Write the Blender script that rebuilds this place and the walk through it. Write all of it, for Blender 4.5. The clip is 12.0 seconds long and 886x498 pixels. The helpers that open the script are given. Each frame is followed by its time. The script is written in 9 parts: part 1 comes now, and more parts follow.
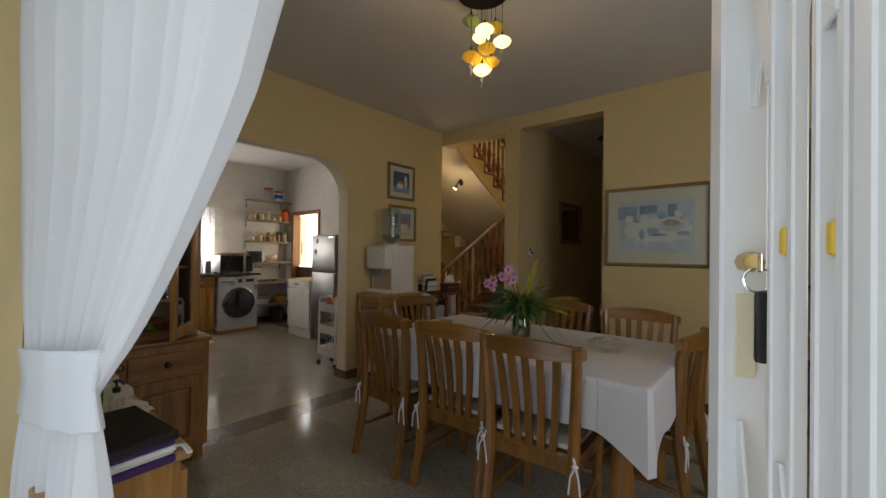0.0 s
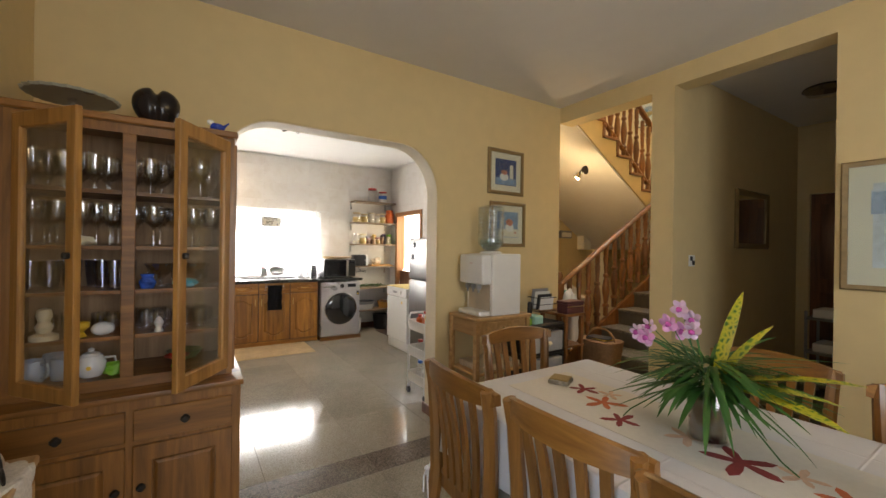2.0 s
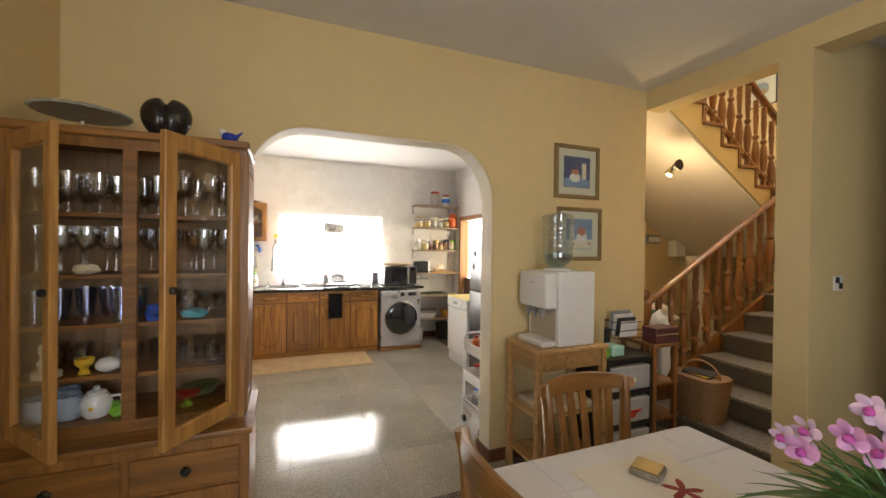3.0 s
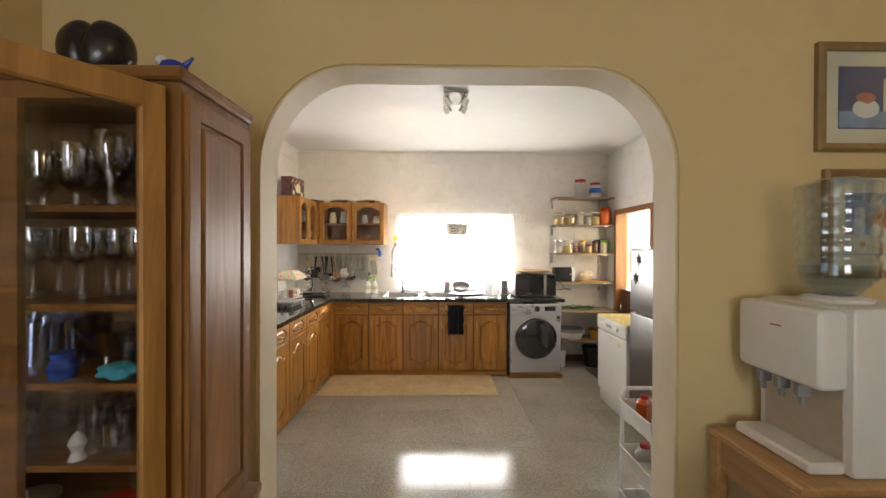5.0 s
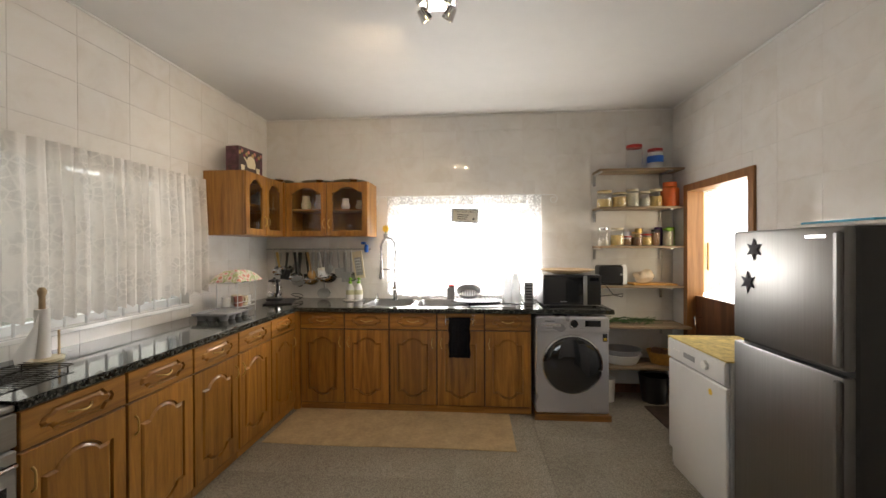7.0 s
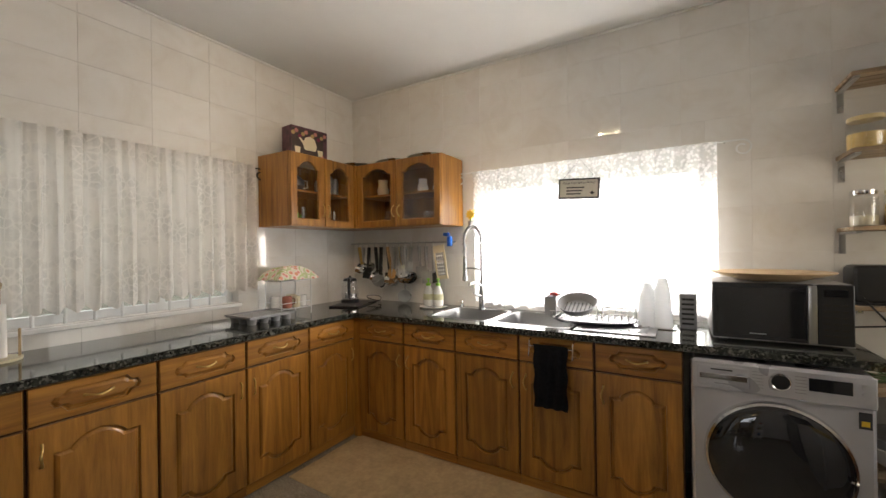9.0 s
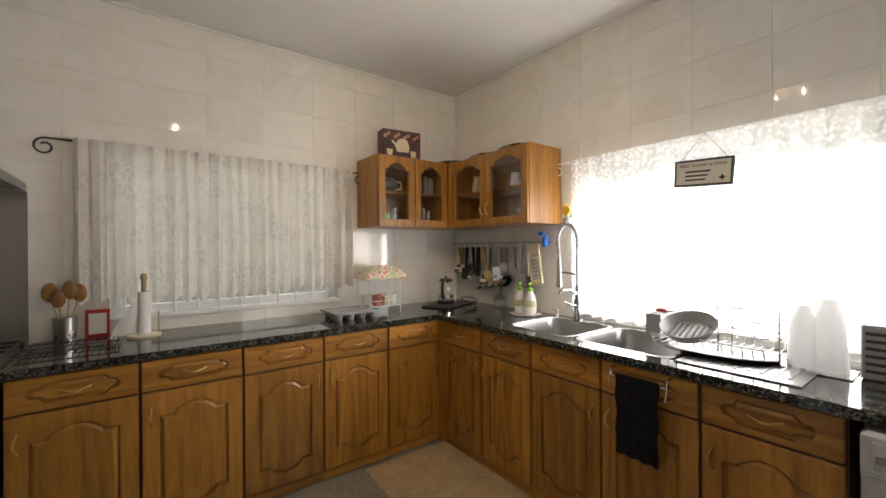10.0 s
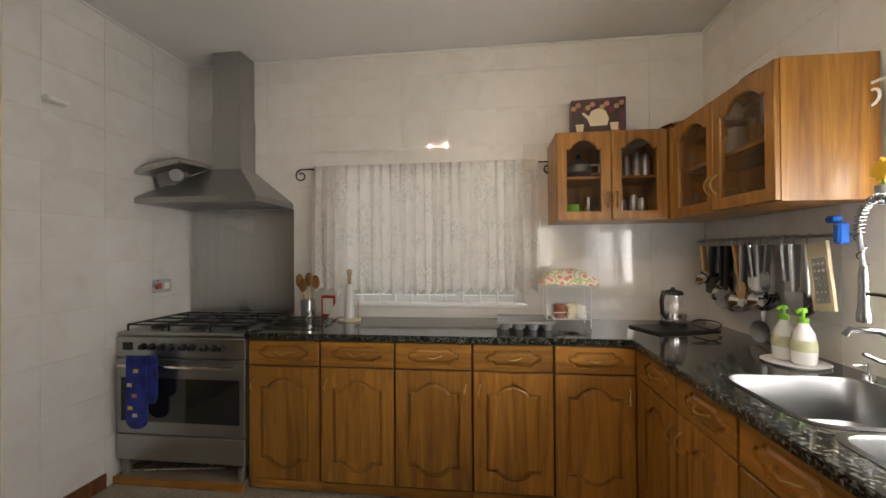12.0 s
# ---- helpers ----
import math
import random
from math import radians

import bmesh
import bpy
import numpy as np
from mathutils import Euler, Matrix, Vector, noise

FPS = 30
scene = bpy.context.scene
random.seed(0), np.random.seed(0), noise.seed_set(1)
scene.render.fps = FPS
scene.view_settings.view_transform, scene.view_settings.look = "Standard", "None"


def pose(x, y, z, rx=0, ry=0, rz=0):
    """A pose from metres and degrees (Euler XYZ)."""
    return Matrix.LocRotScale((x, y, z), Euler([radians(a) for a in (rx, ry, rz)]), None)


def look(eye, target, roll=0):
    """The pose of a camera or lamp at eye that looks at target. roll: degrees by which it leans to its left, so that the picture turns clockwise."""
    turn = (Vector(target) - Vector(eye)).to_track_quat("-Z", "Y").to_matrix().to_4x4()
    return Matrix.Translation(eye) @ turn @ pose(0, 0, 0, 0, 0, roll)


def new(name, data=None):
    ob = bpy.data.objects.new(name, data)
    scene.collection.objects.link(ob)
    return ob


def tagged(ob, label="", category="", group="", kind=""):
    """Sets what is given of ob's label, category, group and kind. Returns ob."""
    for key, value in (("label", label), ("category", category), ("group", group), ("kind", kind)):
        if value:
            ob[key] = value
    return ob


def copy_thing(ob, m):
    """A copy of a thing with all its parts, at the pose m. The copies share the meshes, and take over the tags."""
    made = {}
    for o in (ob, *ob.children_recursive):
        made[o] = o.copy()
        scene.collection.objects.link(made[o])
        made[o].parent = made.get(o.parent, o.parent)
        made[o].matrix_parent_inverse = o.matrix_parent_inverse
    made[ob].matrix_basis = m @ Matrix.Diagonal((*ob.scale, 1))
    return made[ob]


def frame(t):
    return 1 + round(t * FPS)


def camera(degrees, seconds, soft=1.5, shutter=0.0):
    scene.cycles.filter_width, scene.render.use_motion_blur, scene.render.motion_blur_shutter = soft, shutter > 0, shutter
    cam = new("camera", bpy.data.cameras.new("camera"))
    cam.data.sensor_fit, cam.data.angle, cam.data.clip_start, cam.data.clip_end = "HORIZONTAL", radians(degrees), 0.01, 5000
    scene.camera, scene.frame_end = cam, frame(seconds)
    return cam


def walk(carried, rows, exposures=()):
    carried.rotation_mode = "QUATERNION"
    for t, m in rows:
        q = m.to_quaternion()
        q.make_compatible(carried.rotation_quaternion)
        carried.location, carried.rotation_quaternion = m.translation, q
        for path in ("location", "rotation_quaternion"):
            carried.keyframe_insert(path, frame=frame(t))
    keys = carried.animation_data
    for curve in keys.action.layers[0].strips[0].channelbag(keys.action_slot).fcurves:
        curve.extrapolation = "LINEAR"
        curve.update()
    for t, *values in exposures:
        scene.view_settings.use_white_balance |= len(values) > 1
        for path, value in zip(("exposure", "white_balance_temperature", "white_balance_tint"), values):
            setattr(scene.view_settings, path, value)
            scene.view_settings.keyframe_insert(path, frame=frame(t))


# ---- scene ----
# ---- camera and walk ----
cam = camera(96.4, 12.0)
PATH = [
    (0, (-0.047, 0.321, 1.268), (-1.339, 1.847, 1.286), 0.8),
    (0.5, (-0.192, 0.5, 1.291), (-1.601, 1.92, 1.299), 0.8),
    (1, (-0.341, 0.674, 1.288), (-1.852, 1.984, 1.294), 0.9),
    (1.5, (-0.467, 0.848, 1.309), (-2.067, 2.048, 1.313), 0.9),
    (2, (-0.618, 1.041, 1.366), (-2.301, 2.122, 1.364), 0.8),
    (2.5, (-0.758, 1.2, 1.426), (-2.522, 2.142, 1.422), 0.9),
    (3, (-0.911, 1.374, 1.484), (-2.764, 2.124, 1.471), 0.7),
    (4.8, (-1.726, 1.812, 1.501), (-3.724, 1.893, 1.494), 0.2),
    (5, (-1.861, 1.829, 1.5), (-3.861, 1.855, 1.489), 0.2),
    (5.5, (-2.154, 1.874, 1.475), (-4.153, 1.841, 1.467), 0.0),
    (6, (-2.476, 1.972, 1.444), (-4.475, 1.902, 1.439), 0.0),
    (6.5, (-2.777, 2.03, 1.44), (-4.775, 1.945, 1.429), 0.1),
    (6.7, (-2.9, 2.08, 1.433), (-4.897, 1.976, 1.422), 0.0),
    (8.5, (-4.009, 2.543, 1.365), (-5.855, 1.774, 1.359), -0.9),
    (9, (-4.307, 2.628, 1.346), (-6.023, 1.601, 1.348), -0.8),
    (9.5, (-4.554, 2.73, 1.357), (-6.078, 1.436, 1.357), -0.9),
    (10, (-4.787, 2.858, 1.369), (-5.983, 1.255, 1.363), -0.4),
    (10.5, (-5.012, 2.902, 1.349), (-5.85, 1.086, 1.354), -0.6),
    (11, (-5.253, 2.901, 1.361), (-5.735, 0.96, 1.365), -0.4),
    (11.5, (-5.493, 2.853, 1.365), (-5.635, 0.858, 1.372), -0.5),
    (12, (-5.705, 2.713, 1.351), (-5.468, 0.727, 1.366), -0.4),
]
EXPOSURES = [(0.0, -0.8), (0.5, -1.0), (1.0, -0.4), (1.5, 0.2), (2.0, 0.53), (3.0, 0.68), (5.0, 0.4), (6.5, -0.12), (8.5, -0.43), (9.5, -0.43), (10.5, -0.46), (12.0, -0.54)]
walk(cam, [(t, look(eye, target, roll)) for t, eye, target, roll in PATH], EXPOSURES)

# ---- light ----
world = bpy.data.worlds.new("sky")
scene.world = world
world.use_nodes = True
wn = world.node_tree
sky = wn.nodes.new("ShaderNodeTexSky")
sky.sky_type, sky.sun_disc = "NISHITA", False
sky.sun_elevation, sky.sun_rotation = radians(62), radians(-80)
wn.nodes["Background"].inputs["Strength"].default_value = 0.12
wn.links.new(sky.outputs[0], wn.nodes["Background"].inputs["Color"])

sun_data = bpy.data.lights.new("sun", "SUN")
sun_data.energy, sun_data.angle, sun_data.color = 4.0, radians(0.5), (1.0, 0.95, 0.88)
sun = new("sun", sun_data)
sun.matrix_basis = look((-10 * math.cos(radians(62)), -1.8 * math.cos(radians(62)), 10 * math.sin(radians(62))), (0, 0, 0))


def window_light(name, at, toward, w, h, power, color=(1, 1, 1)):
    d = bpy.data.lights.new(name, "AREA")
    d.shape, d.size, d.size_y, d.energy, d.color = "RECTANGLE", w, h, power, color
    ob = new(name, d)
    ob.matrix_basis = look(at, toward)
    return ob


def lamp_light(name, at, power, color, size=0.04):
    d = bpy.data.lights.new(name, "POINT")
    d.energy, d.color, d.shadow_soft_size = power, color, size
    ob = new(name, d)
    ob.location = at
    return ob


def spot_light(name, at, toward, power, color, size=0.012):
    d = bpy.data.lights.new(name, "SPOT")
    d.energy, d.color, d.shadow_soft_size = power, color, size
    d.spot_size, d.spot_blend = radians(105), 0.9
    ob = new(name, d)
    ob.matrix_basis = look(at, toward)
    return ob


window_light("sink_window_daylight", (-7.12, 2.04, 1.32), (0, 2.04, 1.14), 1.40, 0.70, 70, (1.0, 0.955, 0.91))
window_light("side_window_daylight", (-5.25, -0.12, 1.48), (-5.25, 3, 1.3), 1.35, 0.9, 4, (1.0, 0.90, 0.82))
window_light("door_daylight", (-6.35, 4.3, 1.45), (-6.3, 0, 1.3), 0.8, 0.9, 6, (1.0, 0.96, 0.88))
window_light("entrance_daylight", (-0.35, 0.0, 1.15), (-0.9, 4, 0.9), 1.5, 2.0, 17.5, (0.80, 0.89, 1.0))
# fill lamp added in the east wall to brighten the hutch front; no known window
window_light("east_window_daylight", (1.74, 1.7, 1.55), (-3.0, 1.5, 1.45), 1.5, 1.1, 31, (0.95, 0.96, 1.0))
# added fill under the closed stairwell ceiling, no window is modelled there
window_light("stairwell_daylight", (-3.6, 6.0, 4.7), (-3.4, 5.6, 0), 1.2, 1.2, 60, (1.0, 0.95, 0.88))
lamp_light("chandelier_light", (-1.34, 2.17, 2.33), 7, (1.0, 0.66, 0.3), 0.12)
for sx, sy, aim, power in ((-1, -1, (-7.0, 0.35, 1.6), 46), (1, -1, (-5.2, 0.2, 1.75), 20), (-1, 1, (-6.5, 1.9, 0.8), 26), (1, 1, (-4.4, 3.6, 1.8), 10)):
    spot_light("kitchen_spot_light", (-5.10 + 0.09 * sx, 1.97 + 0.085 * sy, 2.59), aim, power, (1.0, 0.75, 0.49))
lamp_light("stair_wall_light", (-3.62, 4.75, 2.1), 10, (1.0, 0.7, 0.35), 0.04)

# ---- materials ----
def ramp_set(node, stops):
    el = node.color_ramp.elements
    while len(el) > len(stops):
        el.remove(el[-1])
    while len(el) < len(stops):
        el.new(0.5)
    for e, (p, c) in zip(el, stops):
        e.position, e.color = p, (*c, 1.0)


def base_mat(name):
    m = bpy.data.materials.new(name)
    m.use_nodes = True
    nt = m.node_tree
    return m, nt, nt.nodes["Principled BSDF"]


def lk(nt, a, ai, b, bi):
    nt.links.new(a.outputs[ai], b.inputs[bi])


def coords(nt, scale=(1, 1, 1), random_shift=False):
    tc = nt.nodes.new("ShaderNodeTexCoord")
    mp = nt.nodes.new("ShaderNodeMapping")
    mp.inputs["Scale"].default_value = scale
    lk(nt, tc, "Object", mp, "Vector")
    if random_shift:
        oi = nt.nodes.new("ShaderNodeObjectInfo")
        mul = nt.nodes.new("ShaderNodeMath")
        mul.operation = "MULTIPLY"
        mul.inputs[1].default_value = 37.0
        lk(nt, oi, "Random", mul, 0)
        lk(nt, mul, 0, mp, "Location")
    return mp


def noise_tex(nt, vec, scale, detail=5.0, rough=0.55):
    n = nt.nodes.new("ShaderNodeTexNoise")
    n.inputs["Scale"].default_value = scale
    n.inputs["Detail"].default_value = detail
    n.inputs["Roughness"].default_value = rough
    lk(nt, vec, "Vector", n, "Vector")
    return n


def bump(nt, b, src, out, strength, dist=0.01):
    k = nt.nodes.new("ShaderNodeBump")
    k.inputs["Strength"].default_value = strength
    k.inputs["Distance"].default_value = dist
    lk(nt, src, out, k, "Height")
    lk(nt, k, "Normal", b, "Normal")
    return k


def plain(name, col, rough=0.5, metal=0.0, var=0.12, scale=14.0, bmp=0.04, coat=0.0, rvar=0.1, spec=0.5):
    """Painted, plastic, metal or cloth surface with fine and coarse variation."""
    m, nt, b = base_mat(name)
    v = coords(nt)
    n1, n2 = noise_tex(nt, v, scale), noise_tex(nt, v, scale * 0.13, 3)
    add = nt.nodes.new("ShaderNodeMath")
    add.operation = "MULTIPLY_ADD"
    add.inputs[1].default_value = 0.5
    lk(nt, n1, "Fac", add, 0)
    half = nt.nodes.new("ShaderNodeMath")
    half.operation = "MULTIPLY"
    half.inputs[1].default_value = 0.5
    lk(nt, n2, "Fac", half, 0)
    lk(nt, half, 0, add, 2)
    r = nt.nodes.new("ShaderNodeValToRGB")
    lo, hi = [max(0, c * (1 - var)) for c in col], [min(1, c * (1 + var)) for c in col]
    ramp_set(r, [(0.3, lo), (0.7, hi)])
    lk(nt, add, 0, r, "Fac")
    lk(nt, r, "Color", b, "Base Color")
    mr = nt.nodes.new("ShaderNodeMapRange")
    mr.inputs["To Min"].default_value, mr.inputs["To Max"].default_value = max(0.02, rough - rvar), min(1, rough + rvar)
    lk(nt, n2, "Fac", mr, "Value")
    lk(nt, mr, "Result", b, "Roughness")
    b.inputs["Metallic"].default_value = metal
    b.inputs["Coat Weight"].default_value = coat
    b.inputs["Specular IOR Level"].default_value = spec
    if bmp:
        bump(nt, b, n1, "Fac", bmp, 0.004)
    return m


def wood(name, dark, light, grain="z", rough=0.4, scale=1.0, coat=0.15):
    """Varnished wood: stretched fibres, bands and a few darker streaks."""
    m, nt, b = base_mat(name)
    k = {"x": (1.2, 16, 16), "y": (16, 1.2, 16), "z": (16, 16, 1.2)}[grain]
    v = coords(nt, tuple(scale * c for c in k), True)
    n1 = noise_tex(nt, v, 1.0, 6, 0.6)
    n1.inputs["Distortion"].default_value = 1.2
    n2 = noise_tex(nt, v, 6.0, 4, 0.7)
    add = nt.nodes.new("ShaderNodeMath")
    add.operation = "MULTIPLY_ADD"
    add.inputs[1].default_value = 0.24
    lk(nt, n2, "Fac", add, 0)
    sc = nt.nodes.new("ShaderNodeMath")
    sc.operation = "MULTIPLY"
    sc.inputs[1].default_value = 0.76
    lk(nt, n1, "Fac", sc, 0)
    lk(nt, sc, 0, add, 2)
    r = nt.nodes.new("ShaderNodeValToRGB")
    mid = [0.5 * (a + c) for a, c in zip(dark, light)]
    ramp_set(r, [(0.33, dark), (0.5, mid), (0.66, light)])
    lk(nt, add, 0, r, "Fac")
    oi = nt.nodes.new("ShaderNodeObjectInfo")
    tone = nt.nodes.new("ShaderNodeMapRange")
    tone.inputs["To Min"].default_value, tone.inputs["To Max"].default_value = 0.84, 1.16
    lk(nt, oi, "Random", tone, "Value")
    piece = nt.nodes.new("ShaderNodeVectorMath")
    piece.operation = "SCALE"
    lk(nt, r, "Color", piece, 0)
    lk(nt, tone, "Result", piece, "Scale")
    lk(nt, piece, "Vector", b, "Base Color")
    mr = nt.nodes.new("ShaderNodeMapRange")
    mr.inputs["To Min"].default_value, mr.inputs["To Max"].default_value = rough + 0.1, rough - 0.08
    lk(nt, n1, "Fac", mr, "Value")
    lk(nt, mr, "Result", b, "Roughness")
    b.inputs["Coat Weight"].default_value = coat
    b.inputs["Coat Roughness"].default_value = 0.25
    bump(nt, b, add, 0, 0.12, 0.003)
    return m


def speckle(name, dark, mid, light, scale, rough, coat=0.0, fleck=0.5, cloud=0.25):
    """Terrazzo or granite: chips of three tones over soft clouds."""
    m, nt, b = base_mat(name)
    v = coords(nt, (1, 1, 1), True)
    vo = nt.nodes.new("ShaderNodeTexVoronoi")
    vo.inputs["Scale"].default_value = scale
    lk(nt, v, "Vector", vo, "Vector")
    sep = nt.nodes.new("ShaderNodeSeparateColor")
    lk(nt, vo, "Color", sep, "Color")
    r = nt.nodes.new("ShaderNodeValToRGB")
    ramp_set(r, [(0.12, dark), (0.5 * fleck + 0.2, mid), (0.92, light)])
    lk(nt, sep, "Red", r, "Fac")
    n = noise_tex(nt, v, 1.7, 5)
    mr = nt.nodes.new("ShaderNodeMapRange")
    mr.inputs["To Min"].default_value, mr.inputs["To Max"].default_value = 1 - cloud, 1 + cloud
    lk(nt, n, "Fac", mr, "Value")
    mul = nt.nodes.new("ShaderNodeVectorMath")
    mul.operation = "SCALE"
    lk(nt, r, "Color", mul, 0)
    lk(nt, mr, "Result", mul, "Scale")
    lk(nt, mul, "Vector", b, "Base Color")
    mr2 = nt.nodes.new("ShaderNodeMapRange")
    mr2.inputs["To Min"].default_value, mr2.inputs["To Max"].default_value = rough * 0.7, rough * 1.4
    lk(nt, n, "Fac", mr2, "Value")
    lk(nt, mr2, "Result", b, "Roughness")
    b.inputs["Coat Weight"].default_value = coat
    b.inputs["Coat Roughness"].default_value = 0.06
    b.inputs["Specular IOR Level"].default_value = 0.25
    bump(nt, b, n, "Fac", 0.02, 0.01)
    return m


def glass(name, tint=(1, 1, 1), rough=0.02, gloss=0.9, clear=0.97, least=0.035):
    """Thin clear pane or vessel: passes light straight, with Fresnel gloss."""
    m = bpy.data.materials.new(name)
    m.use_nodes = True
    nt = m.node_tree
    nt.nodes.clear()
    out = nt.nodes.new("ShaderNodeOutputMaterial")
    tr = nt.nodes.new("ShaderNodeBsdfTransparent")
    tr.inputs["Color"].default_value = (*[c * clear for c in tint], 1)
    gl = nt.nodes.new("ShaderNodeBsdfGlossy")
    gl.inputs["Roughness"].default_value = rough
    gl.inputs["Color"].default_value = (gloss, gloss, gloss, 1)
    fr = nt.nodes.new("ShaderNodeLayerWeight")
    pw = nt.nodes.new("ShaderNodeMath")
    pw.operation = "POWER"
    pw.inputs[1].default_value = 3.0
    lk(nt, fr, "Facing", pw, 0)
    sc = nt.nodes.new("ShaderNodeMath")
    sc.operation = "MULTIPLY_ADD"
    sc.inputs[1].default_value, sc.inputs[2].default_value = 0.7, least
    lk(nt, pw, 0, sc, 0)
    mix = nt.nodes.new("ShaderNodeMixShader")
    lk(nt, sc, 0, mix, 0)
    lk(nt, tr, 0, mix, 1)
    lk(nt, gl, 0, mix, 2)
    lk(nt, mix, 0, out, 0)
    return m


def glow(name, col, strength):
    m = bpy.data.materials.new(name)
    m.use_nodes = True
    nt = m.node_tree
    nt.nodes.clear()
    out = nt.nodes.new("ShaderNodeOutputMaterial")
    e = nt.nodes.new("ShaderNodeEmission")
    e.inputs["Color"].default_value, e.inputs["Strength"].default_value = (*col, 1), strength
    lk(nt, e, 0, out, 0)
    return m


def lace(name, thin, col=(0.85, 0.84, 0.82), flower=9.0, share=0.5):
    """Net curtain: translucent threads with woven flowers and small holes."""
    m = bpy.data.materials.new(name)
    m.use_nodes = True
    nt = m.node_tree
    nt.nodes.clear()
    out = nt.nodes.new("ShaderNodeOutputMaterial")
    v = coords(nt)
    n = noise_tex(nt, v, flower, 2)
    vo = nt.nodes.new("ShaderNodeTexVoronoi")
    vo.inputs["Scale"].default_value = flower * 1.3
    lk(nt, v, "Vector", vo, "Vector")
    add = nt.nodes.new("ShaderNodeMath")
    add.operation = "MULTIPLY_ADD"
    add.inputs[1].default_value = 0.6
    lk(nt, vo, "Distance", add, 0)
    lk(nt, n, "Fac", add, 2)
    mr = nt.nodes.new("ShaderNodeMapRange")
    mr.inputs["From Min"].default_value, mr.inputs["From Max"].default_value = 0.62, 0.86
    mr.inputs["To Min"].default_value, mr.inputs["To Max"].default_value = thin * 0.4, thin
    lk(nt, add, 0, mr, "Value")
    d = nt.nodes.new("ShaderNodeBsdfDiffuse")
    t = nt.nodes.new("ShaderNodeBsdfTranslucent")
    for k in (d, t):
        k.inputs["Color"].default_value = (*col, 1)
    mx = nt.nodes.new("ShaderNodeMixShader")
    mx.inputs[0].default_value = share
    lk(nt, d, 0, mx, 1)
    lk(nt, t, 0, mx, 2)
    tr = nt.nodes.new("ShaderNodeBsdfTransparent")
    mix = nt.nodes.new("ShaderNodeMixShader")
    lk(nt, mr, "Result", mix, 0)
    lk(nt, mx, 0, mix, 1)
    lk(nt, tr, 0, mix, 2)
    lk(nt, mix, 0, out, 0)
    return m


def filet(name, col):
    """Dense white lace: fine net with woven flower sprays and small open eyes along them."""
    m = bpy.data.materials.new(name)
    m.use_nodes = True
    nt = m.node_tree
    nt.nodes.clear()
    out = nt.nodes.new("ShaderNodeOutputMaterial")
    v = coords(nt)
    warp = noise_tex(nt, v, 7.0, 2)
    sprays = nt.nodes.new("ShaderNodeTexVoronoi")
    sprays.feature = "DISTANCE_TO_EDGE"
    sprays.inputs["Scale"].default_value = 22.0
    lk(nt, v, "Vector", sprays, "Vector")
    eyes = nt.nodes.new("ShaderNodeTexVoronoi")
    eyes.inputs["Scale"].default_value = 75.0
    lk(nt, v, "Vector", eyes, "Vector")
    net = nt.nodes.new("ShaderNodeMapRange")
    net.inputs["From Min"].default_value, net.inputs["From Max"].default_value = 0.03, 0.13
    net.inputs["To Min"].default_value, net.inputs["To Max"].default_value = 0.0, 0.13
    lk(nt, sprays, "Distance", net, "Value")
    patch = nt.nodes.new("ShaderNodeMapRange")
    patch.inputs["From Min"].default_value, patch.inputs["From Max"].default_value = 0.42, 0.62
    lk(nt, warp, "Fac", patch, "Value")
    k1 = nt.nodes.new("ShaderNodeMath")
    k1.operation = "MULTIPLY"
    lk(nt, net, "Result", k1, 0)
    lk(nt, patch, "Result", k1, 1)
    hole = nt.nodes.new("ShaderNodeMapRange")
    hole.inputs["From Min"].default_value, hole.inputs["From Max"].default_value = 0.25, 0.5
    hole.inputs["To Min"].default_value, hole.inputs["To Max"].default_value = 0.75, 1.25
    lk(nt, eyes, "Distance", hole, "Value")
    k2 = nt.nodes.new("ShaderNodeMath")
    k2.operation = "MULTIPLY"
    lk(nt, k1, 0, k2, 0)
    lk(nt, hole, "Result", k2, 1)
    opened = nt.nodes.new("ShaderNodeMath")
    opened.operation = "ADD"
    opened.inputs[1].default_value = 0.08
    lk(nt, k2, 0, opened, 0)
    d = nt.nodes.new("ShaderNodeBsdfDiffuse")
    t = nt.nodes.new("ShaderNodeBsdfTranslucent")
    for k in (d, t):
        k.inputs["Color"].default_value = (*col, 1)
    mx = nt.nodes.new("ShaderNodeMixShader")
    mx.inputs[0].default_value = 0.45
    lk(nt, d, 0, mx, 1)
    lk(nt, t, 0, mx, 2)
    tr = nt.nodes.new("ShaderNodeBsdfTransparent")
    mix = nt.nodes.new("ShaderNodeMixShader")
    lk(nt, opened, 0, mix, 0)
    lk(nt, mx, 0, mix, 1)
    lk(nt, tr, 0, mix, 2)
    lk(nt, mix, 0, out, 0)
    return m


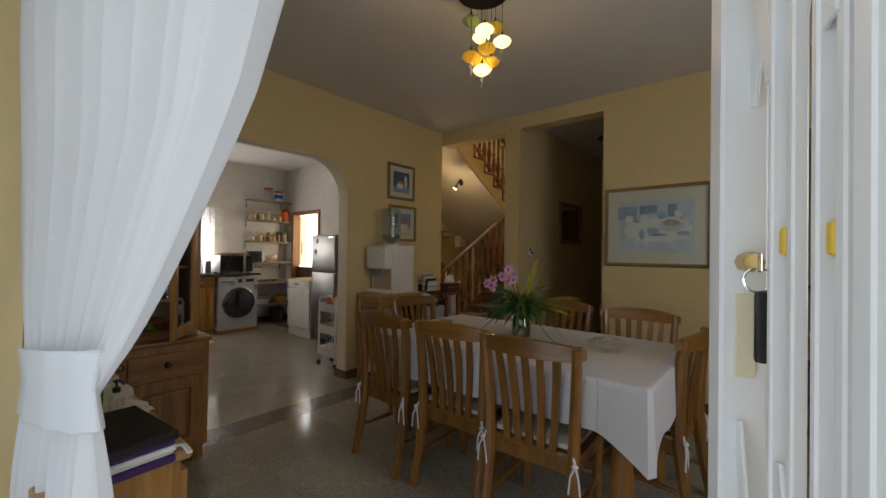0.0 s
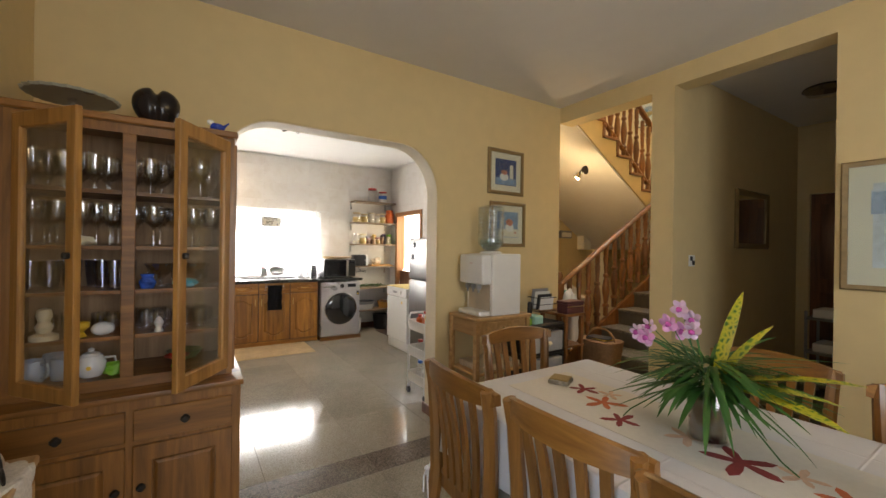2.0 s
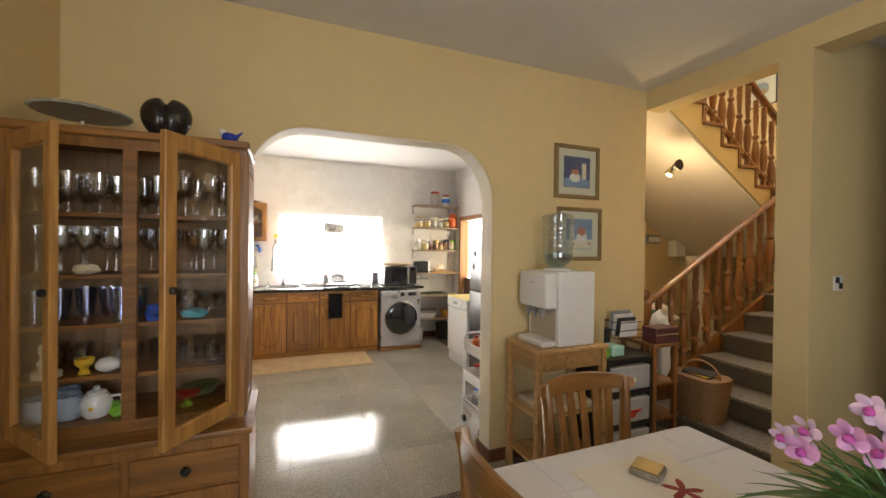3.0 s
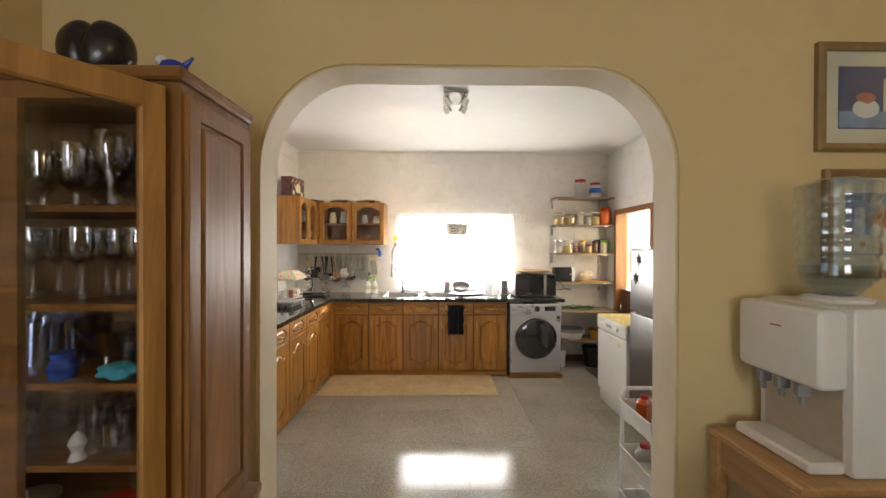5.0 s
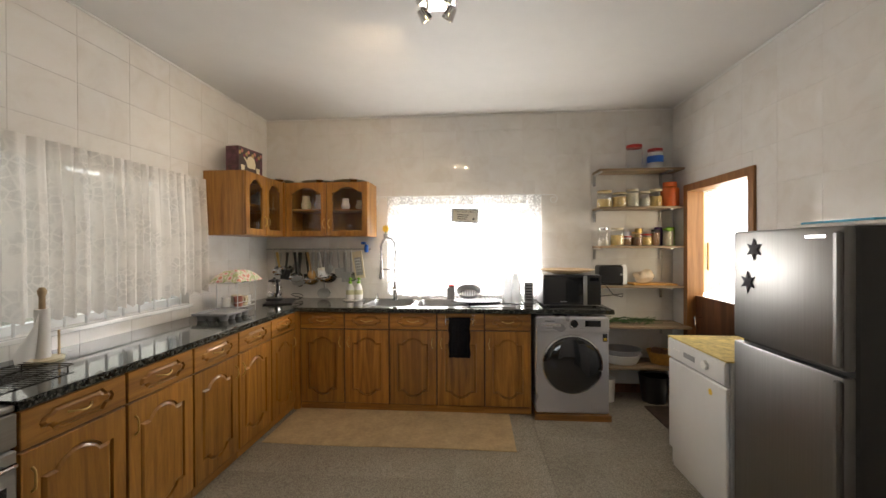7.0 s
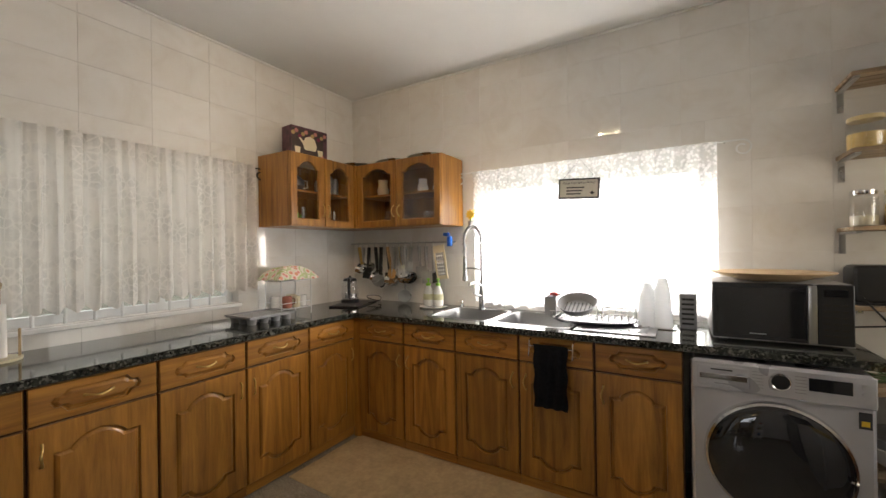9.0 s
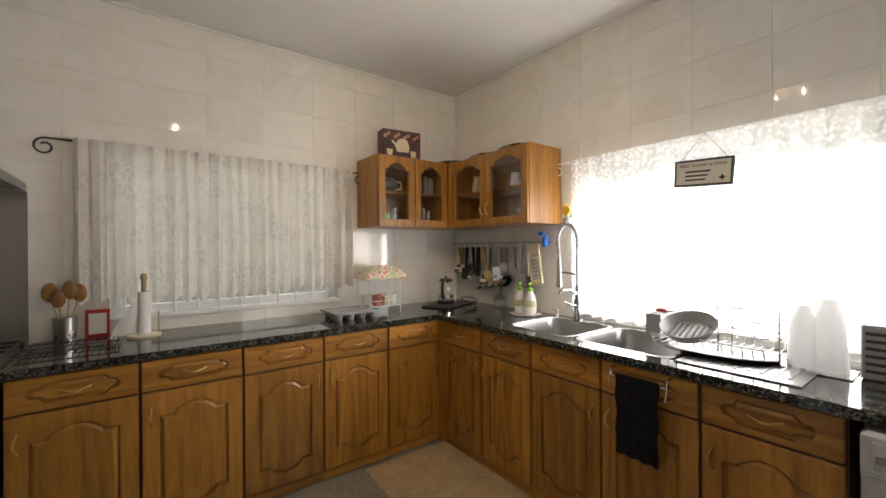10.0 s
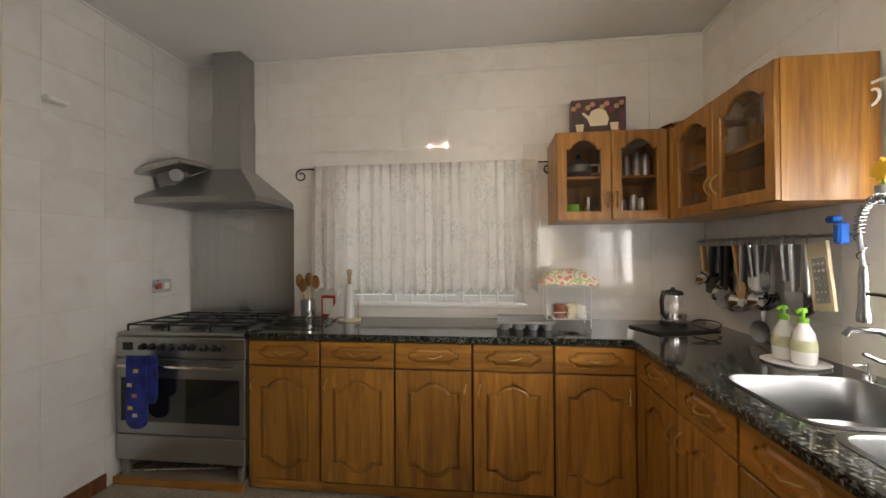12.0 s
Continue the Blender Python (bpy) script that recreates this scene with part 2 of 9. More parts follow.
def steel(name, col=(0.44, 0.44, 0.43), rough=0.28, grain="z"):
    m, nt, b = base_mat(name)
    k = {"x": (2, 120, 120), "y": (120, 2, 120), "z": (120, 120, 2)}[grain]
    v = coords(nt, k)
    n = noise_tex(nt, v, 1.0, 3)
    v2 = coords(nt)
    n2 = noise_tex(nt, v2, 3.0, 4)
    mr = nt.nodes.new("ShaderNodeMapRange")
    mr.inputs["To Min"].default_value, mr.inputs["To Max"].default_value = rough * 0.75, rough * 1.3
    lk(nt, n2, "Fac", mr, "Value")
    lk(nt, mr, "Result", b, "Roughness")
    r = nt.nodes.new("ShaderNodeValToRGB")
    ramp_set(r, [(0.35, [c * 0.95 for c in col]), (0.65, [min(1, c * 1.04) for c in col])])
    lk(nt, n, "Fac", r, "Fac")
    lk(nt, r, "Color", b, "Base Color")
    b.inputs["Metallic"].default_value = 1.0
    bump(nt, b, n, "Fac", 0.03, 0.001)
    return m


M = {}
M["yellow_wall"] = plain("yellow_plaster", (0.68, 0.54, 0.29), 0.75, var=0.05, scale=9, bmp=0.10, spec=0.3)
M["white_plaster"] = plain("white_plaster", (0.74, 0.72, 0.69), 0.7, var=0.04, scale=8, bmp=0.08, spec=0.3)
M["ceiling"] = plain("ceiling_paint", (0.72, 0.70, 0.67), 0.7, var=0.03, scale=7, bmp=0.05, spec=0.3)
M["ceiling_k"] = plain("kitchen_ceiling_paint", (0.78, 0.77, 0.75), 0.55, var=0.03, scale=7, bmp=0.05)
M["grout"] = plain("grout", (0.72, 0.69, 0.65), 0.85, var=0.08, scale=30)
M["floor_tile"] = speckle("terrazzo_floor", (0.215, 0.19, 0.148), (0.30, 0.27, 0.215), (0.41, 0.375, 0.305), 230, 0.10, 0.0, 0.5, 0.34)
M["floor_joint"] = plain("floor_joint", (0.24, 0.215, 0.17), 0.6, var=0.1, scale=30)
M["floor_dark"] = speckle("brown_terrazzo_band", (0.05, 0.04, 0.03), (0.115, 0.09, 0.07), (0.22, 0.18, 0.14), 150, 0.18, 0.2, 0.5, 0.2)
M["granite"] = speckle("black_granite", (0.010, 0.011, 0.010), (0.03, 0.032, 0.028), (0.13, 0.13, 0.11), 120, 0.08, 0.3, 0.9, 0.3)
M["cab"] = wood("cabinet_wood_upright", (0.17, 0.067, 0.010), (0.44, 0.204, 0.034), "z", 0.36)
M["cab_x"] = wood("cabinet_wood_along", (0.17, 0.067, 0.010), (0.44, 0.204, 0.034), "x", 0.36)
M["cab_y"] = wood("cabinet_wood_across", (0.17, 0.067, 0.010), (0.44, 0.204, 0.034), "y", 0.36)
M["cab_dark"] = wood("cabinet_carcase", (0.05, 0.02, 0.006), (0.13, 0.055, 0.018), "z", 0.5)
M["hutch"] = wood("teak_upright", (0.135, 0.057, 0.011), (0.35, 0.155, 0.034), "z", 0.42)
M["hutch_y"] = wood("teak_along", (0.135, 0.057, 0.011), (0.35, 0.155, 0.034), "y", 0.42)
M["hutch_in"] = wood("teak_inside", (0.24, 0.135, 0.06), (0.42, 0.26, 0.13), "z", 0.55, coat=0)
M["hutch_door"] = wood("golden_door_wood", (0.30, 0.14, 0.032), (0.56, 0.29, 0.075), "z", 0.4)
M["chair"] = wood("chair_wood", (0.15, 0.062, 0.012), (0.30, 0.138, 0.031), "z", 0.32, 1.0, 0.35)
M["chair_x"] = wood("chair_wood_across", (0.15, 0.062, 0.012), (0.30, 0.138, 0.031), "x", 0.32, 1.0, 0.35)
M["stair_wood"] = wood("stair_wood", (0.14, 0.052, 0.013), (0.33, 0.135, 0.036), "z", 0.32, 1.2, 0.3)
M["pine"] = wood("pine_stand_wood", (0.34, 0.18, 0.06), (0.58, 0.36, 0.15), "x", 0.4)
M["rack_wood"] = wood("weathered_shelf_slat", (0.17, 0.115, 0.065), (0.32, 0.23, 0.14), "y", 0.55, coat=0.05)
M["shelf_wood"] = wood("shelf_board", (0.42, 0.28, 0.14), (0.62, 0.46, 0.27), "y", 0.5, coat=0.05)
M["door_wood"] = wood("dark_door_wood", (0.08, 0.03, 0.012), (0.2, 0.075, 0.03), "z", 0.35)
M["steel"] = steel("brushed_steel")
M["steel_x"] = steel("brushed_steel_across", (0.42, 0.42, 0.41), 0.3, "x")
M["steel_dark"] = steel("fridge_steel", (0.23, 0.225, 0.22), 0.38)
M["sink_steel"] = steel("worn_sink_steel", (0.30, 0.30, 0.30), 0.34, "x")
# tap chrome: base colour darkened to imitate the dark room it reflects
M["tap_steel"] = steel("darkened_tap_chrome", (0.34, 0.34, 0.34), 0.2)
M["hood_steel"] = steel("hood_steel", (0.40, 0.40, 0.385), 0.4)
M["bottle"] = glass("blue_tinted_bottle", (0.86, 0.91, 0.95), 0.06, 1.0, 0.93, 0.12)
M["chrome"] = plain("chrome", (0.75, 0.75, 0.75), 0.1, 1.0, var=0.03, bmp=0, rvar=0.05)
M["brass"] = plain("antique_brass", (0.55, 0.38, 0.14), 0.3, 1.0, var=0.1, bmp=0.02)
M["iron"] = plain("dark_iron", (0.05, 0.045, 0.04), 0.5, 0.8, var=0.15)
M["black"] = plain("black_plastic", (0.012, 0.012, 0.013), 0.35, var=0.2)
M["white_gloss"] = plain("white_enamel", (0.80, 0.80, 0.79), 0.22, var=0.02, bmp=0.0, coat=0.2)
M["white_plastic"] = plain("white_plastic", (0.78, 0.77, 0.74), 0.38, var=0.04, bmp=0.01)
M["white_metal"] = plain("white_painted_metal", (0.76, 0.77, 0.77), 0.35, var=0.05, bmp=0.03)
M["silver"] = plain("silver_paint", (0.50, 0.50, 0.53), 0.3, 0.35, var=0.03, bmp=0.0)
M["grey_plastic"] = plain("grey_plastic", (0.28, 0.28, 0.29), 0.4, var=0.08)
M["dark_glass"] = plain("dark_glass", (0.012, 0.012, 0.014), 0.06, var=0.05, bmp=0, coat=0.6, rvar=0.02)
M["cloth"] = plain("white_tablecloth", (0.62, 0.61, 0.63), 0.85, var=0.03, scale=60, bmp=0.08, spec=0.2)
cn_ = M["cloth"].node_tree
creases = cn_.nodes.new("ShaderNodeTexBrick")
creases.offset = 0.0
for key, val in (("Scale", 1.0), ("Mortar Size", 0.006), ("Mortar Smooth", 1.0), ("Brick Width", 0.31), ("Row Height", 0.29)):
    creases.inputs[key].default_value = val
lk(cn_, coords(cn_), "Vector", creases, "Vector")
bump(cn_, cn_.nodes["Principled BSDF"], creases, "Fac", 0.5, 0.006)
M["drape"] = lace("white_drape", 0.02, (0.92, 0.93, 0.94), 120, 0.32)
M["glass"] = glass("clear_glass")
M["pane"] = glass("window_glass", (0.97, 1, 0.99), 0.01, 0.8)
M["vessel"] = glass("drinking_glass", (0.985, 0.99, 0.995), 0.03, 1.0, 0.975, 0.16)
M["blue_vessel"] = glass("blue_glass", (0.86, 0.89, 0.985), 0.03, 1.0, 0.96, 0.16)
M["jar_glass"] = glass("jar_glass", (0.98, 0.98, 0.97), 0.04, 1.0, 0.97, 0.08)
M["lace"] = filet("white_lace_curtain", (0.86, 0.83, 0.80))
M["lace_thin"] = lace("sheer_lace_curtain", 0.55, (0.88, 0.88, 0.88), 38)
M["bulb"] = glow("lit_bulb", (1.0, 0.72, 0.36), 18.0)
M["rug"] = plain("beige_rug", (0.46, 0.34, 0.19), 0.95, var=0.22, scale=45, bmp=0.5, spec=0.1)
M["gold_frame"] = plain("gilt_wood", (0.26, 0.18, 0.08), 0.45, 0.2, var=0.25, scale=30)
M["mat_board"] = plain("mount_board", (0.72, 0.68, 0.58), 0.8, var=0.03)
M["red"] = plain("red_plastic", (0.45, 0.03, 0.02), 0.35)
M["orange"] = plain("orange_plastic", (0.62, 0.12, 0.02), 0.35)
M["green"] = plain("green_leaf", (0.07, 0.22, 0.03), 0.5, var=0.3, scale=20)
M["lime"] = plain("lime_green", (0.22, 0.5, 0.04), 0.4)
M["blue"] = plain("blue_plastic", (0.02, 0.13, 0.55), 0.35)
M["navy"] = plain("dark_blue_cloth", (0.015, 0.02, 0.16), 0.85, var=0.4, scale=30, bmp=0.2)
M["black_cloth"] = plain("black_cloth", (0.026, 0.027, 0.032), 0.95, var=0.3, scale=60, bmp=0.3, spec=0.1)
M["yellow"] = plain("yellow_plastic", (0.75, 0.5, 0.04), 0.4)
M["cream"] = plain("cream_ceramic", (0.72, 0.64, 0.45), 0.35, var=0.05)
M["ceramic"] = plain("white_ceramic", (0.78, 0.78, 0.77), 0.18, var=0.03, bmp=0, coat=0.3)
M["blue_ceramic"] = plain("pale_blue_enamel", (0.45, 0.55, 0.68), 0.25, var=0.05)
M["pink"] = plain("pink_petal", (0.70, 0.34, 0.58), 0.6, var=0.25, scale=40)
M["paper"] = plain("white_paper", (0.78, 0.77, 0.74), 0.8, var=0.03)
M["wicker"] = plain("woven_wicker", (0.30, 0.17, 0.08), 0.7, var=0.3, scale=40, bmp=0.4)
M["coco"] = plain("dark_polished_nut", (0.018, 0.014, 0.014), 0.25, var=0.3, scale=6, bmp=0.05)
M["maroon_card"] = plain("maroon_card", (0.20, 0.02, 0.05), 0.5, var=0.4)
M["ink"] = plain("dark_ink", (0.03, 0.03, 0.035), 0.7)


def tile_mat():
    """Glazed wall tile: ivory with soft beige and grey clouds, each a little different."""
    m, nt, b = base_mat("glazed_wall_tile")
    v = coords(nt, (1, 1, 1), True)
    n = noise_tex(nt, v, 5.0, 6, 0.6)
    n.inputs["Distortion"].default_value = 0.8
    r = nt.nodes.new("ShaderNodeValToRGB")
    ramp_set(r, [(0.3, (0.69, 0.655, 0.61)), (0.48, (0.74, 0.715, 0.68)), (0.7, (0.77, 0.755, 0.73))])
    lk(nt, n, "Fac", r, "Fac")
    oi = nt.nodes.new("ShaderNodeObjectInfo")
    tone = nt.nodes.new("ShaderNodeMapRange")
    tone.inputs["To Min"].default_value, tone.inputs["To Max"].default_value = 0.97, 1.02
    lk(nt, oi, "Random", tone, "Value")
    mul = nt.nodes.new("ShaderNodeVectorMath")
    mul.operation = "SCALE"
    lk(nt, r, "Color", mul, 0)
    lk(nt, tone, "Result", mul, "Scale")
    lk(nt, mul, "Vector", b, "Base Color")
    mr = nt.nodes.new("ShaderNodeMapRange")
    mr.inputs["To Min"].default_value, mr.inputs["To Max"].default_value = 0.025, 0.05
    lk(nt, n, "Fac", mr, "Value")
    lk(nt, mr, "Result", b, "Roughness")
    n2 = noise_tex(nt, v, 2.0, 2)
    bump(nt, b, n2, "Fac", 0.02, 0.01)
    return m


M["tile"] = tile_mat()

# ---- builders ----
def box(bm, x0, x1, y0, y1, z0, z1, bev=0.0, seg=1):
    r = bmesh.ops.create_cube(bm, size=1.0)
    vs = r["verts"]
    for v in vs:
        v.co = Vector(((x0 + x1) / 2 + v.co.x * (x1 - x0), (y0 + y1) / 2 + v.co.y * (y1 - y0), (z0 + z1) / 2 + v.co.z * (z1 - z0)))
    if bev:
        es = list({e for v in vs for e in v.link_edges})
        bmesh.ops.bevel(bm, geom=es, offset=bev, segments=seg, affect="EDGES", profile=0.6)
    return bm


def nb(*a, **k):
    return box(bmesh.new(), *a, **k)


def ring_loft(bm, rings, cap=True, closed=True):
    """Skins a list of rings of points."""
    rows = [[bm.verts.new(p) for p in ring] for ring in rings]
    n = len(rows[0])
    for a, b in zip(rows, rows[1:]):
        for i in range(n if closed else n - 1):
            j = (i + 1) % n
            bm.faces.new((a[i], a[j], b[j], b[i]))
    if cap and closed:
        bm.faces.new(rows[0][::-1])
        bm.faces.new(rows[-1])
    return bm


def lathe(bm, prof, n=20, at=(0, 0, 0), cap=True):
    rings = []
    for r, z in prof:
        r = max(r, 0.0004)
        rings.append([(at[0] + r * math.cos(2 * math.pi * i / n), at[1] + r * math.sin(2 * math.pi * i / n), at[2] + z) for i in range(n)])
    return ring_loft(bm, rings, cap)


def tube(bm, pts, r, n=8, flat=1.0):
    """A round bar along a line of points; r may vary by point."""
    pts = [Vector(p) for p in pts]
    rs = r if isinstance(r, (list, tuple)) else [r] * len(pts)
    rings = []
    d0 = (pts[1] - pts[0]).normalized()
    side = d0.cross(Vector((0, 0, 1)))
    if side.length < 0.1:
        side = d0.cross(Vector((1, 0, 0)))
    side.normalize()
    for i, p in enumerate(pts):
        d = (pts[min(i + 1, len(pts) - 1)] - pts[max(i - 1, 0)]).normalized()
        side = (side - d * side.dot(d)).normalized()
        up = d.cross(side)
        rings.append([p + rs[i] * (math.cos(2 * math.pi * k / n) * side + flat * math.sin(2 * math.pi * k / n) * up) for k in range(n)])
    return ring_loft(bm, rings)


def slab(bm, poly, axis, a, b, bev=0.0):
    """A flat outline pushed out along an axis from a to b. The outline is given in the other two axes, in order."""
    def at(p, v):
        return {"x": (v, p[0], p[1]), "y": (p[0], v, p[1]), "z": (p[0], p[1], v)}[axis]
    lo, hi = [bm.verts.new(at(p, a)) for p in poly], [bm.verts.new(at(p, b)) for p in poly]
    n = len(poly)
    fs = [bm.faces.new(lo), bm.faces.new(hi[::-1])]
    for i in range(n):
        j = (i + 1) % n
        fs.append(bm.faces.new((lo[j], lo[i], hi[i], hi[j])))
    bmesh.ops.recalc_face_normals(bm, faces=fs)
    if bev:
        es = [e for f in fs[:2] for e in f.edges]
        bmesh.ops.bevel(bm, geom=list(set(es)), offset=bev, segments=2, affect="EDGES", profile=0.6)
    return bm


def mesh_of(name, bm, material, smooth=35):
    bmesh.ops.recalc_face_normals(bm, faces=bm.faces)
    me = bpy.data.meshes.new(name)
    bm.to_mesh(me)
    bm.free()
    me.materials.append(material)
    if smooth:
        me.polygons.foreach_set("use_smooth", [True] * len(me.polygons))
        me.set_sharp_from_angle(angle=radians(smooth))
    return me


def part(name, bm, material, parent, label="", at=None):
    ob = new(name, mesh_of(name, bm, material, 12 if name in ("door", "drawer", "side_panel", "glazed_door") else 35))
    ob.parent = parent
    if at is not None:
        ob.matrix_basis = at
    return tagged(ob, label)


def thing(name, m, label, category, group=""):
    ob = new(name)
    ob.empty_display_size = 0.1
    ob.matrix_basis = m
    return tagged(ob, label, category, group)


def solo(name, bm, material, label, category, m=None, group="", kind=""):
    ob = new(name, mesh_of(name, bm, material))
    if m is not None:
        ob.matrix_basis = m
    return tagged(ob, label, category, group, kind)


def setting(name, bm, material, label="", category=""):
    return solo(name, bm, material, label, category, kind="structure")


def cells(bm, axis, a, b, u0, u1, v0, v1, holes):
    """A wall across an axis from a to b, over u and v, with rectangular holes (u0, u1, v0, v1)."""
    us = sorted({u0, u1, *[min(max(h[k], u0), u1) for h in holes for k in (0, 1)]})
    for ua, ub in zip(us, us[1:]):
        vs, mid = [v0], (ua + ub) / 2
        cuts = sorted((h[2], h[3]) for h in holes if h[0] < mid < h[1])
        low = v0
        for c, d in cuts + [(v1, v1)]:
            if c - low > 1e-4:
                if axis == "x":
                    box(bm, a, b, ua, ub, low, c)
                elif axis == "y":
                    box(bm, ua, ub, a, b, low, c)
                else:
                    box(bm, ua, ub, low, c, a, b)
            low = d
    return bm


def shape_ray(poly, ang):
    """How far the outline lies from its middle in a direction."""
    dx, dy = math.cos(ang), math.sin(ang)
    best = 0.0
    for (ax, ay), (bx, by) in zip(poly, poly[1:] + poly[:1]):
        ex, ey = bx - ax, by - ay
        den = dx * ey - dy * ex
        if abs(den) < 1e-9:
            continue
        s = (ax * ey - ay * ex) / den
        u = (ax * dy - ay * dx) / den
        if s > 0 and -1e-6 <= u <= 1 + 1e-6:
            best = max(best, s)
    return best


def cathedral(a, b, s, both=True, k=0.66):
    top = []
    for i in range(17):
        x = k * a * (1 - i / 8)
        top.append((x, b - s + s * max(0.0, math.cos(math.pi / 2 * x / (k * a))) ** 0.7))
    pts = [(a, b - s)] + top + [(-a, b - s)]
    if both:
        return pts + [(-x, -y) for x, y in pts]
    return pts + [(-a, -b), (a, -b)]


def plaque(a, b):
    """The routed outline of a drawer front."""
    q = [(a, 0), (a - 0.25 * b, 0.45 * b), (a - 0.75 * b, 0.5 * b), (a - 1.15 * b, b)]
    return q + [(-x, y) for x, y in q[::-1]] + [(-x, -y) for x, y in q[1:]] + [(x, -y) for x, y in q[::-1][:-1]]


def panel(w, h, t, shape, opening=False, groove=0.012):
    """A door or drawer front in the xz plane, middle at 0, front towards -y at y = 0, back at t, with a routed field or an opening."""
    bm = bmesh.new()
    corner = [math.atan2(sy * h, sx * w) for sx in (1, -1) for sy in (1, -1)]
    edge_pts = [((p[0] * (3 - k) + q[0] * k) / 3, (p[1] * (3 - k) + q[1] * k) / 3) for p, q in zip(shape, shape[1:] + shape[:1]) for k in range(3)]
    corner += [round(math.atan2(q, p), 5) for p, q in (shape if len(shape) == 4 else edge_pts)]
    angs = []
    for g in sorted(corner + [round(i * 2 * math.pi / 48 - math.pi, 5) for i in range(48)]):
        if not angs or g - angs[-1] > 0.004 or any(abs(g - c) < 1e-9 for c in corner[:4]):
            angs.append(g)
    rect = [(-w / 2, -h / 2), (w / 2, -h / 2), (w / 2, h / 2), (-w / 2, h / 2)]

    def loop(poly, off, y):
        out = []
        for g in angs:
            r = shape_ray(poly, g)
            px, pz = r * math.cos(g), r * math.sin(g)
            hx, hz = max(abs(p[0]) for p in poly), max(abs(p[1]) for p in poly)
            out.append((px * (1 - off / hx), y, pz * (1 - off / hz)))
        return out
    if opening:
        rings = [loop(shape, 0, t), loop(rect, 0, t), loop(rect, 0, 0.003), loop(rect, 0.003, 0), loop(shape, -0.005, 0), loop(shape, 0, 0.006), loop(shape, 0, t)]
        ring_loft(bm, rings, cap=False)
    else:
        rings = [loop(rect, 0, t), loop(rect, 0, 0.003), loop(rect, 0.003, 0), loop(shape, 0, 0), loop(shape, 0.002, groove), loop(shape, 0.007, groove), loop(shape, 0.012, 0.5 * groove), loop(shape, 0.022, 0.0)]
        ring_loft(bm, rings, cap=True)
    return bm


def bow_handle(length=0.1, rise=0.024, r=0.0045):
    """A bow pull along x, standing off towards -y."""
    bm = bmesh.new()
    pts = [(length * (i / 8 - 0.5), -rise * math.sin(math.pi * i / 8) ** 0.6, 0.004 * math.cos(2 * math.pi * i / 8)) for i in range(9)]
    tube(bm, pts, [r * (1.3 if i in (0, 8) else 0.9 + 0.3 * (i == 4)) for i in range(9)])
    return bm


def bar(bm, p, q, r, n=8):
    return tube(bm, [p, q], r, n)


def words(text, size, material, parent, m, name="lettering", align="CENTER"):
    cu = bpy.data.curves.new(name, "FONT")
    cu.body, cu.size, cu.align_x, cu.extrude = text, size, align, 0.0006
    tmp = bpy.data.objects.new("tmp", cu)
    me = bpy.data.meshes.new_from_object(tmp)
    bpy.data.objects.remove(tmp)
    me.materials.clear()
    me.materials.append(material)
    ob = new(name, me)
    ob.parent = parent
    ob.matrix_basis = m
    return ob

# ---- the building ----
KX0, KX1, KY0, KY1, KH = -7.07, -3.480, 0.0, 4.07, 2.748   # kitchen
AX = -3.312                                                 # dining face of the arch wall
AL, AR = 1.174, 2.714                                       # sides of the archway
NY, DH, SY, EX = 4.135, 2.775, 0.40, 1.7                    # dining: north wall, ceiling, south wall, east wall


def arch_top(y0, y1, z, rx, rz, n=10):
    """Points of an opening with rounded shoulders, from the first side over to the second."""
    out = [(y0, z - rz)]
    for i in range(1, n + 1):
        a = math.pi / 2 * i / n
        out.append((y0 + rx * (1 - math.cos(a)), z - rz + rz * math.sin(a)))
    for i in range(0, n + 1):
        a = math.pi / 2 * (1 - i / n)
        out.append((y1 - rx * (1 - math.cos(a)), z - rz + rz * math.sin(a)))
    return out


# wall between kitchen and dining room, with the arch
outline = [(-0.2, 0), (AL, 0)] + arch_top(AL, AR, 2.16, 0.33, 0.38) + [(AR, 0), (NY + 0.002, 0), (NY + 0.002, 3.0), (-0.2, 3.0)]
bm = slab(bmesh.new(), outline, "x", KX1, AX)
edge = [e for e in bm.edges if all(1.1 < v.co.y < 2.85 and v.co.z < 2.3 for v in e.verts) and abs(e.verts[0].co.x - e.verts[1].co.x) < 1e-5]
bmesh.ops.bevel(bm, geom=edge, offset=0.006, segments=2, affect="EDGES")
shell = arch_top(AL, AR, 2.16, 0.33, 0.38)
inner = [(1.944 + (y - 1.944) * (1 - 0.005 / 0.77), z - 0.005 * max(0.0, (z - 1.78) / 0.38)) for y, z in shell]
lining = bmesh.new()
ring_loft(lining, [[(x, y, z) for y, z in [(AL + 0.005, 0.0)] + inner + [(AR - 0.005, 0.0)] + [(AR - 0.0005, 0.0)] + shell[::-1] + [(AL + 0.0005, 0.0)]] for x in (KX1 + 0.012, AX - 0.007)])
setting("trim_arch_reveal", lining, plain("scuffed_cream_paint", (0.78, 0.69, 0.52), 0.6, var=0.09, scale=7, bmp=0.1), "scuffed cream painted reveal of the archway", "trim")
setting("wall_arch", bm, M["yellow_wall"], "yellow plastered wall with a rounded archway to the kitchen", "wall")

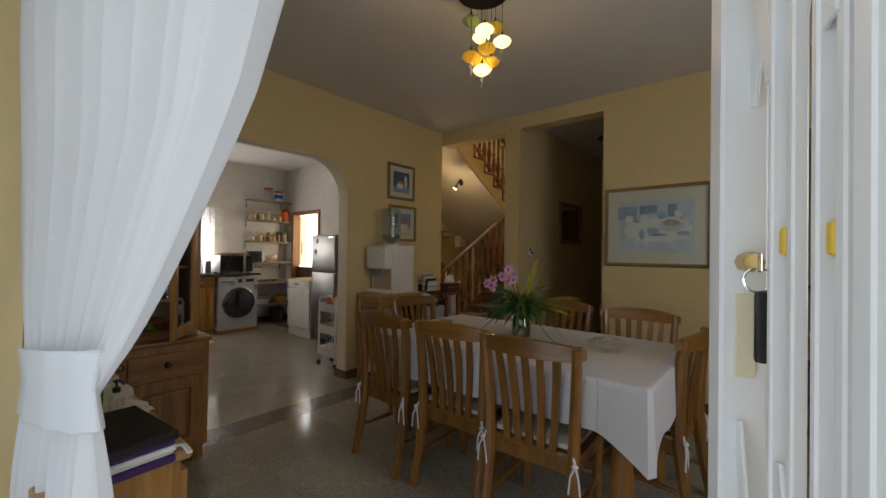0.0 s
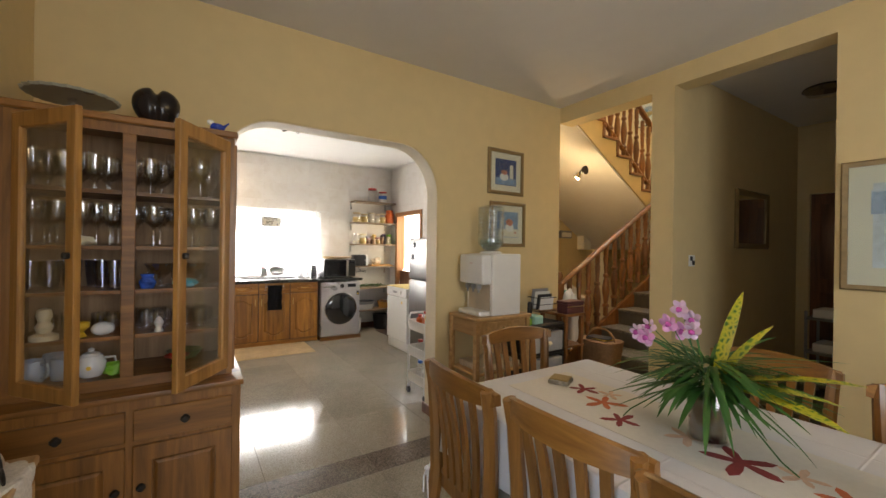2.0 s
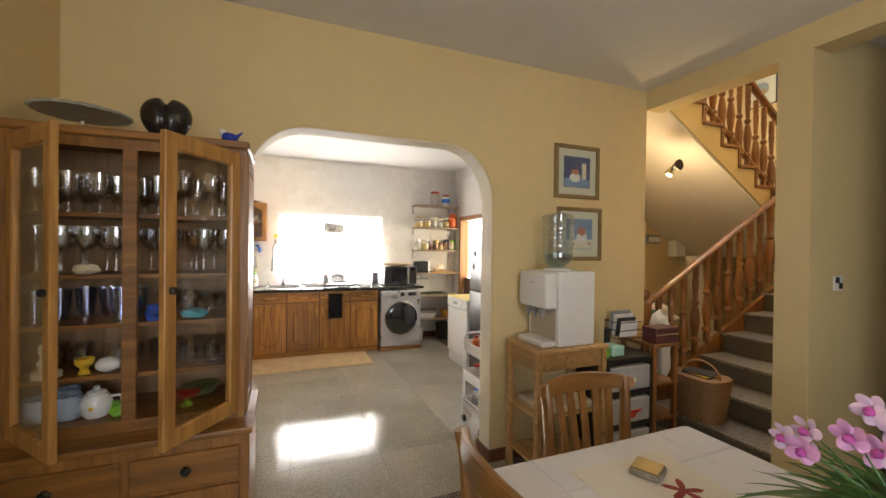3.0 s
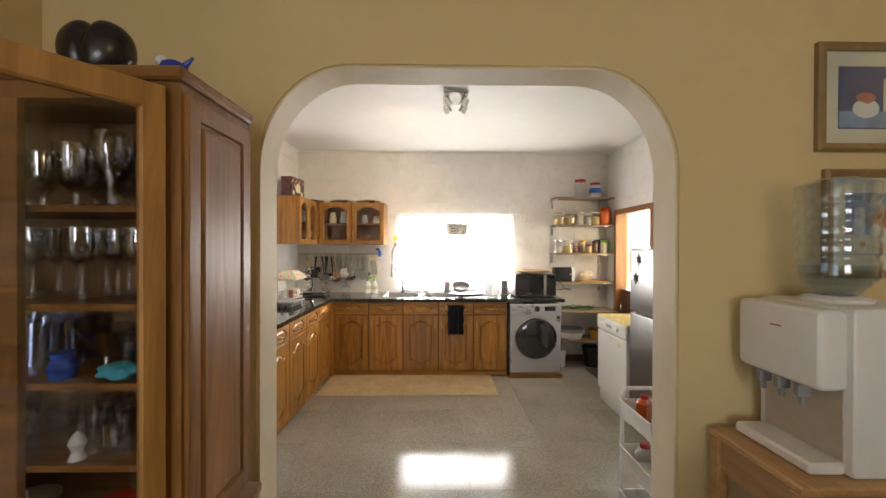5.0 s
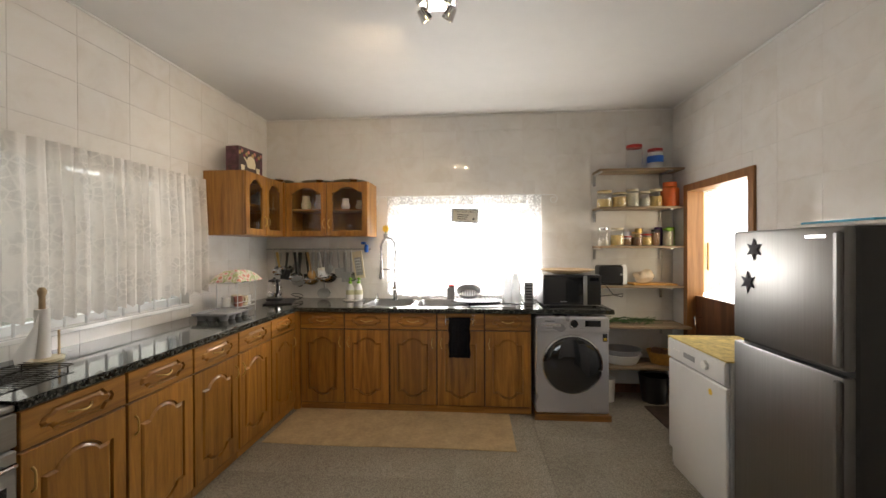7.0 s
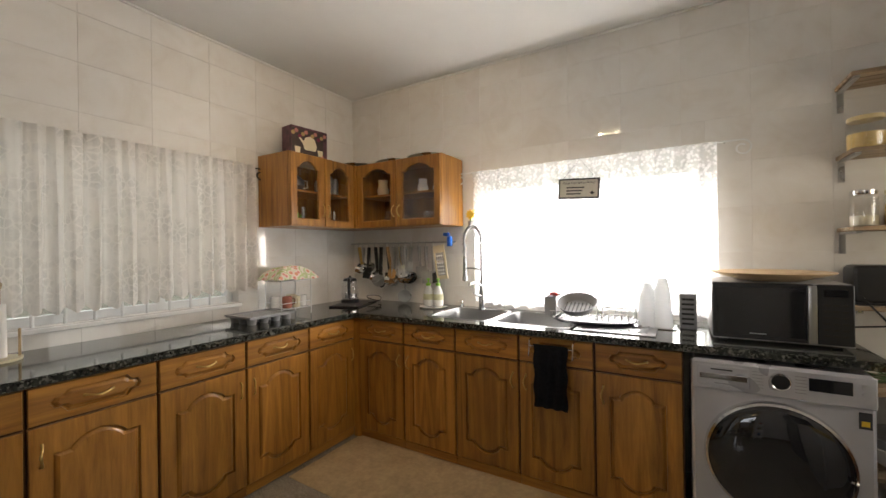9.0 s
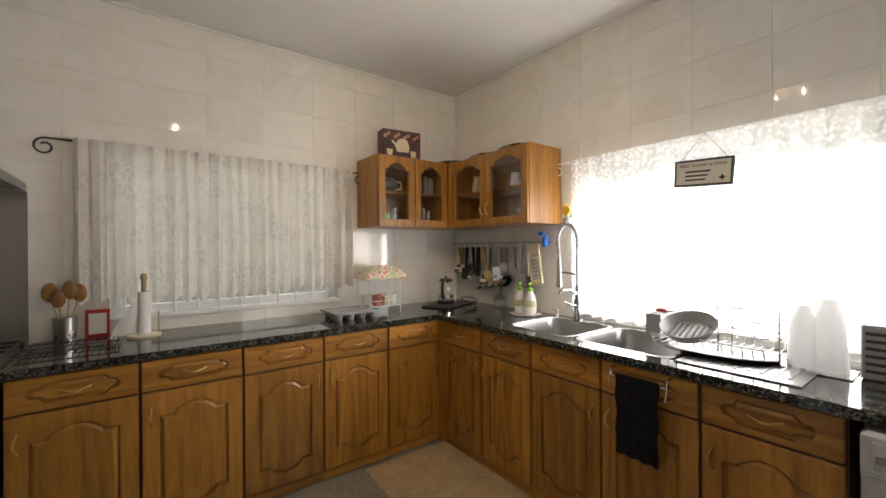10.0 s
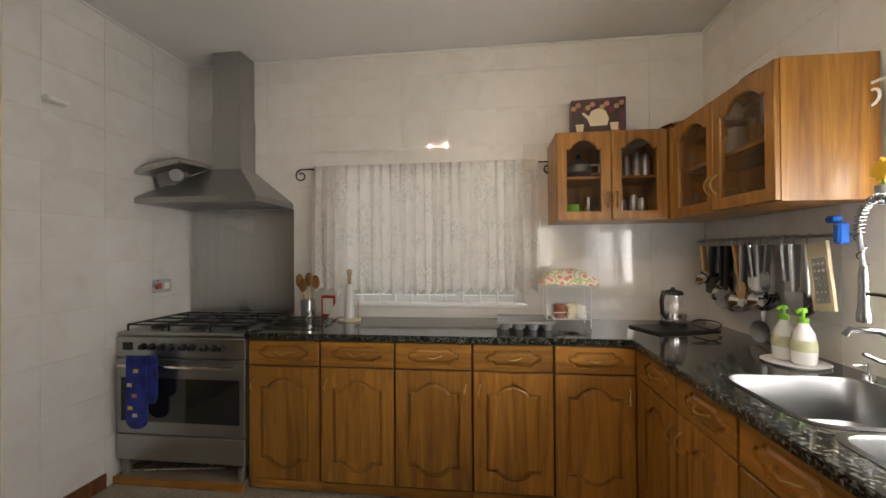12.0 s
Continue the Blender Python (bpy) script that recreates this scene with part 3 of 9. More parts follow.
# kitchen shell
setting("wall_sink", cells(bmesh.new(), "x", KX0 - 0.2, KX0, KY0 - 0.2, KY1 + 0.2, 0, KH, [(1.32, 2.76, 0.96, 1.92)]), M["white_plaster"], "white tiled kitchen wall around the sink window", "wall")
setting("wall_stove", cells(bmesh.new(), "y", KY0 - 0.2, KY0, KX0, KX1, 0, KH, [(-5.93, -4.62, 1.0, 1.93)]), M["white_plaster"], "white tiled kitchen wall with a side window", "wall")
setting("wall_back_door", cells(bmesh.new(), "y", KY1, KY1 + 0.12, KX0, KX1, 0, KH, [(-6.78, -5.99, 0.0, 1.92)]), M["white_plaster"], "white tiled kitchen wall with the back doorway", "wall")
setting("ceiling_kitchen", nb(KX0 - 0.2, KX1, KY0 - 0.2, KY1 + 0.2, KH, KH + 0.15), M["ceiling_k"], "smooth white painted kitchen ceiling", "ceiling")

# dining shell
bm = bmesh.new()
outline = [(AX, 0), (AX, 2.62), (-2.381, 2.62), (-2.381, 0), (-2.207, 0), (-2.207, 2.63), (-1.311, 2.63), (-1.311, 0), (-0.44, 0)]
outline += arch_top(-0.44, 1.35, 2.19, 0.5, 0.45) + [(1.35, 0), (EX + 0.2, 0), (EX + 0.2, 3.0), (AX - 0.001, 3.0)]
slab(bm, [(AX - 0.001, 2.62)] + outline[2:], "y", NY, NY + 0.17)
setting("wall_north", bm, M["yellow_wall"], "yellow plastered wall with openings to stairs and hall", "wall")
setting("wall_south", cells(bmesh.new(), "y", SY - 0.28, SY, AX, EX + 0.2, 0, 3.0, [(-1.46, 0.32, 0, 2.2)]), M["yellow_wall"], "yellow plastered wall with the terrace doorway", "wall")
# opening is invented, out of view, only to let the east fill lamp in
setting("wall_east", cells(bmesh.new(), "x", EX, EX + 0.2, SY, NY, 0, 3.0, [(0.9, 2.5, 1.0, 2.15)]), M["yellow_wall"], "yellow plastered wall with an added opening for fill light", "wall")
setting("ceiling_dining", nb(AX, EX, SY, NY, DH, DH + 0.15), M["ceiling"], "smooth pale painted dining room ceiling", "ceiling")

# hall beyond the north wall
HY = 6.75
setting("wall_hall_west", nb(-2.381, -2.207, NY + 0.17, HY + 1.2, 0, 5.2), M["yellow_wall"], "yellow plastered hall wall beside the stairs", "wall")
setting("wall_hall_end", cells(bmesh.new(), "y", HY, HY + 0.15, -2.207, -0.62, 0, 3.0, [(-2.10, -1.25, 0, 2.02)]), M["yellow_wall"], "dim yellow end wall of the hall", "wall")
setting("wall_hall_east", nb(-0.80, -0.62, NY + 0.17, HY, 0, 3.0), M["yellow_wall"], "dim yellow hall wall", "wall")
setting("ceiling_hall", nb(-2.207, EX + 0.2, NY + 0.17, HY + 0.15, DH, DH + 0.15), M["ceiling"], "dim painted hall ceiling", "ceiling")
setting("wall_room_end", nb(-0.62, EX + 0.2, 6.55, 6.75, 0, 3.0), M["yellow_wall"], "yellow wall of the room beyond the second arch", "wall")
setting("wall_room_east", nb(EX, EX + 0.2, NY + 0.17, 6.55, 0, 3.0), M["yellow_wall"], "plain yellow wall", "wall")

# stairwell
SW = -4.95
setting("wall_stair_west", nb(SW - 0.2, SW, 4.19, 8.2, 0, 5.2), M["yellow_wall"], "yellow wall beside the staircase", "wall")
setting("wall_stair_south", nb(SW, KX1, 4.192, 4.305, 0, 5.2), M["yellow_wall"], "yellow wall below the upper stair flight", "wall")
setting("wall_stair_north", nb(SW, -2.207, 7.95, 8.15, 0, 5.2), M["yellow_wall"], "yellow wall behind the stair landing", "wall")
setting("wall_stair_top", nb(KX1, -2.207, NY, NY + 0.165, 3.004, 5.2), M["yellow_wall"], "yellow wall above the stair opening", "wall")
setting("ceiling_stair", nb(SW - 0.2, -2.2, NY, 8.15, 5.2, 5.35), M["ceiling"], "white painted stairwell ceiling", "ceiling")

# ground and outside
setting("ground", nb(-400, 400, -400, 400, -0.35, -0.12), plain("garden_ground", (0.16, 0.17, 0.09), 0.9, var=0.4, scale=2), "sunlit garden ground reaching to the horizon", "ground")
bm = bmesh.new()
box(bm, EX + 0.2, KX0 - 0.2, -0.2, 8.15, -0.115, -0.045)
setting("floor_slab", bm, M["grout"], "concrete floor slab under the tiles", "floor")
setting("terrace", nb(-3.2, 3.2, -3.6, -0.2, -0.115, -0.01), plain("terrace_tile", (0.42, 0.36, 0.30), 0.5, var=0.15, scale=5), "tiled terrace outside the doorway", "terrace")
setting("terrace_roof", nb(-3.4, 3.2, -3.6, -0.21, 2.65, 2.8), M["white_plaster"], "white terrace roof outside the doorway", "roof")
# slab added just above the sink window to darken the top of its view
setting("eave", nb(-8.35, -7.28, -0.6, 4.6, 1.98, 2.12), M["white_plaster"], "pale eave added outside to shade the sink window top", "roof")
setting("garden_wall", nb(-10.4, -10.2, -2.5, 5.5, -0.12, 2.1), plain("garden_wall_paint", (0.78, 0.74, 0.66), 0.8, var=0.1), "pale sunlit garden wall outside the kitchen", "wall")
setting("yard_wall", nb(-8.6, -5.16, 6.4, 6.6, -0.12, 3.2), plain("yard_wall_paint", (0.80, 0.68, 0.34), 0.8, var=0.08), "sunlit yellow wall outside the back door", "wall")
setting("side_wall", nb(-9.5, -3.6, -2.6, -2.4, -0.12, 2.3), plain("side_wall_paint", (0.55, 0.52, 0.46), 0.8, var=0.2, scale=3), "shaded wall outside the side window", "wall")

# skirting
sk = M["door_wood"]
bm = bmesh.new()
box(bm, AX, AX + 0.014, AR, NY, 0, 0.085, 0.003)
box(bm, KX1 - 0.012, AX + 0.014, AR - 0.017, AR - 0.005, 0, 0.085, 0.003)
box(bm, KX1 - 0.014, KX1, AR, KY1, 0, 0.085, 0.003)
box(bm, KX1 - 0.014, KX1, 0.66, AL, 0, 0.085, 0.003)
box(bm, -1.311, -0.44, NY - 0.014, NY, 0, 0.085, 0.003)
box(bm, KX0, -6.79, KY1 - 0.014, KY1, 0, 0.085, 0.003)
box(bm, KX0, KX0 + 0.014, 3.26, KY1 - 0.014, 0, 0.085, 0.003)
box(bm, -5.93, KX1 - 0.014, KY1 - 0.014, KY1, 0, 0.085, 0.003)
box(bm, -2.207, -2.193, NY + 0.17, HY, 0, 0.085, 0.003)
box(bm, -0.62, EX, 6.536, 6.55, 0, 0.085, 0.003)
setting("baseboard", bm, sk, "dark red-brown stained wooden baseboard", "baseboard")
bm = bmesh.new()
for a in ((KX0, KX0 + 0.013, KY0, KY1), (KX0, KX1, KY0, KY0 + 0.013), (KX0, KX1, KY1 - 0.013, KY1), (KX1 - 0.013, KX1, KY0, KY1)):
    box(bm, *a, KH - 0.014, KH - 0.0005, 0.003)
setting("trim", bm, M["ceiling_k"], "narrow white moulding under the kitchen ceiling", "trim")

# ---- kitchen: fitted cabinets ----
def cabinet(w, depth, m, label, group="base cabinets", hinge=1, mats=("cab", "cab_x"), top=0.862):
    """A base unit: body, drawer front and door. Local: front at y = 0 facing -y, x across, z up."""
    up, al = M[mats[0]], M[mats[1]]
    t = thing("base_cabinet", m, label, "cabinet", group)
    bm = bmesh.new()
    box(bm, -w / 2, w / 2, 0.0, depth, 0.055, top)
    if top < 0.8:
        box(bm, -w / 2, w / 2, 0.0, 0.018, top, 0.862)
    box(bm, -w / 2, w / 2, 0.05, depth, 0.0, 0.055)
    part("body", bm, M["cab_dark"], t)
    part("plinth", nb(-w / 2, w / 2, -0.004, 0.016, 0.012, 0.066, 0.003), al, t)
    dr = part("drawer", panel(w - 0.012, 0.138, 0.02, plaque(w / 2 - 0.065, 0.045)), al, t, at=pose(0, -0.02, 0.787))
    part("handle", bow_handle(0.095), M["brass"], dr, "bowed brass handle", pose(0, 0.0, 0))
    d = part("door", panel(w - 0.012, 0.632, 0.02, cathedral(w / 2 - 0.07, 0.255, 0.05)), up, t, at=pose(0, -0.02, 0.392))
    part("handle", bow_handle(0.085), M["brass"], d, "bowed brass handle", pose(hinge * (w / 2 - 0.038), 0, 0.21, 0, 90, 0))
    return t


LD = [-4.325, -4.755, -5.180, -5.605, -6.030, -6.440]
for i, (a, b) in enumerate(zip(LD, LD[1:])):
    cabinet(a - b, 0.55, pose((a + b) / 2, 0.575, 0, 0, 0, 180), "honey-brown wooden base cabinet with arched door below granite", hinge=[-1, -1, 1, -1, 1][i])
SD = [0.64, 1.035, 1.43, 1.84, 2.245, 2.635]
for i, (a, b) in enumerate(zip(SD, SD[1:])):
    cabinet(b - a, 0.58, pose(-6.455, (a + b) / 2, 0, 0, 0, 90), "honey-brown wooden base cabinet with arched door below sink", hinge=[1, -1, 1, -1, -1][i], top=0.70 if 0 < i < 4 else 0.862)
solo("corner_post", nb(-6.475, -6.441, 0.576, 0.639, 0.0, 0.862, 0.002), M["cab"], "narrow wooden corner post between base cabinets", "cabinet")

# worktop with sink cut-outs
wt = thing("worktop", pose(0, 0, 0), "black polished granite worktop running round the corner", "worktop")
bm = bmesh.new()
cells(bm, "z", 0.864, 0.90, -7.068, -6.415, 0.605, 3.30, [(-6.97, -6.52, 1.17, 1.60), (-6.97, -6.52, 1.64, 2.10)])
part("sink_slab", bm, M["granite"], wt)
part("stove_wall_slab", nb(-7.068, -4.315, 0.002, 0.6045, 0.864, 0.90), M["granite"], wt)
part("front_edge", nb(-6.415, -4.315, 0.605, 0.611, 0.866, 0.898, 0.002), M["granite"], wt)
part("front_edge", nb(-6.415, -6.409, 0.612, 3.30, 0.866, 0.898, 0.002), M["granite"], wt)


def wall_cabinet(ws, h, depth, m, label):
    """Wall unit with glazed doors. Local: front at y = 0 facing -y, from x = 0 to the sum of ws, z = 0 at its base."""
    W = sum(ws)
    t = thing("wall_cabinet", m, label, "cabinet", "wall cabinets")
    for nm, a in (("side_board", (0, 0.018, 0, depth, 0, h)), ("side_board", (W - 0.018, W, 0, depth, 0, h)), ("bottom_board", (0.018, W - 0.018, 0, depth, 0, 0.018)), ("top_board", (0.018, W - 0.018, 0, depth, h - 0.018, h)), ("back_board", (0.018, W - 0.018, depth - 0.01, depth, 0.018, h - 0.018))):
        part(nm, nb(*a), M["cab"], t)
    part("shelf", nb(0.019, W - 0.019, 0.03, depth - 0.011, h * 0.48, h * 0.48 + 0.016), M["cab_x"], t)
    x = 0.0
    for i, w in enumerate(ws):
        sh = cathedral(w / 2 - 0.058, h / 2 - 0.055, 0.05, both=False, k=0.8)
        d = part("door", panel(w - 0.006, h - 0.008, 0.02, sh, True), M["cab"], t, at=pose(x + w / 2, -0.021, h / 2))
        pane = part("pane", slab(bmesh.new(), [(p * 1.03, q * 1.02) for p, q in sh], "y", 0.011, 0.014), M["glass"], d, "clear glass pane")
        pane.visible_shadow = False
        side = 1 if i % 2 == 0 else -1
        part("handle", bow_handle(0.085), M["brass"], d, "bowed brass handle", pose(side * (w / 2 - 0.026), 0, -h / 2 + 0.12, 0, 90, 0))
        x += w
    return t


UB, UH = 1.525, 0.515
wall_cabinet([0.305, 0.305], UH, 0.335, pose(-6.09, 0.34, UB, 0, 0, 180), "honey wooden wall cabinet with arched glass doors by window")
wall_cabinet([0.396, 0.396], UH, 0.318, pose(-6.738, 0.378, UB, 0, 0, 90), "honey wooden wall cabinet with arched glass doors by sink")
solo("corner_filler", nb(-7.06, -6.705, 0.012, 0.372, UB + 0.002, UB + UH - 0.002), M["cab"], "wooden corner piece joining two wall cabinets", "cabinet")


# ---- range cooker, splashback and hood ----
ck = thing("range_cooker", pose(-3.905, 0.60, 0), "wide stainless steel gas range cooker on legs", "cooker")
part("body", nb(-0.41, 0.41, -0.575, -0.02, 0.135, 0.865, 0.004), M["steel_x"], ck)
part("hob", nb(-0.412, 0.412, -0.578, 0.0, 0.866, 0.888, 0.006), M["steel_x"], ck)
part("control_panel", nb(-0.411, 0.411, -0.02, 0.004, 0.745, 0.862, 0.004), M["steel_x"], ck)
part("display", nb(0.30, 0.365, 0.004, 0.006, 0.785, 0.83), M["dark_glass"], ck, "small black clock display")
for i, x in enumerate((0.225, 0.17, 0.105, 0.05, -0.03, -0.085, -0.165, -0.22, -0.275)):
    k = lathe(bmesh.new(), [(0.021, 0), (0.021, 0.008), (0.017, 0.01), (0.015, 0.03), (0.012, 0.033)], 16)
    part("knob", k, M["black"], ck, "round black control knob", pose(x, 0.004, 0.808, -90))
dr = part("oven_door", nb(-0.408, 0.408, -0.018, 0.006, 0.295, 0.735, 0.004), M["steel_x"], ck)
part("window", nb(-0.375, 0.375, 0.006, 0.008, 0.37, 0.625, 0.0), M["dark_glass"], dr, "dark glass oven window")
part("handle", bar(bar(bar(bmesh.new(), (-0.37, 0.05, 0.705), (0.37, 0.05, 0.705), 0.009), (-0.345, 0.0, 0.705), (-0.345, 0.05, 0.705), 0.007), (0.345, 0.0, 0.705), (0.345, 0.05, 0.705), 0.007), M["chrome"], dr, "long steel bar handle")
part("drawer", nb(-0.408, 0.408, -0.018, 0.005, 0.14, 0.288, 0.004), M["steel_x"], ck)
for x in (-0.37, 0.37):
    for y in (-0.03, -0.52):
        part("leg", lathe(bmesh.new(), [(0.02, 0), (0.02, 0.02), (0.024, 0.022), (0.024, 0.138)], 14, (x, y, 0)), M["steel"], ck)
for cx in (-0.27, 0.0, 0.27):
    for cy in (-0.16, -0.42):
        b = part("burner", lathe(bmesh.new(), [(0.05, 0.888), (0.05, 0.897), (0.036, 0.9), (0.036, 0.91), (0.0, 0.911)], 18, (cx, cy, 0)), M["black"], ck)
    g = bmesh.new()
    for dx in (-0.115, 0.115):
        bar(g, (cx + dx, -0.53, 0.925), (cx + dx, -0.05, 0.925), 0.006, 6)
    for y in (-0.53, -0.42, -0.29, -0.16, -0.05):
        bar(g, (cx - 0.115, y, 0.925), (cx + 0.115, y, 0.925), 0.006, 6)
    for y in (-0.53, -0.05):
        for dx in (-0.115, 0.115):
            bar(g, (cx + dx, y, 0.888), (cx + dx, y, 0.925), 0.006, 6)
    part("pan_support", g, M["black"], ck, "black cast iron pan support")

sp = thing("splashback", pose(0, 0, 0), "tall brushed steel splashback behind the cooker", "splashback")
part("sheet", nb(-4.305, -3.50, 0.010, 0.014, 0.93, 1.665), M["steel"], sp)
part("ledge", nb(-4.305, -3.50, 0.010, 0.022, 0.892, 0.929, 0.002), M["steel_x"], sp)

hd = thing("cooker_hood", pose(-3.87, 0.012, 1.67), "stainless steel chimney hood above the cooker", "cooker hood")
bm = bmesh.new()
ring_loft(bm, [[(-0.43, 0, 0), (0.40, 0, 0), (0.40, 0.46, 0), (-0.43, 0.46, 0)], [(-0.43, 0, 0.035), (0.40, 0, 0.035), (0.40, 0.46, 0.035), (-0.43, 0.46, 0.035)],
               [(-0.146, 0, 0.26), (0.086, 0, 0.26), (0.086, 0.178, 0.26), (-0.146, 0.178, 0.26)]])
part("canopy", bm, M["hood_steel"], hd)
part("lower_duct", nb(-0.138, 0.078, 0, 0.17, 0.26, 0.63), M["hood_steel"], hd)
part("upper_duct", nb(-0.132, 0.072, 0, 0.164, 0.63, 1.076), M["hood_steel"], hd)
part("filter", nb(-0.36, 0.33, 0.06, 0.40, -0.004, -0.0005), M["grey_plastic"], hd, "grey mesh grease filter")

# ---- washing machine ----
wm = thing("washing_machine", pose(-6.40, 2.958, 0, 0, 0, 90), "silver front-loading washing machine under the worktop", "washing machine")
part("plinth", nb(-0.305, 0.305, -0.03, 0.55, 0.0, 0.05, 0.003), M["cab_x"], wm, "low brown wooden board")
part("body", nb(-0.294, 0.294, 0.0, 0.55, 0.05, 0.846, 0.012), M["silver"], wm)
part("control_panel", nb(-0.293, 0.293, -0.012, 0.0, 0.722, 0.842, 0.005), M["silver"], wm)
dwr = part("drawer", nb(-0.272, -0.085, -0.016, -0.012, 0.742, 0.826, 0.004), M["silver"], wm)
part("grip", nb(-0.262, -0.095, -0.019, -0.016, 0.768, 0.792, 0.0012), M["chrome"], dwr, "bright chrome drawer grip")
part("badge", nb(-0.222, -0.145, -0.0172, -0.016, 0.808, 0.814), M["ink"], dwr, "dark printed maker's mark")
part("caption", nb(-0.21, -0.12, -0.0168, -0.016, 0.750, 0.7545), M["grey_plastic"], dwr, "grey line of print")
part("display", nb(0.10, 0.225, -0.014, -0.012, 0.768, 0.818), M["dark_glass"], wm, "black glass display")
dial = part("dial", lathe(bmesh.new(), [(0.036, 0), (0.036, 0.008), (0.031, 0.018), (0.029, 0.016)], 28, cap=False), M["chrome"], wm, "chrome programme dial", pose(0.012, -0.012, 0.79, 90))
part("dial_face", lathe(bmesh.new(), [(0.030, 0.004), (0.030, 0.016), (0.0, 0.017)], 28), M["black"], dial, "black dial face")
for sx in (-1, 1):
    for i in range(6):
        part("programme_mark", nb(0.012 + sx * 0.068 - 0.022, 0.012 + sx * 0.068 + 0.014, -0.0128, -0.012, 0.752 + 0.013 * i, 0.7545 + 0.013 * i), M["grey_plastic"], wm)
for i in range(2):
    part("button", lathe(bmesh.new(), [(0.011, 0), (0.010, 0.004), (0, 0.0045)], 14), M["silver"], wm, "", pose(0.26, -0.012, 0.775 + 0.032 * i, 90))
dr = part("door", lathe(bmesh.new(), [(0.246, 0.0), (0.246, 0.012), (0.241, 0.026), (0.232, 0.031), (0.228, 0.026)], 56, cap=False), M["chrome"], wm, "thin bright door ring", pose(-0.004, -0.001, 0.458, 90))
part("porthole", lathe(bmesh.new(), [(0.231, 0.0), (0.231, 0.027), (0.222, 0.034), (0.19, 0.046), (0.10, 0.056), (0.0, 0.059)], 56), M["dark_glass"], dr, "dark glass porthole")
stk = part("sticker", nb(0.243, 0.280, -0.002, 0.0, 0.645, 0.708), M["ink"], wm, "small dark energy sticker")
part("sticker_print", nb(0.250, 0.273, -0.0028, -0.002, 0.655, 0.675), M["yellow"], stk)
part("flap", nb(0.15, 0.27, -0.003, 0.001, 0.085, 0.15, 0.002), M["silver"], wm)

# ---- fridge and dishwasher ----
fr = thing("fridge", pose(-4.83, 3.42, 0), "grey steel top-freezer fridge with two star magnets", "fridge")
part("body", nb(-0.29, 0.29, 0.045, 0.62, 0.03, 1.49, 0.008), plain("fridge_side", (0.035, 0.034, 0.034), 0.4, var=0.1), fr, "dark grey cabinet")
f1 = part("freezer_door", nb(-0.29, 0.29, 0.0, 0.043, 0.985, 1.49, 0.014, seg=2), M["steel_dark"], fr, "brushed steel freezer door")
f2 = part("fridge_door", nb(-0.29, 0.29, 0.0, 0.043, 0.06, 0.968, 0.014, seg=2), M["steel_dark"], fr, "brushed steel fridge door")
part("handle", nb(0.262, 0.288, -0.018, 0.002, 1.0, 1.47, 0.006), M["steel_dark"], f1)
part("handle", nb(0.262, 0.288, -0.018, 0.002, 0.35, 0.955, 0.006), M["steel_dark"], f2)
part("badge", nb(0.13, 0.22, -0.0015, 0.001, 1.45, 1.46), M["chrome"], f1)
for x, y in ((-0.24, 0.1), (0.24, 0.1), (-0.24, 0.55), (0.24, 0.55)):
    part("foot", lathe(bmesh.new(), [(0.02, 0), (0.02, 0.032)], 12, (x, y, 0)), M["black"], fr)


def star(r, r2, n=7):
    return [((r if i % 2 == 0 else r2) * math.sin(math.pi * i / n), (r if i % 2 == 0 else r2) * math.cos(math.pi * i / n)) for i in range(2 * n)]


for x, z in ((-0.145, 1.405), (-0.185, 1.255)):
    solo("fridge_magnet", slab(bmesh.new(), star(0.05, 0.022, 6), "y", -0.004, 0.0, 0.001), plain("dark_felt", (0.02, 0.018, 0.03), 0.8), "dark star-shaped magnet on the fridge door", "magnet", pose(-4.83 + x, 3.419, z), "fridge magnets")
tr = thing("tray", pose(-4.70, 3.72, 1.491), "pale plastic tray with blue rim on the fridge", "tray")
part("base", nb(-0.2, 0.22, -0.2, 0.2, 0.0, 0.018, 0.006), M["white_plastic"], tr)
part("rim", nb(-0.22, 0.1, -0.15, 0.12, 0.019, 0.03, 0.004), plain("sky_blue", (0.05, 0.38, 0.6), 0.4), tr, "blue plastic lid")

dw = thing("dishwasher", pose(-5.47, 3.42, 0), "white freestanding dishwasher with a yellow cloth", "dishwasher")
part("body", nb(-0.298, 0.298, 0.022, 0.60, 0.02, 0.835, 0.004), M["white_gloss"], dw)
part("door", nb(-0.296, 0.296, 0.0, 0.021, 0.13, 0.70, 0.006), M["white_gloss"], dw)
part("control_panel", nb(-0.296, 0.296, -0.006, 0.021, 0.71, 0.832, 0.008), M["white_gloss"], dw)
part("kickplate", nb(-0.296, 0.296, 0.03, 0.05, 0.0, 0.12), M["white_gloss"], dw)
part("handle", nb(-0.10, 0.02, -0.008, -0.005, 0.755, 0.785, 0.0015), M["grey_plastic"], dw, "recessed grey grip")
part("dial", lathe(bmesh.new(), [(0.026, 0), (0.024, 0.016), (0.0, 0.017)], 20), M["white_plastic"], dw, "", pose(0.13, -0.006, 0.775, 90))
for x in (-0.22, -0.19, -0.16):
    part("button", nb(x, x + 0.018, -0.009, -0.005, 0.77, 0.782, 0.002), M["white_plastic"], dw)
part("sticker", slab(bmesh.new(), star(0.02, 0.014, 8), "y", -0.0015, 0.0), M["yellow"], dw, "yellow sticker", pose(0.16, 0, 0.64))
ycloth = plain("yellow_print_cloth", (0.72, 0.52, 0.16), 0.85, var=0.5, scale=28, bmp=0.1)
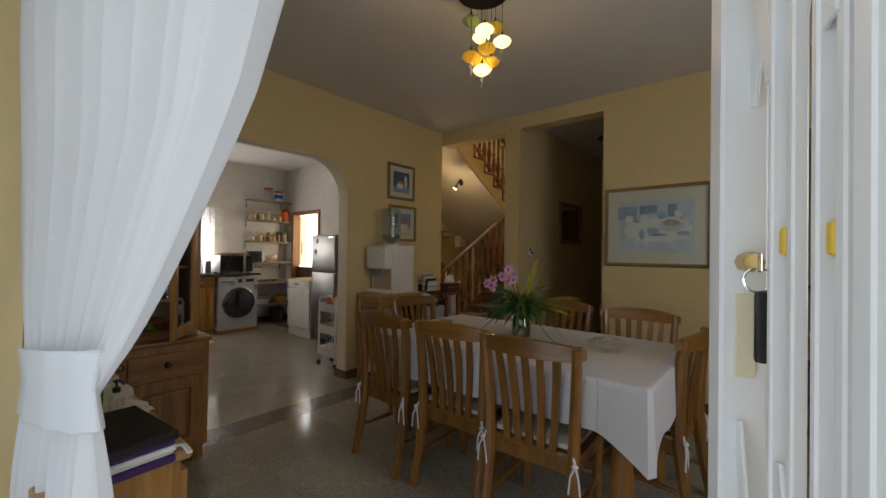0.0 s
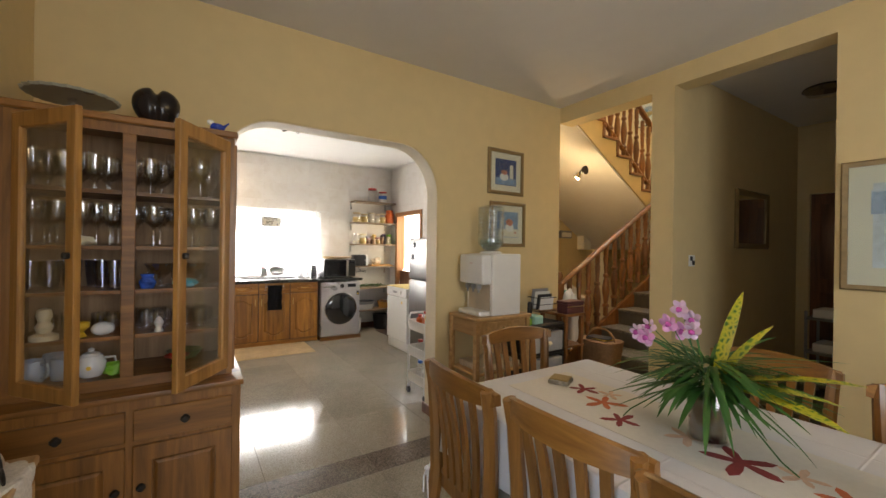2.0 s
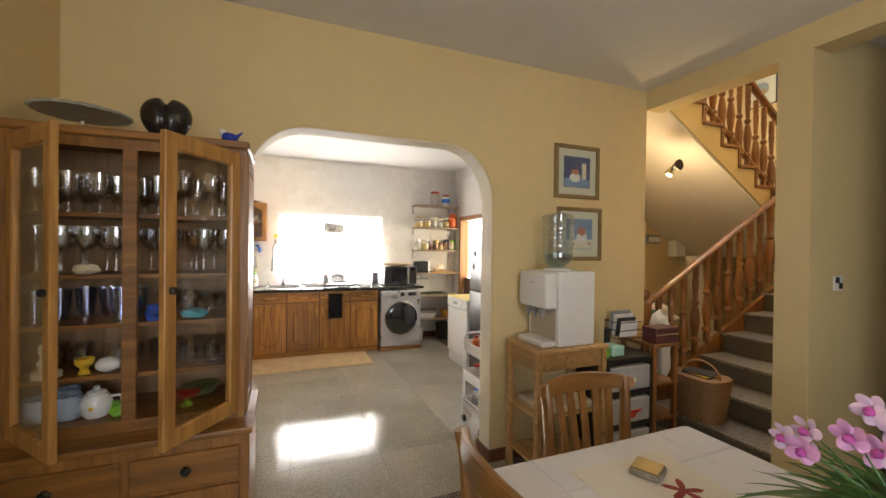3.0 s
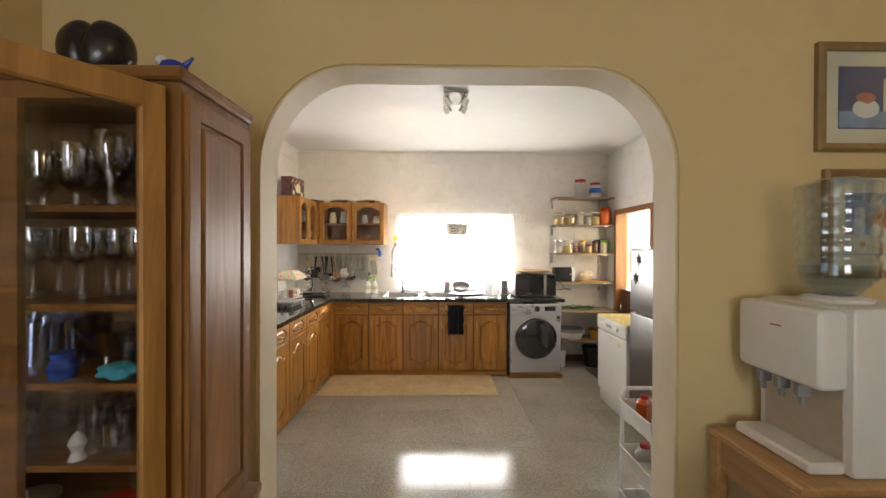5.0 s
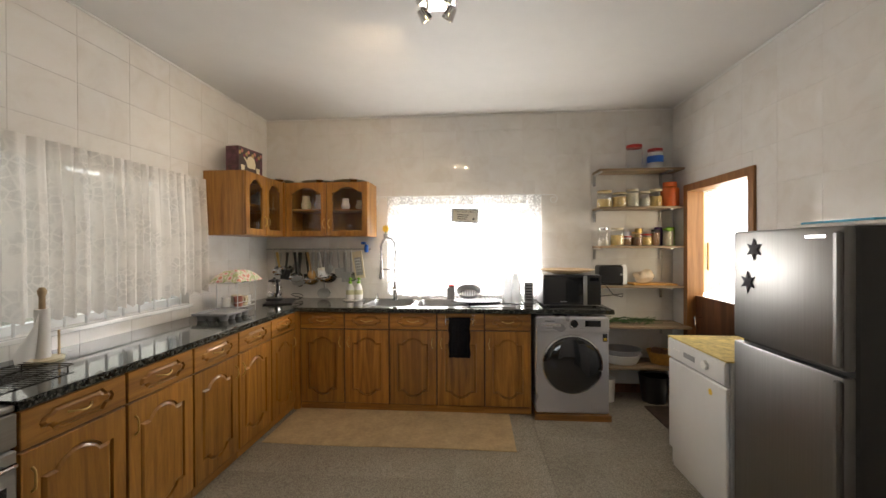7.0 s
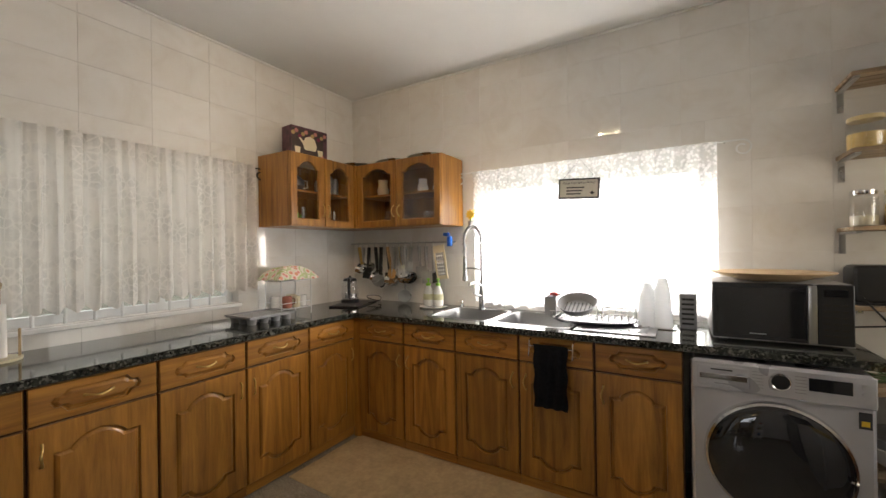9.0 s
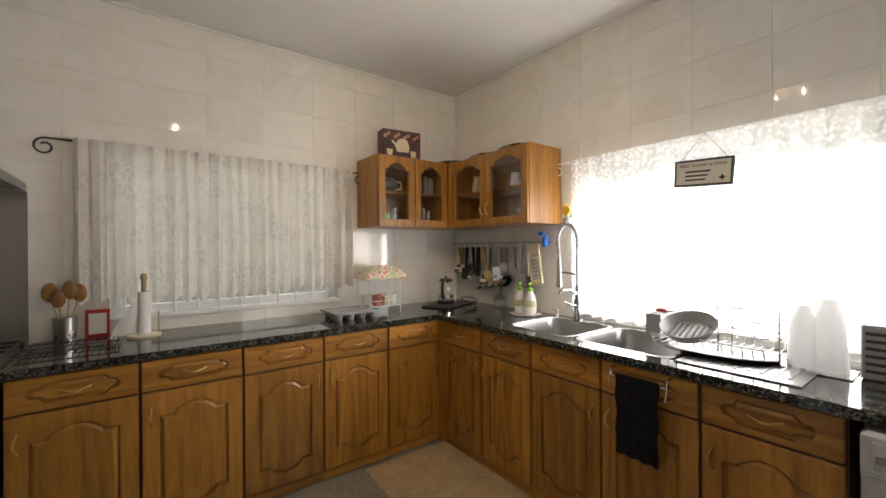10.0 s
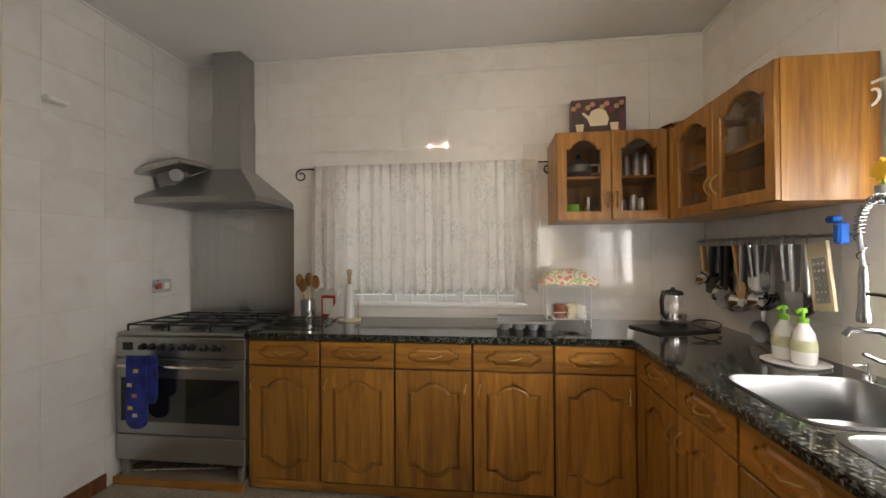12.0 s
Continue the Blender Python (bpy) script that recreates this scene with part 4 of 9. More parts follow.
bm = nb(-0.306, 0.305, -0.004, 0.60, 0.836, 0.842, 0.002)
box(bm, -0.306, -0.302, 0.0, 0.60, 0.70, 0.838)
solo("dishwasher_cloth", bm, ycloth, "yellow patterned cloth lying on the dishwasher", "cloth", pose(-5.47, 3.42, 0))

# ---- rug ----
bm = bmesh.new()
bmesh.ops.create_grid(bm, x_segments=60, y_segments=20, size=0.5)
for v in bm.verts:
    x, y = v.co.x * 1.84, v.co.y * 0.64
    v.co = Vector((x, y + 0.008 * math.sin(4 * x), 0.012 + 0.003 * noise.noise((x * 9, y * 9, 0)) - (0.008 if abs(x) > 0.915 or abs(y) > 0.315 else 0)))
g = bmesh.ops.extrude_face_region(bm, geom=bm.faces[:])
for v in g["geom"]:
    if isinstance(v, bmesh.types.BMVert):
        v.co.z = 0.0005
solo("rug", bm, M["rug"], "worn beige woven runner on the kitchen floor", "rug", pose(-6.17, 1.53, 0, 0, 0, 90))

# ---- dining table and chairs ----
TX0, TX1, TY0, TY1, TZ = -2.03, -0.42, 1.98, 2.91, 0.76
tb = thing("dining_table", pose((TX0 + TX1) / 2, (TY0 + TY1) / 2, 0), "long wooden dining table with turned legs under a cloth", "table")
hw, hd_ = (TX1 - TX0) / 2 - 0.01, (TY1 - TY0) / 2 - 0.01
part("tabletop", nb(-hw, hw, -hd_, hd_, TZ - 0.035, TZ - 0.004, 0.006), M["chair"], tb)
part("apron", cells(bmesh.new(), "z", TZ - 0.13, TZ - 0.036, -hw + 0.06, hw - 0.06, -hd_ + 0.06, hd_ - 0.06, [(-hw + 0.085, hw - 0.085, -hd_ + 0.085, hd_ - 0.085)]), M["chair"], tb)
leg_prof = [(0.03, 0), (0.036, 0.03), (0.045, 0.06), (0.035, 0.09), (0.028, 0.12), (0.045, 0.2), (0.05, 0.3), (0.04, 0.42), (0.03, 0.5), (0.046, 0.53), (0.046, 0.56), (0.036, 0.58)]
for sx in (-1, 1):
    for sy in (-1, 1):
        bm = lathe(bmesh.new(), leg_prof, 18, (sx * (hw - 0.12), sy * (hd_ - 0.12), 0))
        box(bm, sx * (hw - 0.12) - 0.045, sx * (hw - 0.12) + 0.045, sy * (hd_ - 0.12) - 0.045, sy * (hd_ - 0.12) + 0.045, 0.58, TZ - 0.036, 0.004)
        part("leg", bm, M["chair"], tb)


def draped_cloth(hx, hy, drop, top):
    """A cloth over a rectangle: a flat top with a rounded brow, hanging folds and corner tails."""
    bm = bmesh.new()
    n, rows = 260, 15
    per, peri = [], 2 * (2 * hx + 2 * hy)
    rings = []
    for k in range(rows + 1):
        s = k / rows
        ring = []
        for i in range(n):
            d = peri * i / n
            if d < 2 * hx:
                x, y, nx, ny, e = -hx + d, -hy, 0, -1, min(d, 2 * hx - d)
            elif d < 2 * hx + 2 * hy:
                q = d - 2 * hx
                x, y, nx, ny, e = hx, -hy + q, 1, 0, min(q, 2 * hy - q)
            elif d < 4 * hx + 2 * hy:
                q = d - 2 * hx - 2 * hy
                x, y, nx, ny, e = hx - q, hy, 0, 1, min(q, 2 * hx - q)
            else:
                q = d - 4 * hx - 2 * hy
                x, y, nx, ny, e = -hx, hy - q, -1, 0, min(q, 2 * hy - q)
            tail = max(0.0, 1 - e / 0.2) ** 1.5 * (1.0 if x > 0 else 0.3)
            if tail > 0:
                cx, cy = math.copysign(1, x), math.copysign(1, y)
                nx, ny = nx + tail * (cx - nx) * 0.5, ny + tail * (cy - ny) * 0.5
            fold = 0.006 * math.sin(d * 21 + 1.3 * math.sin(d * 5)) + 0.008 * math.sin(d * 6.3 + 1.0)
            length = drop * (1 + 0.5 * tail + 0.03 * math.sin(d * 3.7))
            brow = min(1.0, s * 6)
            out = 0.012 * math.sin(brow * math.pi / 2) + s * (0.004 + fold) + 0.03 * tail * s
            z = top - 0.018 * (1 - math.cos(brow * math.pi / 2)) - max(0.0, s - 1 / 6) * 1.2 * (length - 0.018)
            ring.append((x + nx * out, y + ny * out, z))
        rings.append(ring)
    top_ring = rings[0]
    ring_loft(bm, rings, cap=False)
    inner = [(p[0] * 0.98, p[1] * 0.97, top + 0.0006) for p in top_ring]
    bm2 = [bm.verts.new(p) for p in inner]
    bm.verts.ensure_lookup_table()
    for i in range(n):
        j = (i + 1) % n
        bm.faces.new((bm2[i], bm2[j], bm.verts[j], bm.verts[i]))
    bm.faces.new(bm2)
    return bm


solo("tablecloth", draped_cloth((TX1 - TX0) / 2, (TY1 - TY0) / 2, 0.225, TZ + 0.004), M["cloth"], "white ironed tablecloth hanging over the dining table", "tablecloth", pose((TX0 + TX1) / 2, (TY0 + TY1) / 2, 0))
rn = thing("table_runner", pose((TX0 + TX1) / 2 + 0.02, (TY0 + TY1) / 2 - 0.02, TZ + 0.006), "cream table runner with red and orange leaves", "table runner")
part("strip", nb(-0.72, 0.74, -0.19, 0.19, 0, 0.0018), plain("cream_runner", (0.64, 0.60, 0.54), 0.9, var=0.06, scale=50, bmp=0.1), rn)


def leaf_star(r, seed):
    rr = random.Random(seed)
    pts = []
    for i in range(5):
        a, q = 2 * math.pi * i / 5 + rr.uniform(-0.15, 0.15), r * rr.uniform(0.8, 1.1)
        pts += [(0.2 * q * math.cos(a - 0.6), 0.2 * q * math.sin(a - 0.6)), (0.5 * q * math.cos(a - 0.33), 0.5 * q * math.sin(a - 0.33)), (0.78 * q * math.cos(a - 0.2), 0.78 * q * math.sin(a - 0.2)), (q * math.cos(a), q * math.sin(a)), (0.78 * q * math.cos(a + 0.2), 0.78 * q * math.sin(a + 0.2)), (0.5 * q * math.cos(a + 0.33), 0.5 * q * math.sin(a + 0.33))]
    return pts


rust = plain("orange_print", (0.50, 0.13, 0.05), 0.9, var=0.2, scale=60)
maroon = plain("maroon_print", (0.22, 0.03, 0.03), 0.9, var=0.2, scale=60)
pale = plain("pale_print", (0.62, 0.42, 0.30), 0.9, var=0.2, scale=60)
for i, (x, y, r, mm) in enumerate(((-0.52, 0.06, 0.07, maroon), (-0.38, 0.0, 0.085, rust), (-0.25, -0.09, 0.07, maroon), (-0.42, 0.1, 0.055, pale), (-0.06, -0.02, 0.085, pale), (0.10, -0.05, 0.10, maroon), (0.22, 0.0, 0.06, pale), (0.33, -0.04, 0.08, rust), (0.5, 0.05, 0.06, pale))):
    part("leaf_print", slab(bmesh.new(), leaf_star(r, i), "z", 0.0018, 0.0026), mm, rn, "", pose(x, y, 0, 0, 0, 40 * i))


def dining_chair(m, label):
    """Local: faces +y (towards the table), back at y = 0, seat 0.44 high."""
    c = thing("dining_chair", m @ pose(0, -0.07, 0), label, "chair", "chairs round the table")
    W = 0.205
    part("seat", nb(-0.215, 0.215, 0.02, 0.43, 0.405, 0.432, 0.008, seg=2), M["chair"], c)
    bm = bmesh.new()
    bmesh.ops.create_cube(bm, size=1)
    bmesh.ops.subdivide_edges(bm, edges=bm.edges[:], cuts=6, use_grid_fill=True)
    for v in bm.verts:
        x, y, z = v.co * 2
        k = (1 - abs(x) ** 5) * (1 - abs(y) ** 5)
        v.co = Vector((x * 0.19, 0.225 + y * 0.185, 0.452 + z * (0.010 + 0.012 * k)))
    cu = part("cushion", bm, plain("cream_cushion", (0.70, 0.65, 0.56), 0.9, var=0.05, scale=60, bmp=0.1) if "cream_cushion" not in bpy.data.materials else bpy.data.materials["cream_cushion"], c, "thin cream seat cushion")
    for sx in (-1, 1):
        bm = bmesh.new()
        x = sx * 0.185
        tube(bm, [(x, 0.03, 0.45), (x + sx * 0.02, -0.012, 0.44), (x + sx * 0.03, -0.02, 0.41)], 0.006, 6)
        for d in (-0.018, 0.016):
            tube(bm, [(x + sx * 0.03, -0.022, 0.415), (x + sx * 0.03 + d, -0.03, 0.37), (x + sx * 0.03 + d * 1.4, -0.028, 0.30)], [0.006, 0.004, 0.004], 6)
        lathe(bm, [(0.004, -0.012), (0.014, 0), (0.004, 0.012)], 8, (x + sx * 0.03, -0.024, 0.415))
        part("tie", bm, M["drape"], cu, "knotted white cushion tie")
    for sx in (-1, 1):
        pts = [(sx * 0.20, -0.055, 0.0), (sx * 0.195, -0.01, 0.22), (sx * 0.195, 0.015, 0.42), (sx * 0.20, 0.012, 0.60), (sx * 0.21, -0.002, 0.80), (sx * 0.215, -0.02, 0.885)]
        part("back_leg", tube(bmesh.new(), pts, [0.021, 0.023, 0.026, 0.024, 0.022, 0.02], 8, 1.25), M["chair"], c)
        prof = [(0.014, 0), (0.02, 0.03), (0.024, 0.1), (0.018, 0.14), (0.026, 0.17), (0.026, 0.2), (0.018, 0.22), (0.026, 0.30), (0.022, 0.36), (0.024, 0.406)]
        part("front_leg", lathe(bmesh.new(), prof, 14, (sx * 0.185, 0.395, 0)), M["chair"], c)
        part("side_stretcher", tube(bmesh.new(), [(sx * 0.19, 0.0, 0.17), (sx * 0.188, 0.2, 0.175), (sx * 0.185, 0.39, 0.18)], [0.01, 0.015, 0.01], 10), M["chair"], c)
    part("front_stretcher", tube(bmesh.new(), [(-0.185, 0.395, 0.2), (-0.09, 0.395, 0.2), (0, 0.395, 0.2), (0.09, 0.395, 0.2), (0.185, 0.395, 0.2)], [0.01, 0.016, 0.011, 0.016, 0.01], 10), M["chair"], c)
    part("apron", cells(bmesh.new(), "z", 0.345, 0.405, -0.2, 0.2, 0.025, 0.41, [(-0.18, 0.18, 0.045, 0.39)]), M["chair"], c)
    # curved top rail, wider in the middle
    rings = []
    for i in range(21):
        u = i / 10 - 1
        x, y = 0.245 * u, -0.035 + 0.055 * (u * u - 0.3)
        h = 0.05 + 0.028 * (1 - u * u) - 0.012 * max(0, abs(u) - 0.85) / 0.15
        zc = 0.862 + 0.012 * (1 - u * u)
        t = 0.015
        rings.append([(x, y - t, zc - h * 0.6), (x, y + t, zc - h * 0.6), (x, y + t * 0.8, zc + h * 0.4), (x, y, zc + h * 0.46), (x, y - t * 0.8, zc + h * 0.4)])
    part("top_rail", ring_loft(bmesh.new(), rings), M["chair_x"], c)
    for i in range(5):
        u = (i - 2) / 2.0
        x = 0.125 * u
        yt = -0.035 + 0.055 * (0.35 * u * u - 0.3)
        rings = []
        for k in range(9):
            s = k / 8
            y = 0.012 + (yt - 0.012) * s + 0.012 * math.sin(math.pi * s)
            z = 0.425 + s * 0.42
            rings.append([(x * (0.85 + 0.25 * s) + a, y + b, z) for a, b in ((-0.016, -0.007), (0.016, -0.007), (0.016, 0.007), (-0.016, 0.007))])
        part("slat", ring_loft(bmesh.new(), rings), M["chair"], c)
    return c


CH = "honey-stained wooden dining chair with slatted back and cushion"
first = dining_chair(pose(-1.87, 2.0, 0, 0, 0, -4), CH)
for x, y, a in ((-1.36, 1.945, 2), (-0.88, 1.90, 3), (-2.32, 2.66, -94), (-1.33, 3.29, 178), (-0.76, 3.20, 184), (-0.37, 2.63, 86)):
    copy_thing(first, pose(x, y, 0, 0, 0, a))

# ---- glazed hutch ----
HF, HY0, HY1 = -2.80, 0.415, 1.225        # upper front, sides
ht = thing("hutch", pose(0, 0, 0), "tall teak hutch with glazed doors standing open", "hutch")
HB = -3.135
bm = bmesh.new()
box(bm, HB, -2.70, HY0 - 0.035, HY1 + 0.03, 0.09, 0.715, 0.003)
box(bm, HB, -2.73, HY0 - 0.02, HY0 + 0.04, 0.0, 0.09)
box(bm, HB, -2.73, HY1 - 0.045, HY1 + 0.015, 0.0, 0.09)
part("base", bm, M["hutch"], ht)
part("counter", nb(HB - 0.005, -2.685, HY0 - 0.045, HY1 + 0.042, 0.716, 0.742, 0.006, seg=2), M["hutch_y"], ht)
for i, (a, b) in enumerate(((HY0 + 0.0, 0.83), (0.855, HY1 - 0.005))):
    d = part("drawer", nb(-2.702, -2.684, a, b, 0.545, 0.675, 0.004), M["hutch_y"], ht)
    part("knob", nb(-0.016, 0.016, -0.016, 0.016, 0, 0.02, 0.007), M["iron"], d, "dark iron knob", pose(-2.684, (a + b) / 2, 0.61, 0, 90, 0) @ pose(0, 0, 0, 0, 0, 45))
    w, h = b - a, 0.42
    dd = part("door", panel(w, h, 0.02, [(-w / 2 + 0.065, -h / 2 + 0.065), (w / 2 - 0.065, -h / 2 + 0.065), (w / 2 - 0.065, h / 2 - 0.065), (-w / 2 + 0.065, h / 2 - 0.065)]), M["hutch"], ht, "", pose(-2.682, (a + b) / 2, 0.315, 0, 0, 90))
    part("knob", nb(-0.015, 0.015, -0.015, 0.015, 0, 0.02, 0.007), M["iron"], dd, "dark iron knob", pose((w / 2 - 0.03) * (1 if i == 0 else -1), 0, 0.04, 90, 0, 0) @ pose(0, 0, 0, 0, 0, 45))
part("side_board", nb(HB, HF, HY0, HY0 + 0.025, 0.743, 1.885), M["hutch"], ht)
part("side_board", nb(HB, HF, HY1 - 0.025, HY1, 0.743, 1.885), M["hutch"], ht)
part("back_board", nb(HB, HB + 0.012, HY0 + 0.025, HY1 - 0.025, 0.743, 1.885), M["hutch_in"], ht)
sd = part("side_panel", panel(0.31, 1.10, 0.012, [(-0.11, -0.50), (0.11, -0.50), (0.11, 0.50), (-0.11, 0.50)], groove=0.009), M["hutch"], ht, "", pose((HB + HF) / 2, HY1 + 0.012, 1.31, 0, 0, 180))
part("cornice", nb(HB, HF + 0.018, HY0 - 0.012, HY1 + 0.014, 1.886, 1.918, 0.006), M["hutch_y"], ht)
part("bottom_board", nb(HB + 0.012, HF, HY0 + 0.025, HY1 - 0.025, 0.743, 0.79), M["hutch_y"], ht)
fr_ = bmesh.new()
box(fr_, HF - 0.02, HF + 0.001, HY0 + 0.025, HY0 + 0.06, 0.79, 1.885)
box(fr_, HF - 0.02, HF + 0.001, HY1 - 0.06, HY1 - 0.025, 0.79, 1.885)
box(fr_, HF - 0.02, HF + 0.001, HY0 + 0.06, HY1 - 0.06, 1.845, 1.885)
part("face_frame", fr_, M["hutch"], ht)
part("mullion", nb(HF - 0.02, HF + 0.002, 0.797, 0.845, 0.79, 1.845, 0.002), M["hutch_y"], ht)
SHELVES = (0.966, 1.165, 1.358, 1.598)
for z in SHELVES:
    part("shelf", nb(HB + 0.013, HF - 0.03, HY0 + 0.026, HY1 - 0.026, z - 0.016, z), M["hutch_y"], ht)


def glazed_door(w, h, m):
    d = part("glazed_door", panel(w, h, 0.022, [(-w / 2 + 0.05, -h / 2 + 0.06), (w / 2 - 0.05, -h / 2 + 0.06), (w / 2 - 0.05, h / 2 - 0.06), (-w / 2 + 0.05, h / 2 - 0.06)], True), M["hutch_door"], ht, "golden-brown glazed door standing open", m)
    p = part("pane", nb(-w / 2 + 0.046, w / 2 - 0.046, 0.010, 0.013, -h / 2 + 0.056, h / 2 - 0.056), M["glass"], d, "clear glass pane")
    p.visible_shadow = False
    part("knob", nb(-0.012, 0.012, -0.012, 0.012, 0, 0.02, 0.005), M["iron"], d, "dark iron knob", pose(w / 2 - 0.025, 0, 0, 90, 0, 0))
    return d


DW = 0.352
# hinged at the outer uprights, ajar
glazed_door(DW, 1.085, pose(HF + 0.012, HY0 + 0.05, 1.322) @ pose(0, 0, 0, 0, 0, 41) @ pose(DW / 2, 0, 0))
glazed_door(DW, 1.085, pose(HF + 0.012, HY1 - 0.035, 1.322) @ pose(0, 0, 0, 0, 0, -34.4) @ Matrix.Diagonal((1, -1, 1, 1)) @ pose(DW / 2, -0.022, 0))


# ---- glassware in the hutch ----
def vessel(name, prof, mat, m, label, cat, group="", n=18):
    return solo(name, lathe(bmesh.new(), prof, n, cap=False), mat, label, cat, m, group)


WINE = [(0.0, 0.002), (0.032, 0.0), (0.033, 0.003), (0.006, 0.01), (0.004, 0.06), (0.008, 0.075), (0.03, 0.095), (0.037, 0.12), (0.034, 0.165), (0.0325, 0.165), (0.035, 0.12), (0.028, 0.098), (0.0, 0.08)]
GOBLET = [(0.0, 0.002), (0.036, 0.0), (0.036, 0.004), (0.008, 0.014), (0.007, 0.04), (0.03, 0.06), (0.044, 0.09), (0.046, 0.16), (0.0445, 0.16), (0.042, 0.092), (0.0, 0.06)]
TUMBLER = [(0.0, 0.0), (0.03, 0.0), (0.031, 0.01), (0.036, 0.06), (0.04, 0.125), (0.0385, 0.125), (0.034, 0.06), (0.028, 0.012), (0.0, 0.012)]
SHORT = [(0.0, 0.0), (0.028, 0.0), (0.033, 0.03), (0.034, 0.085), (0.0325, 0.085), (0.031, 0.03), (0.0, 0.01)]
STEM = [(0.0, 0.0), (0.03, 0.0), (0.03, 0.006), (0.012, 0.015), (0.01, 0.035), (0.035, 0.06), (0.07, 0.11), (0.068, 0.111), (0.033, 0.064), (0.0, 0.05)]
made = {}


def put(kind, prof, mat, y, x, z, label, cat, s=1.0, group=""):
    key = (kind, mat.name, round(s, 2))
    if key not in made:
        made[key] = mesh_of(kind, lathe(bmesh.new(), [(r * s, h * s) for r, h in prof], 16, cap=False), mat)
    ob = new(kind, made[key])
    ob.location = (x, y, z)
    return tagged(ob, label, cat, group)


rg = random.Random(4)
for z, prof, mat, lab, cat, step, gap in (
        (SHELVES[3], GOBLET, "vessel", "clear stemmed goblet on the top hutch shelf", "glass", 0.098, 1.0),
        (SHELVES[2], WINE, "vessel", "clear wine glass on a hutch shelf", "glass", 0.08, 1.0),
        (SHELVES[1], TUMBLER, "blue_vessel", "tall blue-tinted tumbler on a hutch shelf", "glass", 0.088, 1.0),
        (SHELVES[0], SHORT, "vessel", "short clear tumbler on a hutch shelf", "glass", 0.085, 1.0)):
    for row, x in enumerate((-3.07, -2.985, -2.90)):
        y = HY0 + 0.085 + 0.03 * (row % 2)
        while y < HY1 - 0.07:
            if not (prof is TUMBLER and y > 0.83) and not (prof is SHORT and row == 2 and y < 0.75) and not (0.79 < y < 0.85 and row == 2):
                if rg.random() < 0.86:
                    p = WINE if (prof is GOBLET and y > 0.9 and row != 1) else prof
                    put("wine_glass" if p in (WINE, GOBLET) else "tumbler", p, M[mat], y + rg.uniform(-0.006, 0.006), x + rg.uniform(-0.01, 0.01), z + 0.001, lab, cat, 1.15 if p is WINE else 1.0, lab[-20:])
            y += step
for y in (0.93, 1.07):
    put("glass_bowl", STEM, M["vessel"], y, -2.95, SHELVES[1] + 0.001, "cut glass dessert bowl on the hutch shelf", "bowl", 1.0)
for y, x in ((0.9, -3.05), (1.0, -2.95), (1.1, -3.06)):
    put("tumbler", SHORT, M["vessel"], y, x, SHELVES[1] + 0.001, "short clear tumbler on a hutch shelf", "glass", 0.9)


def mug(m, mat, label, s=1.0):
    c = thing("mug", m, label, "mug", "mugs in the hutch")
    part("cup", lathe(bmesh.new(), [(0, 0.004), (0.036 * s, 0), (0.04 * s, 0.004), (0.041 * s, 0.085 * s), (0.038 * s, 0.085 * s), (0.037 * s, 0.008), (0, 0.008)], 22, cap=False), mat, c)
    part("handle", tube(bmesh.new(), [(0.038 * s, 0, 0.07 * s), (0.06 * s, 0, 0.072 * s), (0.068 * s, 0, 0.045 * s), (0.058 * s, 0, 0.02 * s), (0.037 * s, 0, 0.018 * s)], 0.0055, 8), mat, c)
    return c


for y, x in ((0.50, -2.90), (0.555, -3.0), (0.60, -2.90)):
    mug(pose(x, y, 0.791, 0, 0, 60), M["blue_ceramic"], "pale blue enamel mug on the bottom hutch shelf", 1.05)
tp = thing("teapot", pose(-2.89, 0.69, 0.791), "small white teapot with yellow flowers in the hutch", "teapot")
part("pot", lathe(bmesh.new(), [(0.0, 0.004), (0.035, 0), (0.05, 0.02), (0.052, 0.06), (0.038, 0.09), (0.0, 0.092)], 22), M["ceramic"], tp)
part("lid", lathe(bmesh.new(), [(0.034, 0.09), (0.03, 0.1), (0.01, 0.108), (0.012, 0.118), (0.0, 0.124)], 18), M["ceramic"], tp)
part("spout", tube(bmesh.new(), [(0, -0.045, 0.03), (0, -0.075, 0.05), (0, -0.085, 0.085)], [0.014, 0.01, 0.008]), M["ceramic"], tp)
part("handle", tube(bmesh.new(), [(0, 0.045, 0.075), (0, 0.08, 0.075), (0, 0.085, 0.045), (0, 0.048, 0.025)], 0.006), M["ceramic"], tp)
part("flower", lathe(bmesh.new(), [(0.0, 0), (0.009, 0.001), (0, 0.002)], 8), M["yellow"], tp, "painted yellow flower", pose(0.051, 0, 0.045, 0, 85, 0))
solo("saucer", lathe(bmesh.new(), [(0, 0), (0.04, 0), (0.075, 0.009), (0.074, 0.011), (0.0, 0.003)], 24), M["ceramic"], "white saucer beside the teapot in the hutch", "saucer", pose(-2.96, 0.70, 0.790))


def lump(sx, sy, sz, seed, amp=0.25, n=3):
    bm = bmesh.new()
    bmesh.ops.create_icosphere(bm, subdivisions=n, radius=1)
    for v in bm.verts:
        k = 1 + amp * noise.noise(v.co * 1.6 + Vector((seed, 0, 0)))
        v.co = Vector((v.co.x * sx * k, v.co.y * sy * k, v.co.z * sz * k))
    return bm


